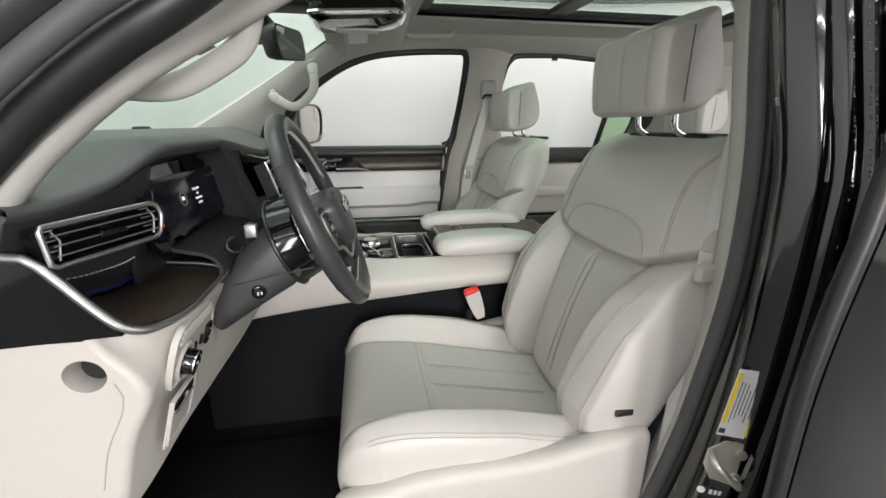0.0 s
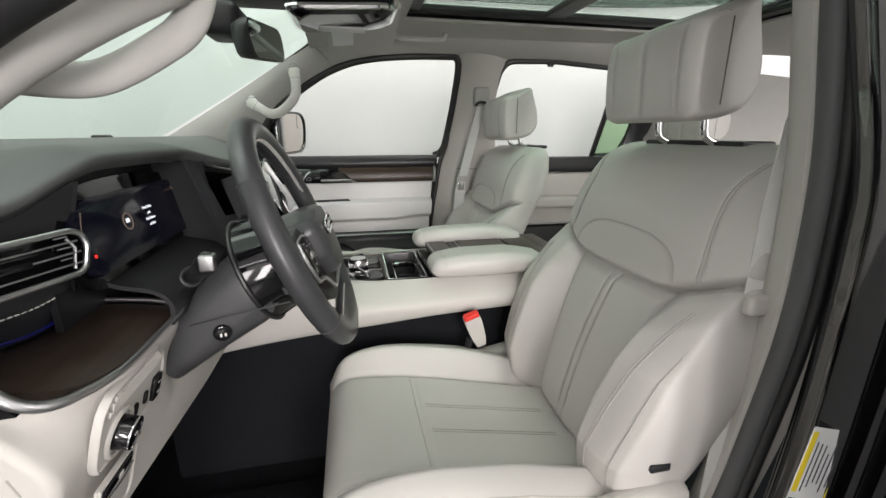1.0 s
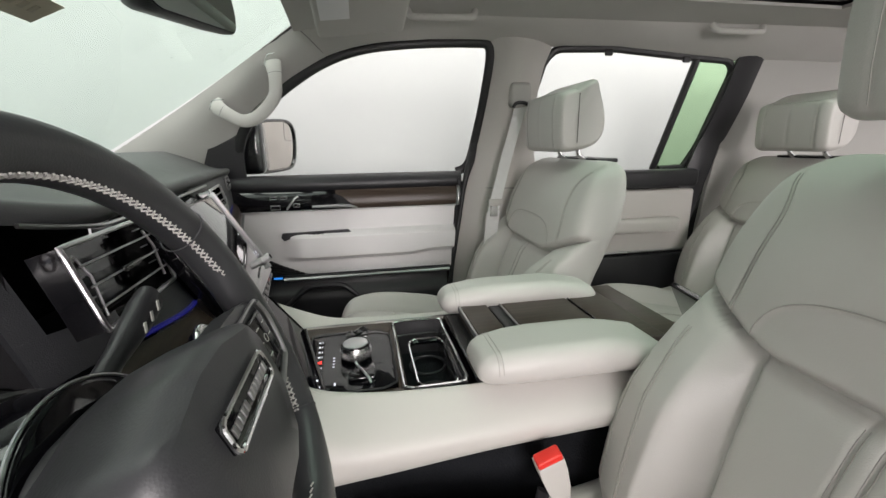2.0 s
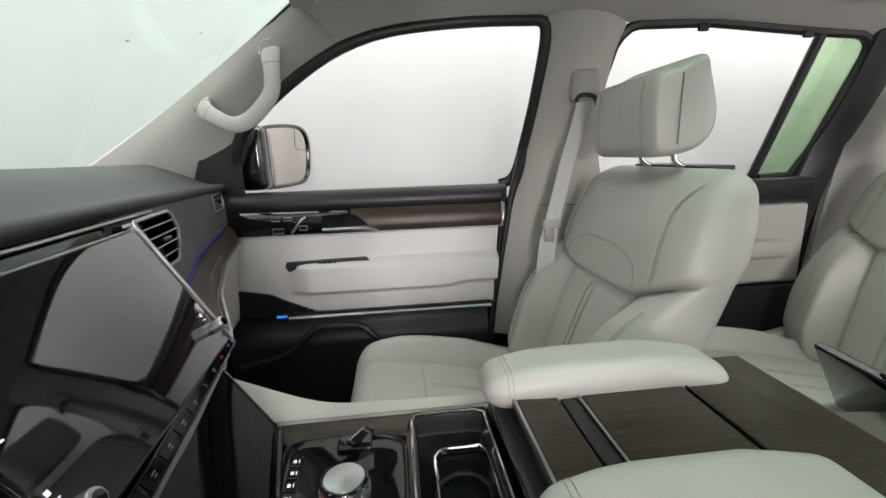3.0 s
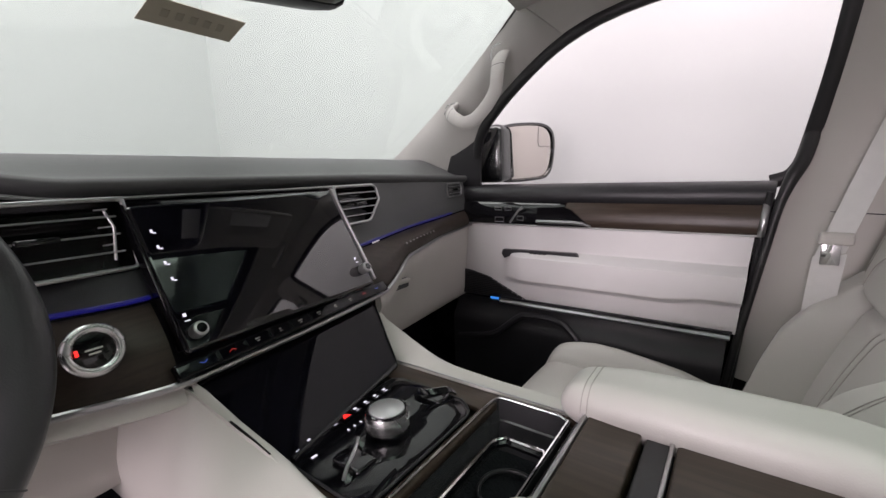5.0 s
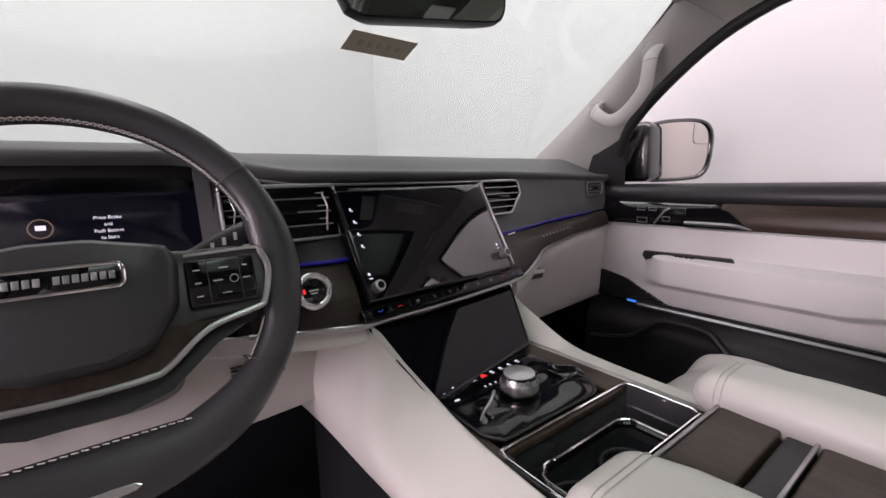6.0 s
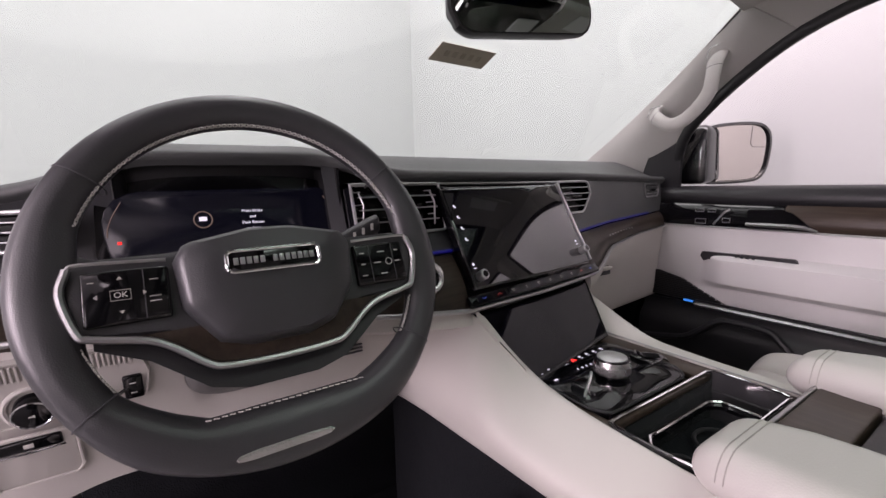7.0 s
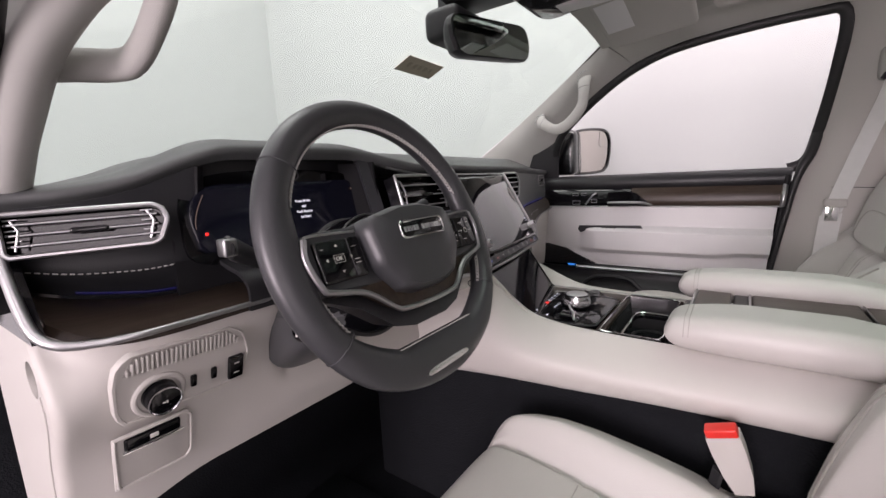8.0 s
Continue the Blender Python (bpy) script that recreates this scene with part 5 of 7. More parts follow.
def knee_controls():
    """The switch panel, parking brake pull and grille on the knee panel."""
    f = face_frame((-0.2725, 0.640, 1.133), (0, 1, 0), (0.30, 0, 1))
    ob = thing("headlamp_switch_panel", "pale switch panel with ribbed grille and rotary light switch", "control panel", at=(-0.277, 0.64, 1.13))
    out = [(-0.089, 0.0375), (-0.078, 0.052), (0.040, 0.050), (0.061, 0.033), (0.069, 0.000), (0.063, -0.031), (0.037, -0.041), (-0.083, -0.0405), (-0.092, -0.026), (-0.093, 0.018)]
    part("panel", moved(loft([[Vector((x * k, y * k, z)) for x, y in resample2([(a, b) for a, b in out], 40)] for k, z in ((1.0, -0.004), (1.0, 0.002), (0.985, 0.0045), (0.955, 0.0045), (0.945, 0.0020), (0.5, 0.0020))]), f), BEIGE, ob, "pale grey switch panel")
    for i in range(26):
        x = -0.0765 + 0.00505 * i
        hi, lo = lerp(x, [(-0.078, 0.032), (-0.068, 0.046), (0.036, 0.044), (0.050, 0.030)]), lerp(x, [(-0.078, 0.026), (0.050, 0.0225)])
        part("rib", moved(rbox((x, (hi + lo) / 2, 0.0035), (0.0030, hi - lo, 0.0050), 0.0012, 2), f), BEIGE, ob)
    # grey sheet behind the ribs stands in for the shade between them
    part("grille_slot_shade", moved(prism([(-0.081, 0.0255, 0.0012), (-0.070, 0.0470, 0.0012), (0.037, 0.0450, 0.0012), (0.054, 0.0270, 0.0012), (0.052, 0.0220, 0.0012)], (0, 0, 0.0012)), f), STITCH, ob, "grey sheet for the shade in the grille slot")
    part("dial_ring", moved(ring((-0.045, -0.0145, 0.003), (0, 0, 1), 0.0265, 0.0035, 36, 8), f), BEIGE, ob)
    d = part("light_dial", moved(cyl((-0.045, -0.0145, 0.002), (0, 0, 1), 0.0195, 0.018, 36, 0.018, 0.002), f), GLOSS, ob, "black rotary light switch")
    part("dial_rim", moved(ring((-0.045, -0.0145, 0.0195), (0, 0, 1), 0.0176, 0.0011, 36, 6), f), CHROME, d)
    bars("dial_mark", f, [(-0.0465, -0.0150, 0.004, 0.0016), (-0.0435, -0.0150, 0.0016, 0.004)], STITCH_L, d, lift=0.0205)
    for x in (-0.006, 0.0195):
        part("thumb_wheel", moved(rbox((x, -0.0140, 0.003), (0.0075, 0.017, 0.005), 0.002, 3), f), GLOSS, ob, "dark thumb wheel")
    part("rocker_switch", moved(rbox((0.0485, -0.0165, 0.004), (0.021, 0.036, 0.007), 0.003, 3), f), GLOSS, ob, "black rocker switch")
    bars("rocker_mark", f, [(0.0485, -0.009, 0.007, 0.0016), (0.0485, -0.024, 0.007, 0.0016)], STITCH_L, ob, lift=0.0076)
    p = thing("parking_brake_switch", "recessed parking brake pull with a dark insert", "switch", at=(-0.29, 0.585, 1.045))
    g = face_frame((-0.2885, 0.585, 1.047), (0, 1, 0), (0.30, 0, 1))
    part("recess", moved(rbox((-0.002, 0.0, 0), (0.082, 0.078, 0.004), 0.002, 2), g), BEIGE, p)
    part("insert", moved(rbox((-0.002, 0.026, 0.003), (0.060, 0.017, 0.006), 0.003, 3), g), GLOSS, p, "dark gloss pull")
    part("lip", moved(tube([(-0.034, 0.017, 0.006), (0.0, 0.0165, 0.007), (0.03, 0.017, 0.006)], 0.0012, 6), g), CHROME, p)
    part("rim", moved(tube(resample([(-0.04, 0.038, 0.003), (0.036, 0.038, 0.003), (0.041, 0.030, 0.003), (0.041, -0.028, 0.003), (0.034, -0.036, 0.003), (-0.04, -0.036, 0.003), (-0.041, 0.03, 0.003), (-0.04, 0.038, 0.003)], 40)[:-1], 0.002, 6, True), g), BEIGE, p)
    bars("mark", g, [(-0.002, 0.027, 0.009, 0.006)], STITCH_L, p, lift=0.0068)
    gh = thing("glove_box_catch", "pale glove box release in a small recess", "catch", at=(-0.24, 1.61, 1.17))
    part("recess", rbox((-0.238, 1.605, 1.152), (0.012, 0.055, 0.022), 0.005, 3), DARK_INK, gh)
    part("pull", rbox((-0.232, 1.605, 1.158), (0.010, 0.055, 0.010), 0.004, 3), BEIGE, gh)
    sl = thing("model_lettering", "small raised bright marks on the wood trim", "badge", at=(-0.3, 1.75, 1.23))
    for i in range(9):
        y = 1.66 + 0.021 * i
        x = (at2(MIDL, y)[0] + at2(LOWL, y)[0]) / 2
        part("raised_mark", rbox((x + 0.006, y, (at2(MIDL, y)[1] + at2(LOWL, y)[1]) / 2 - 0.004), (0.003, 0.011, 0.010), 0.001, 2), SATIN, sl)
    vt = thing("knee_slot", "small dark slot in the knee panel", "vent", at=(-0.285, 0.99, 1.09))
    for i in range(3):
        part("slit", rbox((-0.2795, 0.99, 1.085 + 0.006 * i), (0.004, 0.032, 0.003), 0.001, 2), DARK_INK, vt)


knee_controls()

# ---- steering wheel ----
WHEEL = Matrix.Translation((-0.082, 0.831, 1.284)) @ Matrix.Rotation(radians(-22), 4, "Y") @ Matrix.Scale(1.065, 4)   # its x axis is the axle, toward the driver


def wheel_curve(r, a):
    y, z = r * math.sin(a), r * math.cos(a)
    if z < -0.13:
        z = -0.13 + (z + 0.13) * 0.80
    return y, z


def steering_wheel():
    ob = thing("steering_wheel", "charcoal leather steering wheel with bright spokes and flat bottom", "steering wheel", at=WHEEL.translation)
    n = 120
    rings = []
    for i in range(n):
        a = 2 * math.pi * i / n
        low = smooth(-0.55, -0.85, math.cos(a))
        sidey = math.exp(-((abs(math.sin(a)) - 1) / 0.05) ** 2)
        y, z = wheel_curve(0.1675 - 0.004 * low - 0.003 * sidey, a)
        c = Vector((0, y, z))
        rad = Vector((0, math.sin(a), math.cos(a)))
        rr = 0.0175 + 0.005 * low + 0.004 * sidey
        flat = max(rr, (-0.1225 - c.z) / max(0.5, -math.cos(a))) if math.cos(a) < -0.7 else rr
        rings.append([c + rad * math.cos(2 * math.pi * j / 20) * (rr if math.cos(2 * math.pi * j / 20) > 0 else flat) + Vector((1, 0, 0)) * math.sin(2 * math.pi * j / 20) * 0.0165 for j in range(20)])
    bm = bmesh.new()
    grid = [[bm.verts.new(p) for p in r] for r in rings]
    for i in range(n):
        a, b = grid[i], grid[(i + 1) % n]
        for j in range(20):
            bm.faces.new((a[j], a[(j + 1) % 20], b[(j + 1) % 20], b[j]))
    rim = part("rim", moved(bm, WHEEL), WHEEL_LEATHER, ob, "charcoal leather rim")
    # joints and stitching
    for deg in (55, -55, 125, -125):
        a = radians(deg)
        y, z = wheel_curve(0.165, a)
        rad = Vector((0, math.sin(a), math.cos(a)))
        part("leather_joint", moved(tube([Vector((0, y, z)) + rad * 0.0205 * math.cos(t) + Vector((0.0172 * math.sin(t), 0, 0)) for t in [2 * math.pi * k / 24 for k in range(24)]], 0.0007, 5, True), WHEEL), DARK_INK, rim)
    low = [tube([Vector((0.0075, y, -0.1235)), Vector((0.0090, y + 0.0042, -0.1240))], 0.0007, 4) for y in stations(-0.068, 0.066, 22)]
    part("lower_stitch", moved(join(*low), WHEEL), STITCH_L, rim, "pale stitching on the flat bottom")
    st = []
    for i in range(-62, 63):
        a = radians(i * 2.0)
        if abs(abs(i * 2.0) - 90) < 20:
            continue
        for sg in (-1, 1):
            y, z = wheel_curve(0.1500, a)
            y2, z2 = wheel_curve(0.1500, a + radians(1.6))
            st.append(tube([(0.006 + 0.003 * sg, y, z), (0.006 - 0.002 * sg, y2, z2)], 0.0008, 4))
    for i in range(44):
        y = -0.078 + 0.156 * i / 43
        z = -0.1290 - 0.0020 * math.cos(y / 0.078 * 1.5)
        st.append(tube([(0.0085, y, z), (0.0070, y + 0.0028, z)], 0.0006, 4))
    tagged(part("stitching", moved(join(*st), WHEEL), STITCH_L, rim, "pale cross stitching inside the rim"), "pale cross stitching inside the rim", kind="stuff")
    # hub pad
    out = resample2([(-0.078, 0.012), (-0.070, 0.026), (-0.02, 0.036), (0.02, 0.036), (0.070, 0.026), (0.078, 0.012), (0.074, -0.030), (0.050, -0.062), (0.025, -0.070), (-0.025, -0.070), (-0.050, -0.062), (-0.074, -0.030)], 64)
    rg = []
    for k, x in ((0.94, -0.03), (1.0, -0.02), (1.0, 0.012), (0.985, 0.022), (0.95, 0.030), (0.88, 0.035), (0.6, 0.038), (0.25, 0.039)):
        rg.append([Vector((x + 0.010 * smooth(0.03, -0.05, z * k) * (k < 0.97) * 0, y * k, (z + 0.016) * k - 0.016)) for y, z in out])
    part("hub_pad", moved(loft(rg), WHEEL), WHEEL_LEATHER, ob, "charcoal centre pad")
    b = part("badge_frame", moved(tube(resample([(0.042, -0.039, -0.006), (0.042, -0.036, -0.009), (0.042, 0.036, -0.009), (0.042, 0.039, -0.006), (0.042, 0.039, 0.007), (0.042, 0.036, 0.010), (0.042, -0.036, 0.010), (0.042, -0.039, 0.007), (0.042, -0.039, -0.006)], 60)[:-1], 0.0017, 8, True), WHEEL), CHROME, ob, "bright rectangular badge frame")
    part("badge_plate", moved(rbox((0.040, 0, 0.0005), (0.004, 0.076, 0.018), 0.001, 2), WHEEL), GLOSS, b)
    for i in range(13):
        if i != 5:
            part("badge_mark", moved(rbox((0.0425, -0.032 + 0.00535 * i, 0.0005), (0.0012, 0.0040, 0.0062), 0.0004, 1), WHEEL), SATIN, b)
    # lower cover, spokes, bright bow
    for sg in (-1, 1):
        sp = part("spoke", moved(loft([[Vector((x, sg * y, z)) for x, z in ((-0.014, 0.020 - dz), (0.008, 0.022 - dz), (0.012, 0.016 - dz), (0.012, -0.040 - dz2), (0.006, -0.046 - dz2), (-0.014, -0.044 - dz2))] for y, dz, dz2 in ((0.060, -0.002, 0.012), (0.085, 0.0, 0.004), (0.125, 0.0, 0.0), (0.150, 0.004, -0.006), (0.160, 0.008, -0.012))]), WHEEL), WHEEL_LEATHER, ob)
        pad = part("button_pad", moved(rbox((0.0145, sg * 0.110, -0.012), (0.007, 0.058, 0.044), 0.003, 3), WHEEL), GLOSS, sp, "gloss black button pad")
        f = WHEEL @ face_frame((0.0182, sg * 0.110, -0.012), (0, 1, 0), (0, 0, 1))
        if sg < 0:
            text_part("ok_mark", "OK", 0.0062, f @ Matrix.Translation((-0.004, 0.001, 0.0003)), STITCH_L, pad, "small OK key mark")
            part("ok_frame", moved(tube([(-0.0105, -0.003, 0.0004), (0.0025, -0.003, 0.0004), (0.0025, 0.005, 0.0004), (-0.0105, 0.005, 0.0004)], 0.0004, 4, True), f), STITCH, pad)
            for dx, dy in ((1, 0), (-1, 0), (0, 1), (0, -1)):
                c = Vector((-0.004 + 0.0145 * dx, 0.001 + 0.0125 * dy, 0.0003))
                side_way = Vector((-dy, dx, 0)) * 0.0026
                part("arrow_mark", moved(prism([c + Vector((dx, dy, 0)) * 0.0026, c + side_way * 0.75, c - side_way * 0.75], (0, 0, 0.0005)), f), STITCH, pad, smooth=False)
            for x, y, w in ((0.0185, 0.011, 0.006), (0.0185, -0.003, 0.008), (0.0185, -0.007, 0.008), (-0.022, 0.013, 0.004)):
                part("button_mark", moved(rbox((x, y, 0.0003), (w, 0.0009, 0.0005), 0.0002, 1), f), STITCH, pad)
            part("key_joint", moved(tube([(0.0115, -0.020, 0.0004), (0.0115, 0.020, 0.0004)], 0.0005, 4), f), DARK_INK, pad)
        else:
            for x, y, w in ((-0.020, 0.012, 0.0055), (-0.020, 0.0, 0.005), (-0.020, -0.012, 0.0055), (0.002, 0.012, 0.008), (-0.004, 0.0005, 0.008), (0.002, -0.012, 0.008), (0.020, 0.0, 0.007), (0.020, 0.012, 0.0045)):
                part("button_mark", moved(rbox((x, y, 0.0003), (w, 0.0012, 0.0005), 0.0002, 1), f), STITCH_L, pad)
            part("dial_mark", moved(ring((0.0095, 0.0005, 0.0004), (0, 0, 1), 0.0036, 0.0004, 20, 4), f), STITCH_L, pad)
            for x in (-0.0115, 0.0150):
                part("key_joint", moved(tube([(x, -0.020, 0.0004), (x, 0.020, 0.0004)], 0.0005, 4), f), DARK_INK, pad)
    half = [(0.146, 0.014), (0.151, -0.006), (0.143, -0.036), (0.134, -0.042), (0.100, -0.050), (0.082, -0.060), (0.060, -0.078), (0.045, -0.083), (0.0, -0.085)]
    path = [(0.016, -y, z) for y, z in half] + [(0.016, y, z) for y, z in half[-2::-1]]
    part("bright_bow", moved(tube(spline(path, 4), 0.0032, 8), WHEEL), SATIN, ob, "satin metal spoke trim")
    for sg in (-1, 1):
        part("pad_trim", moved(tube(spline([(0.016, sg * 0.146, 0.014), (0.016, sg * 0.138, 0.017), (0.016, sg * 0.082, 0.015)], 4), 0.0016, 6), WHEEL), SATIN, ob)
    part("wood_inlay", moved(loft([[Vector((x, y, z)) for x, z in ((-0.006, -0.045), (0.0125, -0.045), (0.0125, lo), (-0.006, lo))] for y, lo in ((-0.13, -0.046), (-0.10, -0.049), (-0.082, -0.058), (-0.060, -0.076), (-0.045, -0.081), (0, -0.083), (0.045, -0.081), (0.060, -0.076), (0.082, -0.058), (0.10, -0.049), (0.13, -0.046))]), WHEEL), WOOD, ob, "dark wood spoke inlay")
    part("lower_cover", moved(loft([[Vector((x, y, z)) for x, z in ((-0.03, -0.03), (0.004, hi), (0.006, lo), (-0.03, lo + 0.01))] for y, hi, lo in ((-0.135, -0.038, -0.050), (-0.10, -0.048, -0.066), (-0.06, -0.076, -0.098), (-0.03, -0.083, -0.106), (0.03, -0.083, -0.106), (0.06, -0.076, -0.098), (0.10, -0.048, -0.066), (0.135, -0.038, -0.050))]), WHEEL), BLACK_SOFT, ob)
    part("rim_insert", moved(loft([[Vector((x, y, z)) for x, z in ((0.013, -0.160 + h), (0.0168, -0.160 + h), (0.0175, -0.160), (0.0168, -0.160 - h), (0.013, -0.160 - h))] for y, h in ((-0.050, 0.0006), (-0.047, 0.0026), (-0.035, 0.0036), (0.015, 0.0036), (0.028, 0.0028), (0.032, 0.0006))]), WHEEL), BRIGHT, ob, "bright metal bar on the rim")
    # column
    col = thing("steering_column", "charcoal steering column shroud with control stalks", "steering column", at=(-0.16, 0.826, 1.2))
    part("shroud", moved(loft([[Vector((x, w * sup(math.cos(a), 3.2), zc + h * sup(math.sin(a), 3.2))) for a in [2 * math.pi * k / 32 for k in range(32)]] for x, w, h, zc in ((-0.028, 0.060, 0.050, -0.020), (-0.055, 0.070, 0.056, -0.024), (-0.10, 0.076, 0.058, -0.036), (-0.16, 0.080, 0.050, -0.052), (-0.24, 0.082, 0.044, -0.072))]), WHEEL), SHROUD, col, "charcoal column shroud")
    # black block stands in for the shaded knee panel opening round the column
    part("lower_cover", rbox((-0.275, 0.838, 1.160), (0.060, 0.165, 0.110), 0.020, 4), RUBBER, col, "black block for the shaded opening under the column")
    part("collar", moved(cyl((-0.085, 0, -0.024), (1, 0, 0), 0.080, 0.046, 48, 0.072, 0.004), WHEEL), PAD, col, "round gloss black column collar")
    part("collar_seam", moved(ring((-0.087, 0, -0.024), (1, 0, 0), 0.0800, 0.0040, 48, 8), WHEEL), RUBBER, col, "black gap round the collar")
    part("collar_edge", moved(ring((-0.042, 0, -0.024), (1, 0, 0), 0.0725, 0.0012, 48, 6), WHEEL), SATIN, col)
    part("shroud_seam", tube([(-0.10, 0.7435, 1.20), (-0.16, 0.742, 1.19), (-0.24, 0.741, 1.175)], 0.0012, 5), DARK_INK, col)
    for sg, tip in ((-1, Vector((-0.172, 0.648, 1.296))), (1, Vector((-0.162, 0.992, 1.314)))):
        root = Vector((-0.165, 0.826 + sg * 0.070, 1.275)) if sg > 0 else Vector((-0.232, 0.752, 1.246))
        st = part("stalk", loft([[root.lerp(tip, k) + Vector((0.009 * s * math.cos(a), 0, 0.011 * s * math.sin(a))) for a in [2 * math.pi * j / 16 for j in range(16)]] for k, s in ((0, 0.9), (0.35, 0.9), (0.55, 1.15), (0.80, 1.35), (0.97, 1.3), (1.0, 1.0))]), BLACK_SOFT, col, "black control stalk")
        if sg < 0:
            part("stalk_tip", rbox(root.lerp(tip, 0.99), (0.018, 0.016, 0.020), 0.003, 3), SATIN, st, "satin grey stalk end cap")
        else:
            for j in range(3):
                part("stalk_mark", rbox(root.lerp(tip, 0.60 + 0.13 * j) + Vector((0.0125, 0, 0.003)), (0.001, 0.004, 0.009), 0.0003, 1), STITCH_L, st)
    part("stalk_boot", ring((-0.228, 0.745, 1.249), (0.5, -0.87, 0.4), 0.0125, 0.003, 24, 8), BLACK_SOFT, col)
    tk = part("tilt_knob", cyl((-0.205, 0.768, 1.160), (0.25, -1, -0.1), 0.013, 0.026, 20, bev=0.003), GLOSS, col, "small column adjustment knob")
    bars("knob_mark", face_frame((-0.1975, 0.7415, 1.1570), (1, 0.25, 0), (0, -0.1, 1)), [(-0.003, 0, 0.003, 0.006), (0.003, 0, 0.003, 0.006)], STITCH_L, tk)


steering_wheel()

# ---- centre console ----


def console():
    ob = thing("centre_console", "pale grey centre console with dark wood and gloss black inlay", "console", at=(0.2, 1.31, 0.6))
    part("core", rbox((0.13, 1.305, 0.775), (1.24, 0.30, 0.44), 0.01), CARPET, ob, "black carpeted console base")
    top = resample(spline([(-0.50, 1.125, 1.04), (-0.30, 1.125, 1.12), (-0.20, 1.128, 1.155), (-0.128, 1.133, 1.163), (-0.085, 1.158, 1.115), (-0.045, 1.178, 1.078), (0.02, 1.174, 1.068), (0.10, 1.168, 1.066), (0.25, 1.162, 1.068), (0.62, 1.162, 1.075)], 6), 50)
    mid = resample(spline([(-0.50, 1.105, 0.98), (-0.30, 1.098, 1.035), (-0.10, 1.092, 1.04), (0.05, 1.100, 1.025), (0.25, 1.112, 1.022), (0.62, 1.12, 1.03)], 6), 50)
    low = resample(spline([(-0.50, 1.118, 0.905), (-0.30, 1.110, 0.945), (-0.10, 1.105, 0.968), (0.05, 1.110, 0.975), (0.25, 1.118, 0.985), (0.62, 1.125, 0.995)], 6), 50)
    rows = [spline([a + Vector((0, 0.010, -0.006)), a, b, c, c + Vector((0, 0.03, -0.006))], 5) for a, b, c in zip(top, mid, low)]
    part("driver_flank", slab(rows, 0.01), BEIGE, ob, "pale grey leather console flank")
    rows = []
    for x in stations(-0.30, 0.62, 60):
        inn = Vector((x, 1.457 + 0.20 * max(0, -0.12 - x), 1.066 + 1.05 * max(0, -0.12 - x)))
        out = Vector((x, 1.492, max(soft(x, [(-0.30, 1.20), (-0.20, 1.133), (-0.13, 1.101), (-0.075, 1.077), (-0.035, 1.066), (0.05, 1.062), (0.2, 1.060), (0.62, 1.065)], 0.02), inn.z - 0.006)))
        rows.append(spline([inn + Vector((0, -0.002, -0.006)), inn, inn.lerp(out, 0.5), inn.lerp(out, 0.94), out + Vector((0, 0.004, -0.004)), out + Vector((0, 0.008, -0.04)), out + Vector((0, 0.004, -0.12))], 3))
    part("passenger_flank", slab(rows, -0.01), BEIGE, ob, "pale grey leather console flank")
    part("bright_line", tube([(x, 1.457, 1.0665) for x in (-0.12, 0.0, 0.2, 0.6)], 0.0013, 6), SATIN, ob)
    for c, d in (((0.015, 1.183, 1.058), (0.17, 0.022, 0.012)), ((-0.030, 1.4315, 1.058), (0.23, 0.045, 0.012)), ((0.14, 1.4505, 1.058), (0.11, 0.008, 0.012)), ((0.081, 1.31, 1.058), (0.014, 0.25, 0.012)), ((0.215, 1.31, 1.060), (0.03, 0.30, 0.012))):
        part("wood_deck", rbox(c, d, 0.003, 2), WOOD, ob, "dark open-pore wood deck")
    # shift pad
    out = resample2([(-0.066, 1.200), (-0.050, 1.192), (0.052, 1.190), (0.073, 1.206), (0.073, 1.385), (0.050, 1.408), (-0.066, 1.412), (-0.082, 1.40)], 48)
    cx, cy = 0.0, 1.30
    def swell(x, y):
        return 0.004 * math.exp(-(((y - 1.245) / 0.02) ** 2 + ((x - 0.045) / 0.03) ** 2)) + 0.005 * math.exp(-(((y - 1.375) / 0.02) ** 2 + ((x - 0.035) / 0.03) ** 2)) - 0.003 * math.exp(-((x - 0.012) / 0.02) ** 2)

    part("control_pad", loft([[Vector((cx + (x - cx) * k, cy + (y - cy) * k, z + (swell(cx + (x - cx) * k, cy + (y - cy) * k) if k < 0.95 else 0))) for x, y in out] for k, z in ((1, 1.050), (1, 1.066), (0.985, 1.0690), (0.94, 1.0705), (0.8, 1.0705), (0.65, 1.0705), (0.5, 1.0705), (0.3, 1.0705), (0.1, 1.0705))]), PAD, ob, "gloss black control pad")
    part("pad_rim", tube([Vector((x, y, 1.0675)) for x, y in out], 0.0018, 6, True), BLACK_SOFT, ob)
    dial = part("rotary_selector", cyl((0.006, 1.298, 1.070), (0, 0, 1), 0.025, 0.008, 40, bev=0.002), GLOSS, ob, "bright rotary gear selector")
    part("selector_grip", cyl((0.006, 1.298, 1.075), (0, 0, 1), 0.0270, 0.022, 64, 0.0265, 0.002), BRIGHT, dial, "knurled metal grip")
    part("selector_top", cyl((0.006, 1.298, 1.097), (0, 0, 1), 0.0220, 0.0022, 40, bev=0.0005), BRUSHED, dial, "flat brushed metal top")
    kn = []
    for i in range(60):
        a = 2 * math.pi * i / 60
        kn.append(tube([(0.006 + 0.0272 * math.cos(a), 1.298 + 0.0272 * math.sin(a), z) for z in (1.078, 1.088)], 0.0008, 4))
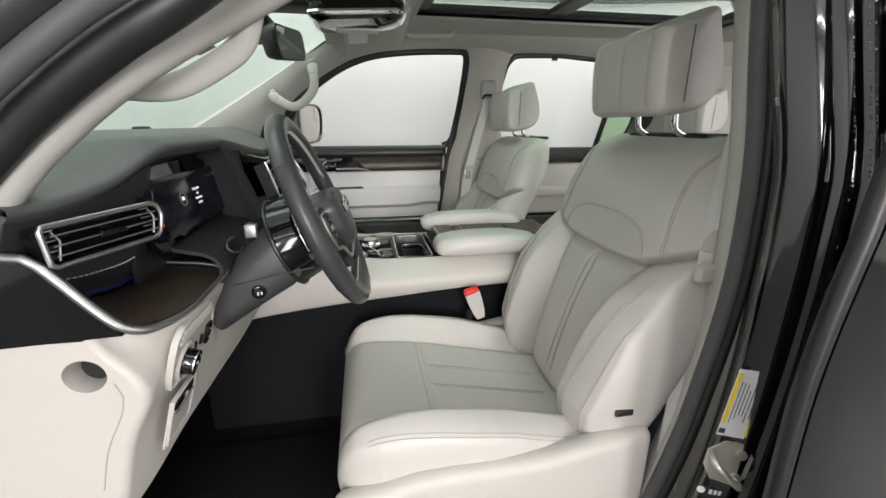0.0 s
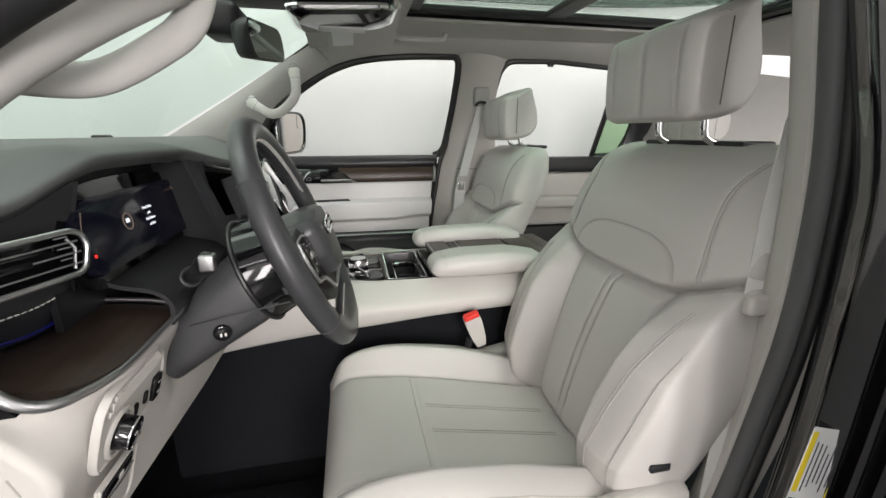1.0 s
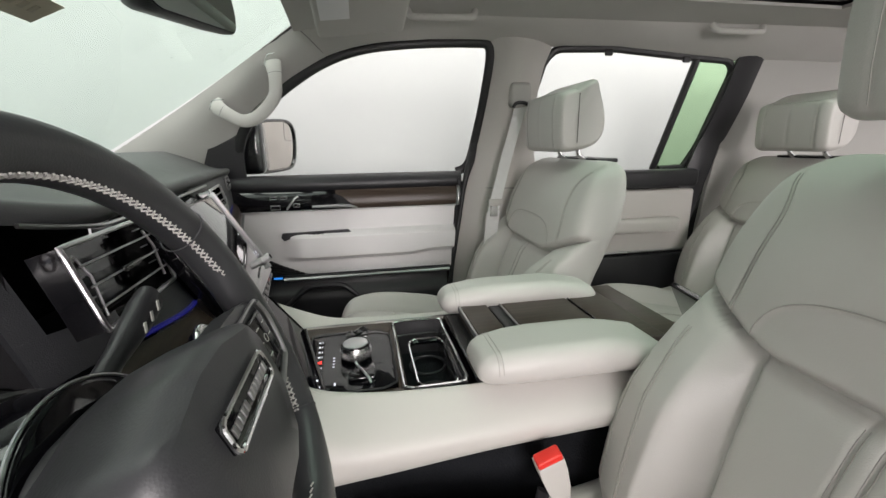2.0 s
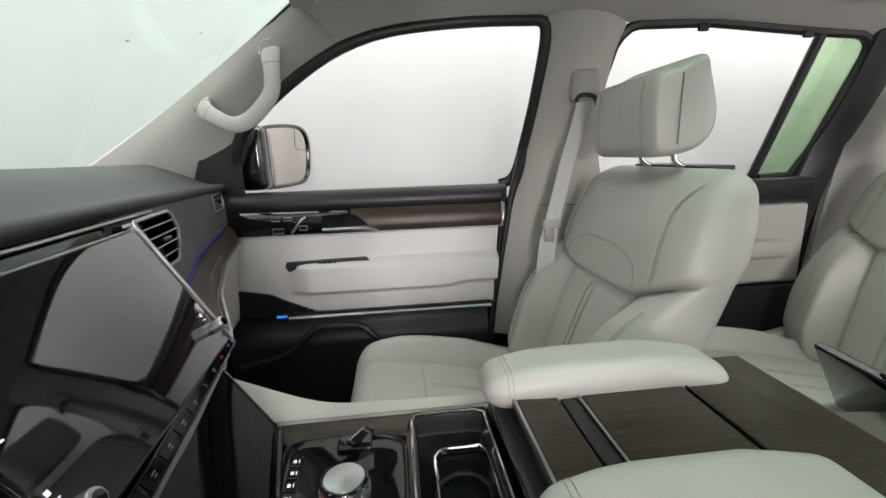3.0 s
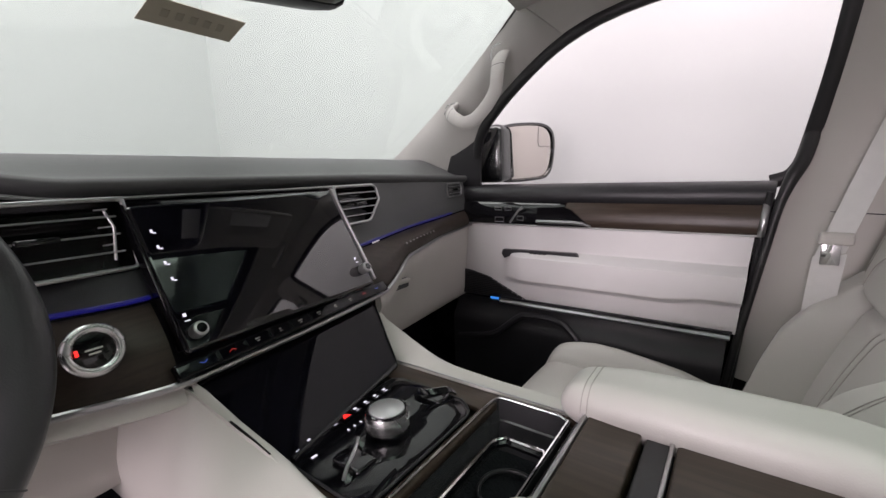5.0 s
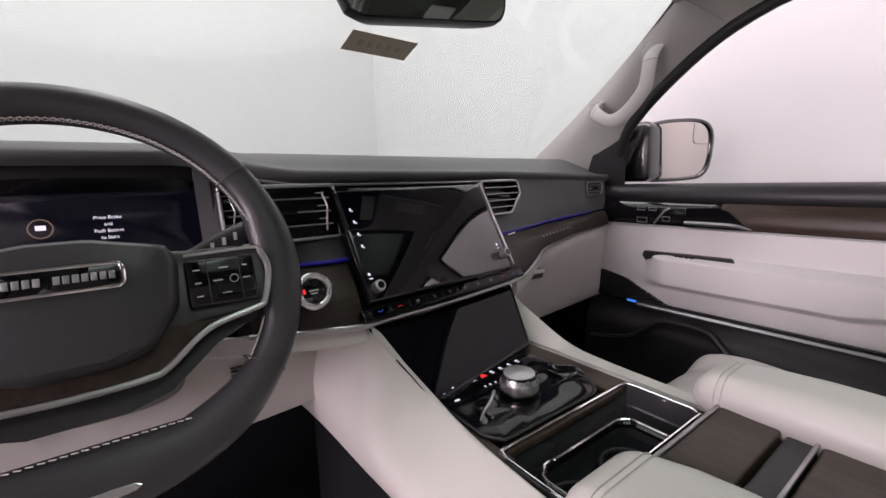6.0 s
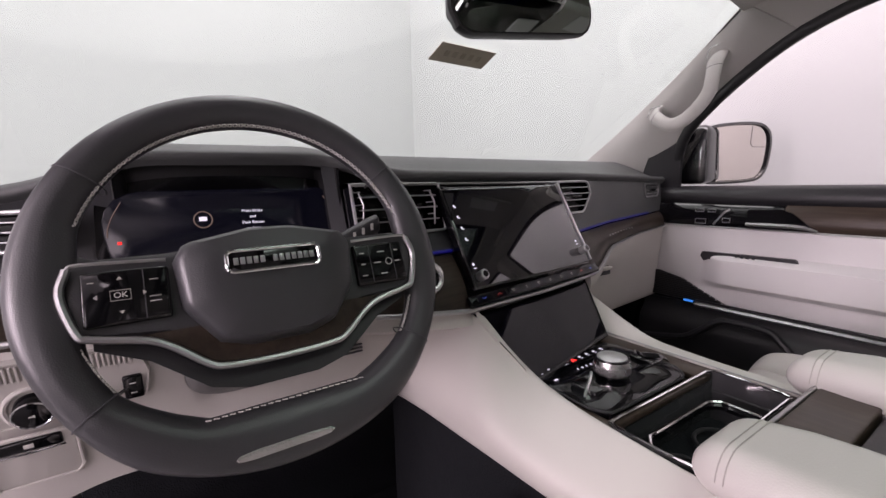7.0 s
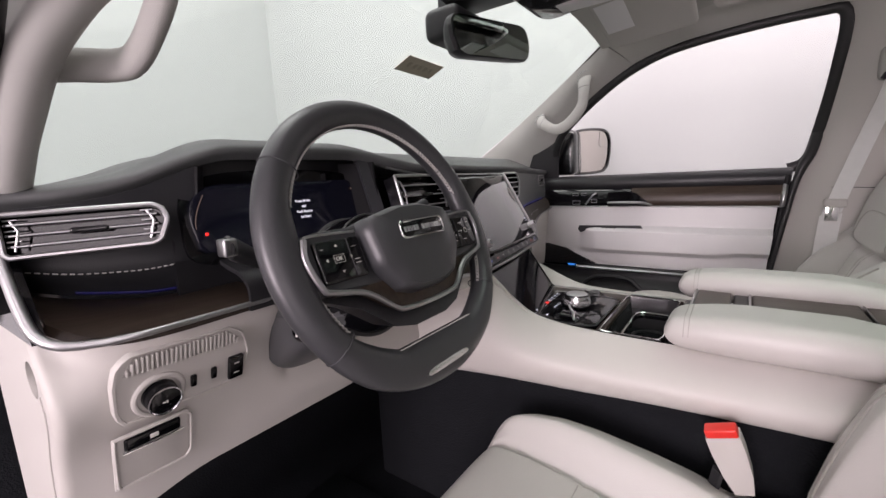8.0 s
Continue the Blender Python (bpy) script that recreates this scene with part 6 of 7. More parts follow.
    part("selector_knurl", join(*kn), BRIGHT, dial)
    part("selector_ring", ring((0.006, 1.298, 1.0965), (0, 0, 1), 0.0242, 0.0022, 48, 8), GLOSS, dial)
    for x, y, s in ((0.004, 1.232, 1), (-0.004, 1.388, -1)):
        lv = part("toggle_base", rbox((x + 0.012, y, 1.072), (0.045, 0.030, 0.008), 0.004, 3), GLOSS, ob)
        sw = spline([(x + 0.026, y - 0.028 * s, 1.072), (x + 0.022, y - 0.020 * s, 1.078), (x + 0.014, y - 0.004 * s, 1.081), (x + 0.006, y + 0.010 * s, 1.083), (x + 0.002, y + 0.017 * s, 1.087)], 5)
        part("toggle_lever", slab([[p, p + Vector((0.008, 0, -0.006))] for p in sw], 0.003), GLOSS, lv, "gloss black toggle lever")
        part("lever_edge", tube(sw, 0.0021, 8), SATIN, lv, "satin metal lever edge")
    f = face_frame((-0.058, 1.29, 1.0715), (-0.04, 1, 0), (-1, 0, 0.04))
    for i in range(9):
        y = -0.083 + 0.0195 * i
        part("key", moved(rbox((y, 0, 0), (0.017, 0.014, 0.003), 0.0006, 1), f), PAD, ob, smooth=False)
        if i != 4:
            part("key_mark", moved(rbox((y, 0.0015, 0.0016), (0.0048, 0.0036, 0.0006), 0.0002, 1), f), ICON, ob)
            part("key_mark", moved(rbox((y, -0.0035, 0.0016), (0.0056, 0.0010, 0.0006), 0.0002, 1), f), ICON, ob)
    part("hazard_mark", moved(prism([(-0.006, -0.004, 0.0016), (-0.0, 0.006, 0.0016), (0.006, -0.004, 0.0016)], (0, 0, 0.0006)), f @ Matrix.Translation((-0.005, 0, 0))), RED_GLOW, ob, "red hazard triangle", False)
    for i in range(4):
        part("gear_mark", rbox((-0.033, 1.268 + 0.0105 * i, 1.0715), (0.0036, 0.0022, 0.0006), 0.0002, 1), ICON, ob)
    for x, y in ((-0.028, 1.212), (0.045, 1.235), (0.030, 1.372)):
        part("pad_mark", rbox((x, y, 1.0715), (0.0030, 0.0075, 0.0006), 0.0002, 1), ICON, ob)


console()


def tray():
    ob = thing("cup_tray", "gloss black cup holder tray with bright rims", "cup holder", at=(0.14, 1.31, 1.0))
    x0, x1, y0, y1, z1 = 0.083, 0.188, 1.182, 1.442, 1.0665
    out = resample2([(x0, y0 + 0.006), (x0 + 0.006, y0), (x1 - 0.006, y0), (x1, y0 + 0.006), (x1, y1 - 0.006), (x1 - 0.006, y1), (x0 + 0.006, y1), (x0, y1 - 0.006)], 48)
    cx, cy = (x0 + x1) / 2, (y0 + y1) / 2
    rings = [[Vector((cx + (x - cx) * k, cy + (y - cy) * k2, z)) for x, y in out] for k, k2, z in ((1.05, 1.02, z1 - 0.05), (1.05, 1.02, z1), (1.0, 1.0, z1), (0.93, 0.97, z1 - 0.028), (0.90, 0.95, z1 - 0.030), (0.86, 0.9, z1 - 0.075), (0.5, 0.5, z1 - 0.078))]
    bm = bmesh.new()
    vs = grid_faces(bm, rings, True)
    bm.faces.new(vs[-1])
    part("tray", bm, TRAY, ob, "gloss black tray")
    part("bright_rim", tube([Vector((x, y, z1 + 0.001)) for x, y in out], 0.0018, 6, True), CHROME, ob)
    inner = [(0.112, 1.232), (0.124, 1.215), (0.172, 1.215), (0.180, 1.232), (0.180, 1.372), (0.172, 1.388), (0.122, 1.388), (0.112, 1.372)]
    inner = resample2(inner, 48)
    icx, icy = 0.146, 1.302
    part("inner_well", loft([[Vector((icx + (x - icx) * k, icy + (y - icy) * k, z)) for x, y in inner] for k, z in ((1.0, z1 - 0.026), (1.05, z1 - 0.022), (1.06, z1 - 0.034))], False), GLOSS, ob)
    part("inner_rim", tube([Vector((icx + (x - icx) * 1.05, icy + (y - icy) * 1.05, z1 - 0.021)) for x, y in inner], 0.0024, 6, True), CHROME, ob)
    for y in (1.250, 1.352):
        part("grip_finger", rbox((0.188, y, z1 - 0.035), (0.012, 0.028, 0.02), 0.005, 3), BLACK_SOFT, ob)
        part("cup_wall", ring((0.146, y, z1 - 0.06), (0, 0, 1), 0.036, 0.003, 32, 8), BLACK_SOFT, ob)
    part("divider_bar", rbox((0.203, 1.312, z1 + 0.002), (0.008, 0.255, 0.010), 0.003, 3), GLOSS, ob)


tray()


def storage_lid():
    ob = thing("storage_lid", "dark brown wood console lid with bright inlay lines", "lid", at=(0.38, 1.3, 1.08))
    part("front_panel", rbox((0.253, 1.305, 1.095), (0.056, 0.24, 0.032), 0.003, 3), WOOD, ob, "dark wood panel")
    part("main_panel", rbox((0.388, 1.305, 1.095), (0.150, 0.24, 0.032), 0.005, 3), WOOD, ob, "dark wood panel")
    part("gap_strip", rbox((0.297, 1.305, 1.093), (0.024, 0.24, 0.030), 0.003, 2), BLACK_SOFT, ob)
    part("bright_inlay", rbox((0.3095, 1.305, 1.1105), (0.004, 0.17, 0.004), 0.0012, 2), SATIN, ob)
    part("front_edge", rbox((0.222, 1.305, 1.106), (0.005, 0.19, 0.012), 0.002, 2), SATIN, ob)
    part("rear_panel", rbox((0.512, 1.305, 1.093), (0.088, 0.24, 0.032), 0.006, 3), WOOD, ob, "dark wood panel")
    part("rear_edge", rbox((0.4665, 1.305, 1.1095), (0.003, 0.20, 0.005), 0.001, 2), GLOSS, ob)
    part("rear_deck", rbox((0.592, 1.335, 1.083), (0.068, 0.29, 0.032), 0.008, 3), WOOD, ob, "dark wood panel")
    rl = thing("roller_cover", "ribbed bright roller strip before the lid", "trim", at=(0.212, 1.3, 1.07))
    part("base", rbox((0.212, 1.30, 1.0665), (0.016, 0.20, 0.010), 0.003, 2), BLACK_SOFT, rl)
    for i in range(26):
        part("rib", rbox((0.2165, 1.262 + 0.0055 * i, 1.0740), (0.009, 0.0026, 0.004), 0.0008, 1), SATIN, rl)
    part("body", rbox((0.40, 1.306, 1.040), (0.40, 0.27, 0.072), 0.010, 3), BLACK_SOFT, ob, "black lid body")


storage_lid()


def armrest(y, w, x0, x1, top, label):
    ob = thing("armrest", label, "armrest", "console armrests", at=(0.35, y, 1.08))

    def shape(p):
        k = smooth(x0 + 0.10, x0, p.x)
        return Vector((p.x, y + (p.y - y) * (1 - 0.16 * k), p.z - (0.010 * k + 0.018 * smooth(x1 - 0.12, x1, p.x)) * smooth(top - 0.062, top - 0.015, p.z)))

    L = x1 - x0
    part("pad", rbox((x0 + L / 2, y, top - 0.031), (L, w, 0.062), 0.029, 7, shape, 6), LEATHER, ob, "pale grey leather pad")
    for off in (0.034, 0.041):
        x = x0 + off
        k = 1 - 0.16 * smooth(x0 + 0.10, x0, x)
        pts = []
        for i in range(17):
            a = math.pi * i / 16
            hy = w / 2 * k
            yy = y - math.cos(a) * (hy - 0.029) - 0.029 * math.cos(a)
            yy = max(y - hy, min(y + hy, yy))
            d = max(0, abs(yy - y) - (hy - 0.029 * k)) / (0.029 * k)
            zz = top - 0.010 * smooth(x0 + 0.10, x0, x) - 0.029 * (1 - math.sqrt(max(0, 1 - min(1, d) ** 2)))
            pts.append((x - 0.004, yy, zz + 0.0002))
        part("stitching", tube(pts, 0.0006, 5), STITCH, ob, "grey stitching")


armrest(1.190, 0.128, 0.194, 0.530, 1.134, "pale grey leather armrest pad on the driver side")
armrest(1.436, 0.100, 0.186, 0.548, 1.148, "pale grey leather armrest pad on the passenger side")


def rear_console():
    ob = thing("rear_console", "grey rear end of the console with a dark screen", "console", at=(0.8, 1.31, 0.7))
    part("body", loft([[Vector((x, y, z)) for y, z in ((1.165, 0.58), (1.165, h - 0.02), (1.185, h), (1.455, h), (1.475, h - 0.02), (1.475, 0.58))] for x, h in ((0.56, 1.068), (0.66, 1.05), (0.78, 0.99), (1.15, 0.95))]), TAUPE, ob, "taupe plastic rear body")
    m = face_frame((0.935, 1.46, 0.965), (0.15, 1, 0), (-0.5, 0, 1))
    part("screen", moved(rbox((0, 0, 0), (0.28, 0.16, 0.02), 0.006, 3), m), SCREEN, ob, "dark tilted rear screen")


rear_console()

# ---- front passenger door ----


def passenger_door():
    ob = thing("passenger_door", "closed front passenger door with pale panel and wood trim", "car door", at=(0.0, 2.15, 0.7))
    e = lambda x, z: Vector((x + (0.0 if x < 0.3 else (z - 1.2) * 0.10 * (x - 0.3) / 0.1), 0, z))

    def panel(name, mat, prof, xa, xb, n=36, label="", bump=None):
        rows = []
        for x in stations(xa, xb, n):
            row = []
            for y, z in prof:
                p = e(x, z)
                p.y = y - (bump(x, z) if bump else 0)
                row.append(p)
            rows.append(row)
        return part(name, slab(rows, 0.012), mat, ob, label)

    pad = [(2.215, 1.337), (2.190, 1.343), (2.160, 1.342), (2.140, 1.332), (2.130, 1.315), (2.132, 1.298), (2.140, 1.288)]
    panel("belt_pad", BLACK_SOFT, pad, -0.43, 0.398, label="black soft window sill pad")
    wood = [(2.132, 1.290), (2.122, 1.280), (2.116, 1.262), (2.113, 1.245), (2.114, 1.230), (2.118, 1.224)]
    panel("wood_trim", WOOD, wood, -0.06, 0.382, label="dark wood door trim")
    panel("switch_panel", GLOSS, wood, -0.43, -0.055, label="gloss black switch panel")
    part("wood_end", tube([e(0.388, z) + Vector((0, y - 0.002, 0)) for y, z in wood], 0.0075, 10), SATIN, ob)
    part("bright_strip", tube([(x, 2.117, 1.2215) for x in stations(-0.42, 0.388, 8)], 0.0026, 8), BRUSHED, ob, "thin bright strip")

    def arm(x, z):
        lo = 1.048 + 0.012 * smooth(0.2, 0.3, x)
        k = smooth(-0.262, -0.17, x) * smooth(lo - 0.012, lo + 0.012, z) * smooth(1.150, 1.128, z)
        return 0.040 * k + 0.006 * smooth(1.05, 1.0, z)

    prof = [(2.119, z) for z in stations(1.219, 0.984, 60)]
    panel("door_panel", DOOR_LEATHER, prof, -0.43, 0.378, 70, "pale grey leather door panel with armrest", arm)
    # hand recess
    slot = [(-0.250, 1.132), (-0.245, 1.146), (-0.02, 1.150), (-0.008, 1.140), (-0.012, 1.128), (-0.225, 1.124), (-0.240, 1.118)]
    part("hand_recess", prism([(x, 2.116, z) for x, z in slot], (0, -0.014, 0)), BLACK_SOFT, ob, "black hand recess")
    part("recess_switch", rbox((-0.13, 2.100, 1.139), (0.05, 0.006, 0.008), 0.002, 2), GLOSS, ob)
    for i in range(3):
        part("switch_mark", rbox((-0.145 + 0.015 * i, 2.0965, 1.139), (0.006, 0.001, 0.003), 0.0003, 1), STITCH_L, ob)
    # handle and switches
    part("handle_cup", prism([(x, 2.120, z) for x, z in ((-0.140, 1.226), (-0.136, 1.276), (-0.06, 1.280), (-0.035, 1.270), (0.010, 1.232), (0.0, 1.226))], (0, -0.0125, 0)), GLOSS, ob)
    part("door_handle", loft([[Vector((x, 2.108 - d + dy, z + dz)) for dy, dz in ((0, -hh), (-0.006, -hh), (-0.008, 0), (-0.006, hh), (0, hh))] for x, z, hh, d in ((-0.136, 1.237, 0.004, 0.003), (-0.10, 1.237, 0.0055, 0.007), (-0.03, 1.237, 0.0055, 0.007), (-0.005, 1.235, 0.005, 0.005), (0.020, 1.228, 0.002, 0.001))]), SATIN, ob, "satin metal inner door handle")
    for x, z, w, hh in ((-0.262, 1.271, 0.024, 0.008), (-0.228, 1.271, 0.022, 0.008), (-0.258, 1.238, 0.030, 0.014), (-0.188, 1.244, 0.020, 0.012)):
        sw = part("switch", rbox((x, 2.1095, z), (w, 0.008, hh), 0.003, 2), GLOSS, ob, "small gloss black door switch")
        part("switch_rim", tube([(x - w / 2, 2.1052, z - hh / 2), (x + w / 2, 2.1052, z - hh / 2), (x + w / 2, 2.1052, z + hh / 2), (x - w / 2, 2.1052, z + hh / 2)], 0.0013, 6, True), SATIN, sw)
    part("switch_lever", tube([(-0.222, 2.106, 1.230), (-0.205, 2.104, 1.252), (-0.193, 2.105, 1.268), (-0.180, 2.106, 1.276)], 0.0045, 8, flat=0.6), SATIN, ob, "satin seat adjuster lever")
    # grille, strip and pocket
    tri = [(-0.43, 1.066), (-0.378, 1.066), (-0.30, 1.050), (-0.259, 1.029), (-0.184, 0.996), (-0.160, 0.984), (-0.43, 0.984)]
    part("speaker_grille", prism([(x, 2.1145, z) for x, z in tri], (0, -0.006, 0)), BLACK_SOFT, ob, "black speaker grille")
    for i in range(12):
        z = 0.990 + 0.006 * i
        x1 = lerp(z, [(0.984, -0.17), (0.996, -0.186), (1.029, -0.262), (1.050, -0.302), (1.066, -0.38)])
        part("grille_rib", tube([(-0.42, 2.1075, z), (x1 - 0.006, 2.1075, z)], 0.0012, 5), GLOSS, ob)
    for i in range(8):
        part("grille_stud", rbox((-0.30 + 0.017 * i, 2.107, 1.052 - 0.0085 * i), (0.004, 0.004, 0.004), 0.0015, 2), SATIN, ob)
    part("badge", rbox((-0.275, 2.100, 0.984), (0.030, 0.003, 0.007), 0.001, 2), BLUE_LOGO, ob, "small blue lit badge")
    part("lower_strip", loft([[Vector((x, y, z)) for y, z in ((2.112, 0.985), (2.098, 0.983), (2.094, 0.977), (2.098, 0.971), (2.112, 0.969))] for x in stations(-0.255, 0.352, 6)]), SATIN, ob, "broad satin metal strip")
    # black bar draws the dark reflection that runs along the metal strip
    part("strip_dark_reflection", rbox((0.05, 2.108, 0.989), (0.61, 0.008, 0.004), 0.001, 2), BLACK_SOFT, ob)

    def pocket(x, z):
        return 0.03 * smooth(0.95, 0.90, z)

    prof = [(2.122, z) for z in stations(0.972, 0.58, 24)]
    panel("lower_panel", BLACK_SOFT, prof, -0.43, 0.36, 30, "black lower door panel", pocket)
    ridge = spline([(-0.40, 2.080, 0.84), (-0.30, 2.082, 0.862), (-0.255, 2.083, 0.88), (-0.19, 2.092, 0.935), (-0.155, 2.094, 0.947), (-0.06, 2.094, 0.945), (-0.02, 2.088, 0.92), (0.02, 2.082, 0.885), (0.10, 2.080, 0.86), (0.34, 2.080, 0.85)], 5)
    part("map_pocket_edge", tube(ridge, 0.010, 8), BLACK_SOFT, ob, "black map pocket edge")
    # sail panel at the mirror
    part("sail_panel", prism([(-0.480, 2.165, 1.335), (-0.352, 2.165, 1.335), (-0.350, 2.150, 1.522), (-0.393, 2.150, 1.505), (-0.430, 2.150, 1.477), (-0.456, 2.152, 1.440), (-0.474, 2.156, 1.395)], (0, -0.012, 0)), BLACK_SOFT, ob, "black triangular mirror sail")
    part("rear_edge", tube([e(0.388, z) + Vector((0.002, 2.128, 0)) for z in stations(1.32, 0.62, 8)], 0.007, 8), BLACK_SOFT, ob)
    rd = thing("rear_passenger_door", "closed rear passenger door with pale panel", "car door", at=(1.05, 2.15, 0.7))
    part("sill_pad", rbox((1.08, 2.15, 1.29), (0.72, 0.07, 0.075), 0.02, 4), BLACK_SOFT, rd, "black upper trim")
    part("panel", rbox((1.08, 2.155, 1.11), (0.70, 0.06, 0.27), 0.012, 3), BEIGE, rd, "pale grey panel")
    part("armrest", rbox((1.10, 2.115, 1.10), (0.50, 0.07, 0.06), 0.02, 4), BEIGE, rd, "pale grey armrest")
    part("lower_panel", rbox((1.08, 2.155, 0.78), (0.72, 0.07, 0.38), 0.012, 3), BLACK_SOFT, rd, "black lower panel")
    part("bright_strip", tube([(0.74, 2.118, 0.985), (1.42, 2.118, 0.985)], 0.004, 8), SATIN, rd)


passenger_door()

# ---- outside mirror, grab handles, roof fittings ----


def outside_mirror():
    ob = thing("outside_mirror", "gloss black door mirror with pale reflecting glass", "door mirror", at=(-0.28, 2.35, 1.4))
    c = Vector((-0.272, 2.335, 1.448))
    m = face_frame(c, (0.40, 0.92, 0), (0.06, 0, 1))
    if (m.to_3x3() @ Vector((0, 0, 1))).x < 0:
        m = face_frame(c, (-0.40, -0.92, 0), (0.06, 0, 1))
    flip = 1 if (m.to_3x3() @ Vector((1, 0, 0))).y > 0 else -1
    out = resample2(spline([(x, 0, z) for x, z in ((-0.115, 0.075), (-0.06, 0.086), (0.03, 0.091), (0.078, 0.085), (0.106, 0.066), (0.118, 0.030), (0.115, -0.040), (0.098, -0.074), (0.06, -0.089), (-0.06, -0.094), (-0.115, -0.086), (-0.117, -0.03), (-0.117, 0.04), (-0.115, 0.075))], 4)[:-1], 56, True)
    ringz = [[Vector((x * k * flip, y * k, z)) for x, y in out] for k, z in ((0.55, -0.085), (0.85, -0.075), (1.04, -0.045), (1.09, -0.01), (1.08, 0.008), (1.0, 0.010), (0.97, 0.0))]
    part("housing", moved(loft(ringz), m), PAINT, ob, "gloss black housing")
    part("glass", moved(loft([[Vector((x * 0.965 * flip, y * 0.965, z)) for x, y in out] for z in (0.0005, 0.0025)]), m), MIRROR, ob, "silver mirror glass")
    part("blind_spot_glass", moved(tube(resample([(0.050 * flip, 0.084, 0.003), (0.050 * flip, 0.030, 0.003), (0.060 * flip, 0.018, 0.003), (0.112 * flip, 0.018, 0.003)], 20), 0.0009, 5), m), DARK_INK, ob)
    part("stalk", rbox((-0.355, 2.250, 1.442), (0.12, 0.12, 0.190), 0.025, 5), PAINT, ob, "gloss black mirror foot")


outside_mirror()


def grab_handles():
    g = thing("grab_handle", "pale grey grab handle on the windscreen pillar", "grab handle", "grab handles", at=(-0.27, 1.96, 1.55))
    bow = spline([(-0.392, 2.070, 1.574), (-0.366, 2.010, 1.556), (-0.337, 1.984, 1.539), (-0.300, 1.974, 1.520), (-0.262, 1.972, 1.526), (-0.224, 1.972, 1.556), (-0.198, 1.972, 1.592), (-0.193, 1.976, 1.635), (-0.197, 1.996, 1.672), (-0.206, 2.050, 1.706)], 6)
    n = len(bow) - 1
    part("bow", tube(bow, [0.0185 + 0.0065 * smooth(0.25, 0.0, min(i, n - i) / n) for i in range(n + 1)], 18, flat=0.45, up=(0, 1, 0)), PILLAR, g)
    for p, d in ((bow[9], bow[10] - bow[8]), (bow[-10], bow[-9] - bow[-11])):
        t = d.normalized()
        u = (Vector((0, 1, 0)) - t * t.y).normalized()
        v = t.cross(u)
        part("joint", tube([p + (u * 0.45 * math.cos(k * math.pi / 12) + v * math.sin(k * math.pi / 12)) * 0.0196 for k in range(24)], 0.0008, 5, True), DARK_INK, g)
    part("mount_edge", tube(spline([(-0.400, 2.030, 1.556), (-0.386, 2.022, 1.580), (-0.352, 2.012, 1.582)], 4), 0.0016, 6), BRIGHT, g, "bright thin edge of the mount")
    part("mount_edge", tube(spline([(-0.222, 1.995, 1.676), (-0.212, 1.990, 1.704), (-0.190, 1.992, 1.712)], 4), 0.0016, 6), BRIGHT, g)
    d = thing("grab_handle", "pale grey grab handle on the driver side pillar", "grab handle", "grab handles", at=(-0.2, 0.6, 1.52))
    bow = spline([(-0.318, 0.545, 1.494), (-0.290, 0.572, 1.494), (-0.250, 0.603, 1.492), (-0.218, 0.610, 1.498), (-0.172, 0.612, 1.523), (-0.146, 0.612, 1.543), (-0.133, 0.611, 1.568), (-0.124, 0.604, 1.602), (-0.105, 0.585, 1.632)], 6)
    part("bow", tube(bow, [0.0180 - 0.002 * math.sin(math.pi * i / (len(bow) - 1)) for i in range(len(bow))], 16, flat=0.7, up=(0, 1, 0)), PILLAR, d)
    part("lower_mount", rbox((-0.304, 0.550, 1.488), (0.026, 0.022, 0.026), 0.010, 4), PILLAR, d, "pale grey handle mount")
    part("upper_mount", rbox((-0.104, 0.588, 1.632), (0.036, 0.030, 0.036), 0.012, 4), PILLAR, d)
    r = thing("roof_grab_handle", "pale grey folding grab handle above the passenger door", "grab handle", "grab handles", at=(0.3, 1.9, 1.79))
    part("bow", tube(spline([(0.195, 1.895, 1.815), (0.205, 1.885, 1.797), (0.235, 1.878, 1.793), (0.36, 1.878, 1.797), (0.385, 1.885, 1.803), (0.395, 1.895, 1.820)], 6), 0.010, 12), HEADLINER, r)
    r = thing("roof_grab_handle", "pale grey folding grab handle above the rear door", "grab handle", "grab handles", at=(1.3, 1.9, 1.79))
    part("bow", tube(spline([(1.20, 1.895, 1.812), (1.21, 1.885, 1.795), (1.24, 1.878, 1.790), (1.36, 1.878, 1.790), (1.39, 1.885, 1.795), (1.40, 1.895, 1.812)], 6), 0.010, 12), HEADLINER, r)


grab_handles()


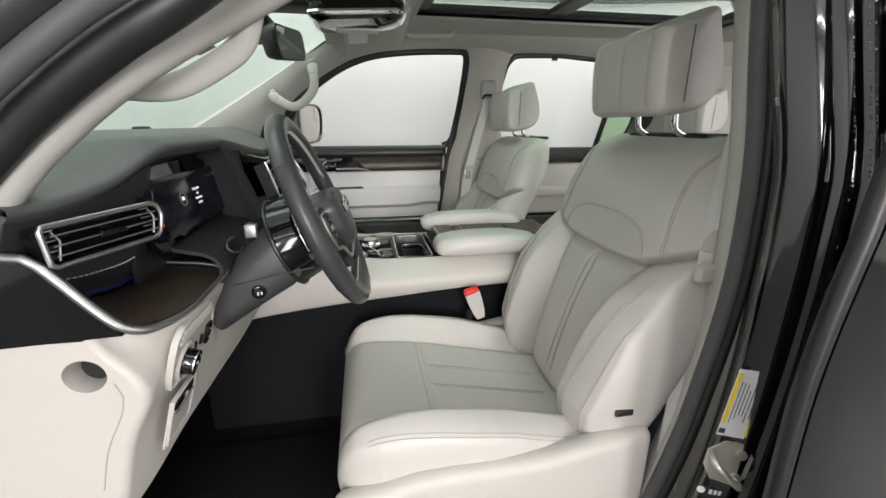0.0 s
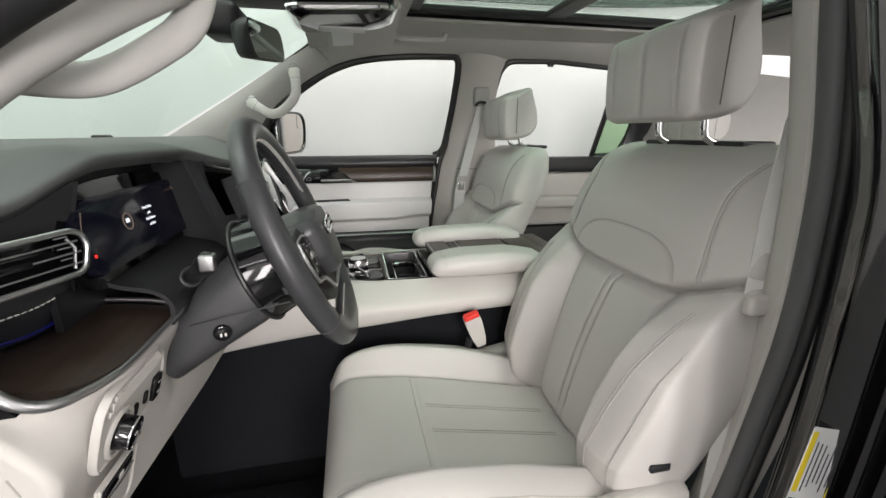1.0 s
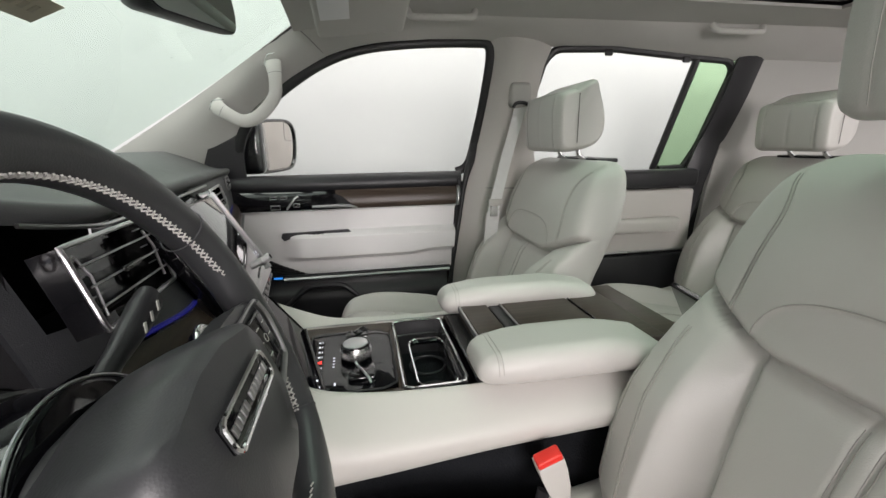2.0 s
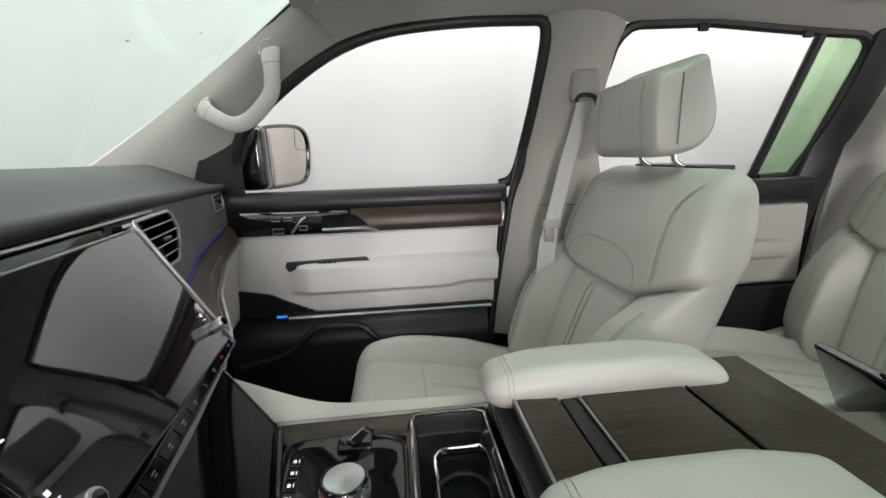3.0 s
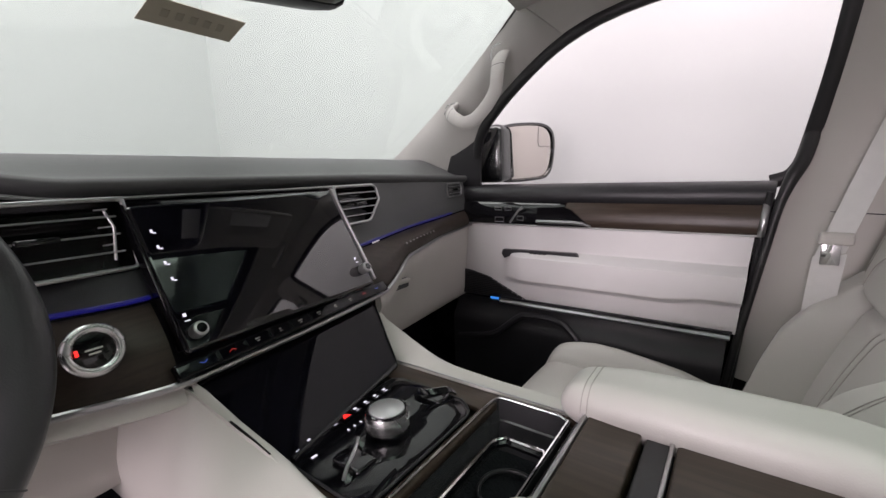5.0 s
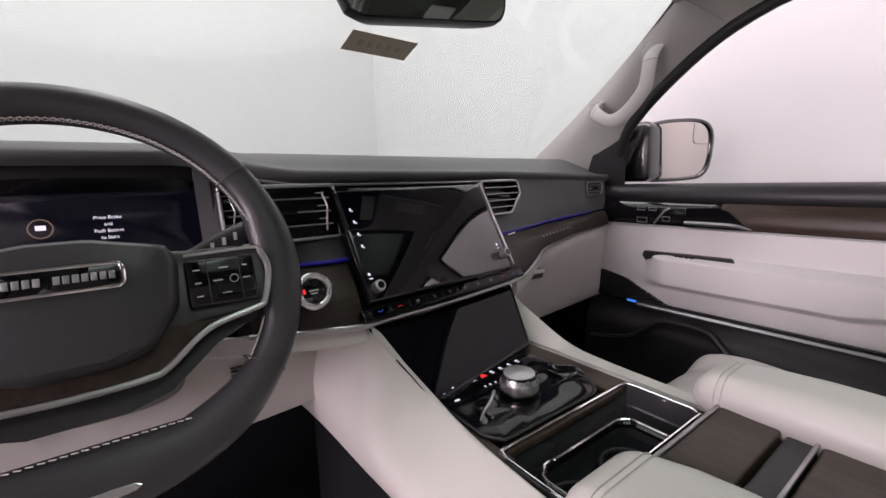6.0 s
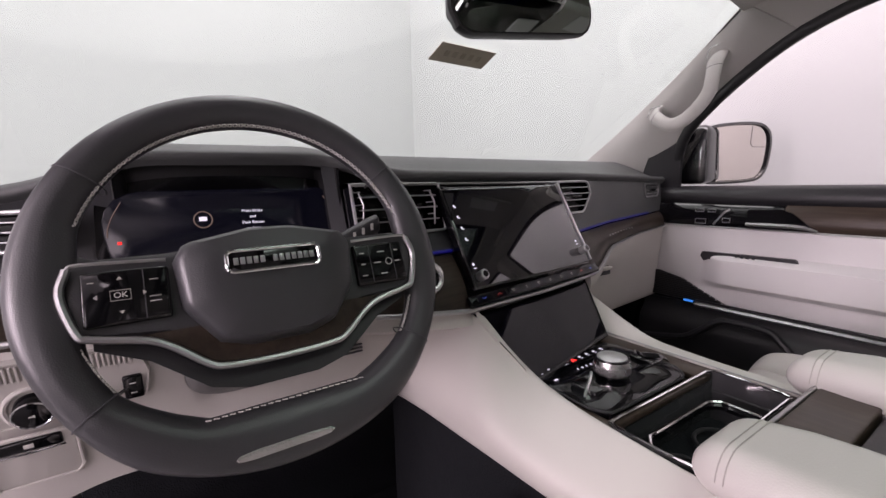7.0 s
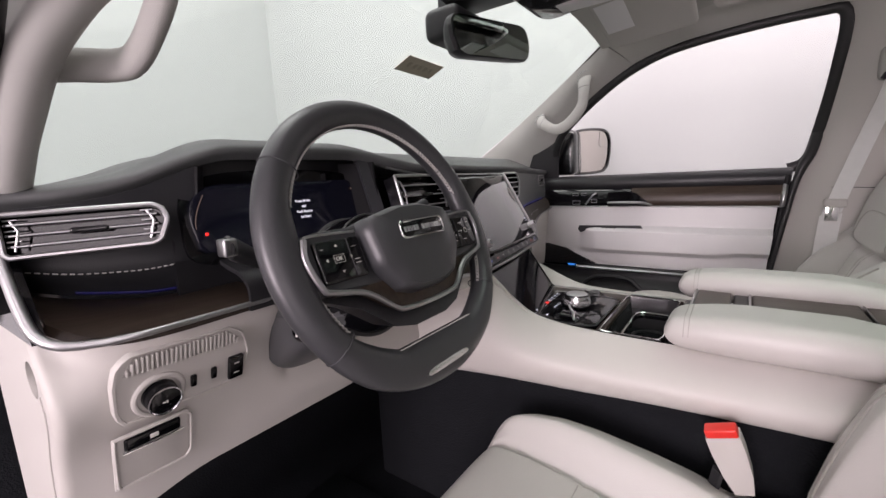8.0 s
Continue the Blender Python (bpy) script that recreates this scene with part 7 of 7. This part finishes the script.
def roof_fittings():
    oc = thing("overhead_console", "grey overhead console with glossy lamp lens", "overhead console", at=(0.0, 1.31, 1.77))

    def body(p):
        return Vector((p.x, p.y, p.z + 0.22 * (p.x + 0.1) * 0.30))

    part("body", rbox((0.01, 1.315, 1.800), (0.30, 0.29, 0.09), 0.05, 6, body, 4), HEADLINER, oc, "pale grey console body")
    out = resample2([(-0.115, 1.235), (-0.10, 1.225), (0.10, 1.235), (0.125, 1.26), (0.125, 1.38), (0.10, 1.41), (-0.10, 1.42), (-0.115, 1.41)], 40)
    part("lens_bezel", loft([[Vector((0.005 + (x - 0.005) * k, 1.32 + (y - 1.32) * k, z + 0.066 * (x + 0.1))) for x, y in out] for k, z in ((1.0, 1.775), (1.03, 1.745), (1.0, 1.715), (0.9, 1.706))]), GLOSS, oc, "gloss black bezel")
    part("chrome_ring", tube([Vector((x * 1.02, 1.32 + (y - 1.32) * 1.02, 1.722 + 0.066 * (x + 0.1))) for x, y in out], 0.008, 8, True), CHROME, oc, "chrome ring")
    part("chrome_band", tube([Vector((x * 1.03, 1.32 + (y - 1.32) * 1.03, 1.752 + 0.066 * (x + 0.1))) for x, y in out], 0.005, 8, True), CHROME, oc)
    part("lamp_lens", rbox((0.0, 1.37, 1.709), (0.12, 0.05, 0.006), 0.003, 3), WHITE, oc, "clear lamp lens")
    v = thing("sun_visor", "folded pale grey sun visor with a white label", "sun visor", at=(0.05, 1.6, 1.74))

    def slope(p):
        return Vector((p.x, p.y, p.z + 0.10 * (p.x - 0.05) - 0.17 * (p.y - 1.6)))

    part("panel", rbox((0.06, 1.60, 1.752), (0.215, 0.33, 0.022), 0.010, 4, slope, 3), HEADLINER, v)
    part("label", rbox((0.0, 1.595, 1.7402), (0.066, 0.145, 0.0012), 0.0004, 1, slope), WHITE, v, "white printed label")
    mr = thing("rear_view_mirror", "black framed rear view mirror on a stalk", "mirror", at=(-0.19, 1.29, 1.66))
    m = face_frame((-0.182, 1.292, 1.655), (0.10, 1, 0.12), (-0.10, -0.12, 1))
    out = resample2([(-0.145, 0.026), (-0.13, 0.040), (0.12, 0.040), (0.145, 0.030), (0.150, 0.0), (0.140, -0.030), (0.12, -0.040), (-0.12, -0.040), (-0.14, -0.030), (-0.15, 0.0)], 48)
    part("housing", moved(loft([[Vector((x * k, y * k, z)) for x, y in out] for k, z in ((0.6, -0.045), (0.85, -0.035), (1.0, -0.012), (1.02, 0.0), (1.0, 0.006), (0.97, 0.005))]), m), BLACK_SOFT, mr, "black housing")
    part("glass", moved(loft([[Vector((x * 0.965, y * 0.955, z)) for x, y in out] for z in (0.0055, 0.0075)]), m), DIM_MIRROR, mr, "mirror glass")
    part("stalk", loft([[Vector((x, 1.285 + dy * s, z + dz * s)) for dy, dz in ((-0.03, -0.02), (0.03, -0.02), (0.03, 0.02), (-0.03, 0.02))] for x, z, s in ((-0.215, 1.665, 0.8), (-0.26, 1.70, 1.5), (-0.285, 1.715, 1.7))]), BLACK_SOFT, mr)
    part("sensor_housing", rbox((-0.265, 1.27, 1.690), (0.09, 0.13, 0.07), 0.02, 4), BLACK_SOFT, mr, "black sensor housing")
    part("cover", rbox((-0.20, 1.30, 1.765), (0.20, 0.12, 0.05), 0.02, 4), BLACK_SOFT, mr)
    s = thing("windscreen_sticker", "tan card taped to the windscreen with a faint mark", "sticker", at=(-0.43, 1.335, 1.655))
    f = face_frame((-0.4235, 1.336, 1.649), (-0.04, 1, 0), (0.88, 0.0, 0.484))
    part("card", moved(prism([(-0.080, -0.026, 0), (0.072, -0.026, 0), (0.080, 0.026, 0), (-0.072, 0.026, 0)], (0, 0, 0.001)), f), TAN, s, smooth=False)
    bars("faint_mark", f, [(-0.045 + 0.022 * i, 0.0, 0.012, 0.016) for i in range(5)], FAINT, s, lift=0.0014)


roof_fittings()

# ---- belts ----


def ribbon(pts, w, across, thick=0.0016):
    a = Vector(across).normalized()
    return slab([[Vector(p) - a * w / 2, Vector(p), Vector(p) + a * w / 2] for p in pts], thick)


def belts():
    ob = thing("seat_belt", "pale grey passenger seat belt hanging on the pillar", "seat belt", "seat belts", at=(0.55, 2.0, 1.2))
    pts = spline([(0.594, 2.024, 1.572), (0.580, 2.018, 1.52), (0.545, 2.015, 1.40), (0.505, 1.995, 1.265), (0.49, 1.99, 1.21)], 6)
    part("webbing", ribbon(pts, 0.044, (1, -0.2, 0.3)), BELT, ob, "pale grey webbing")
    part("guide_loop", tube(spline([(0.566, 2.020, 1.562), (0.574, 2.014, 1.575), (0.598, 2.010, 1.577), (0.620, 2.014, 1.568), (0.626, 2.022, 1.554)], 5), 0.0062, 8), BLACK_SOFT, ob, "black belt guide")
    part("tongue", rbox((0.496, 1.985, 1.242), (0.050, 0.014, 0.024), 0.006, 4), BEIGE, ob, "pale belt tongue")
    part("tongue_plate", rbox((0.49, 1.984, 1.215), (0.028, 0.004, 0.045), 0.001, 2), CHROME, ob)
    part("lower_webbing", ribbon(spline([(0.49, 1.99, 1.21), (0.485, 2.005, 1.10), (0.48, 2.04, 0.9), (0.47, 2.06, 0.7)], 6), 0.048, (1, -0.2, 0.2)), BELT, ob)
    d = thing("seat_belt", "pale grey driver seat belt beside the door pillar", "seat belt", "seat belts", at=(0.57, 0.58, 1.2))
    part("webbing", ribbon(spline([(0.645, 0.625, 1.62), (0.630, 0.615, 1.50), (0.600, 0.600, 1.35), (0.580, 0.585, 1.20), (0.560, 0.572, 1.0), (0.55, 0.565, 0.75)], 6), 0.048, (1, -0.35, 0.1)), BELT, d, "pale grey webbing")
    part("tongue", rbox((0.572, 0.572, 1.205), (0.060, 0.018, 0.030), 0.006, 3), BEIGE, d, "pale belt tongue")
    for x, y, z in ((0.292, 1.083, 0.962),):
        b = thing("belt_buckle", "pale grey belt buckle with a red release", "buckle", "belt buckles", at=(x, y, z))
        m = Matrix.Translation((x, y, z)) @ Matrix.Rotation(radians(-20), 4, "Y") @ Matrix.Rotation(radians(8), 4, "X") @ Matrix.Scale(1.12, 4)
        part("case", moved(loft([[Vector((a * s, c, h)) for a, c in ((-0.019, -0.011), (0.019, -0.011), (0.019, 0.011), (-0.019, 0.011))] for s, h in ((0.55, -0.060), (0.85, -0.035), (1.0, 0.0), (1.0, 0.022))]), m), BEIGE, b)
        part("release", moved(rbox((0, -0.002, 0.027), (0.036, 0.019, 0.012), 0.003, 3), m), RED, b, "red release button")
        part("strap", tube([Vector((x, y, z)) + Vector((-0.01, 0.002, -0.04)), Vector((x - 0.03, y + 0.005, z - 0.16))], 0.010, 8, flat=0.5), BLACK_SOFT, b)


belts()


def cabin_floor():
    fl = part("cabin_floor", rbox((0.75, CY, 0.53), (3.4, 1.62, 0.06), 0.01), CARPET, label="black carpeted car floor")
    tagged(fl, category="floor", kind="structure")
    mt = thing("floor_mat", "black rubber-backed floor mat in the driver footwell", "mat", at=(-0.3, 0.84, 0.56))
    part("mat", rbox((-0.32, 0.84, 0.568), (0.62, 0.46, 0.012), 0.005, 2), CARPET, mt)
    ft = thing("footwell_panel", "black sloped footwell panel", "panel", at=(-0.75, CY, 0.7))
    ft["kind"] = "structure"
    part("slope", slab([[(-0.56, y, 0.56) for y in (0.53, 2.08)], [(-0.74, y, 0.70) for y in (0.53, 2.08)], [(-0.84, y, 1.0) for y in (0.53, 2.08)]], 0.01), CARPET, ft)


cabin_floor()


def glass_specks():
    bm = bmesh.new()
    for i, (x, y) in enumerate(((-0.365, 1.905), (-0.340, 1.935), (-0.318, 1.925), (-0.435, 1.930), (-0.335, 1.985), (-0.40, 1.80), (-0.62, 1.62), (-0.66, 1.64))):
        r = 0.0022 + 0.0008 * (i % 3)
        bmesh.ops.create_icosphere(bm, subdivisions=1, radius=r, matrix=Matrix.Translation((x, y, 1.64 + 0.55 * (x + 0.442) - 0.004)) @ Matrix.Diagonal((1, 0.6 + 0.3 * (i % 2), 0.3, 1)))
    ob = part("dirt_specks", bm, DARK_INK, label="few small dark specks on the windscreen glass")
    tagged(ob, category="dirt", kind="stuff")


glass_specks()
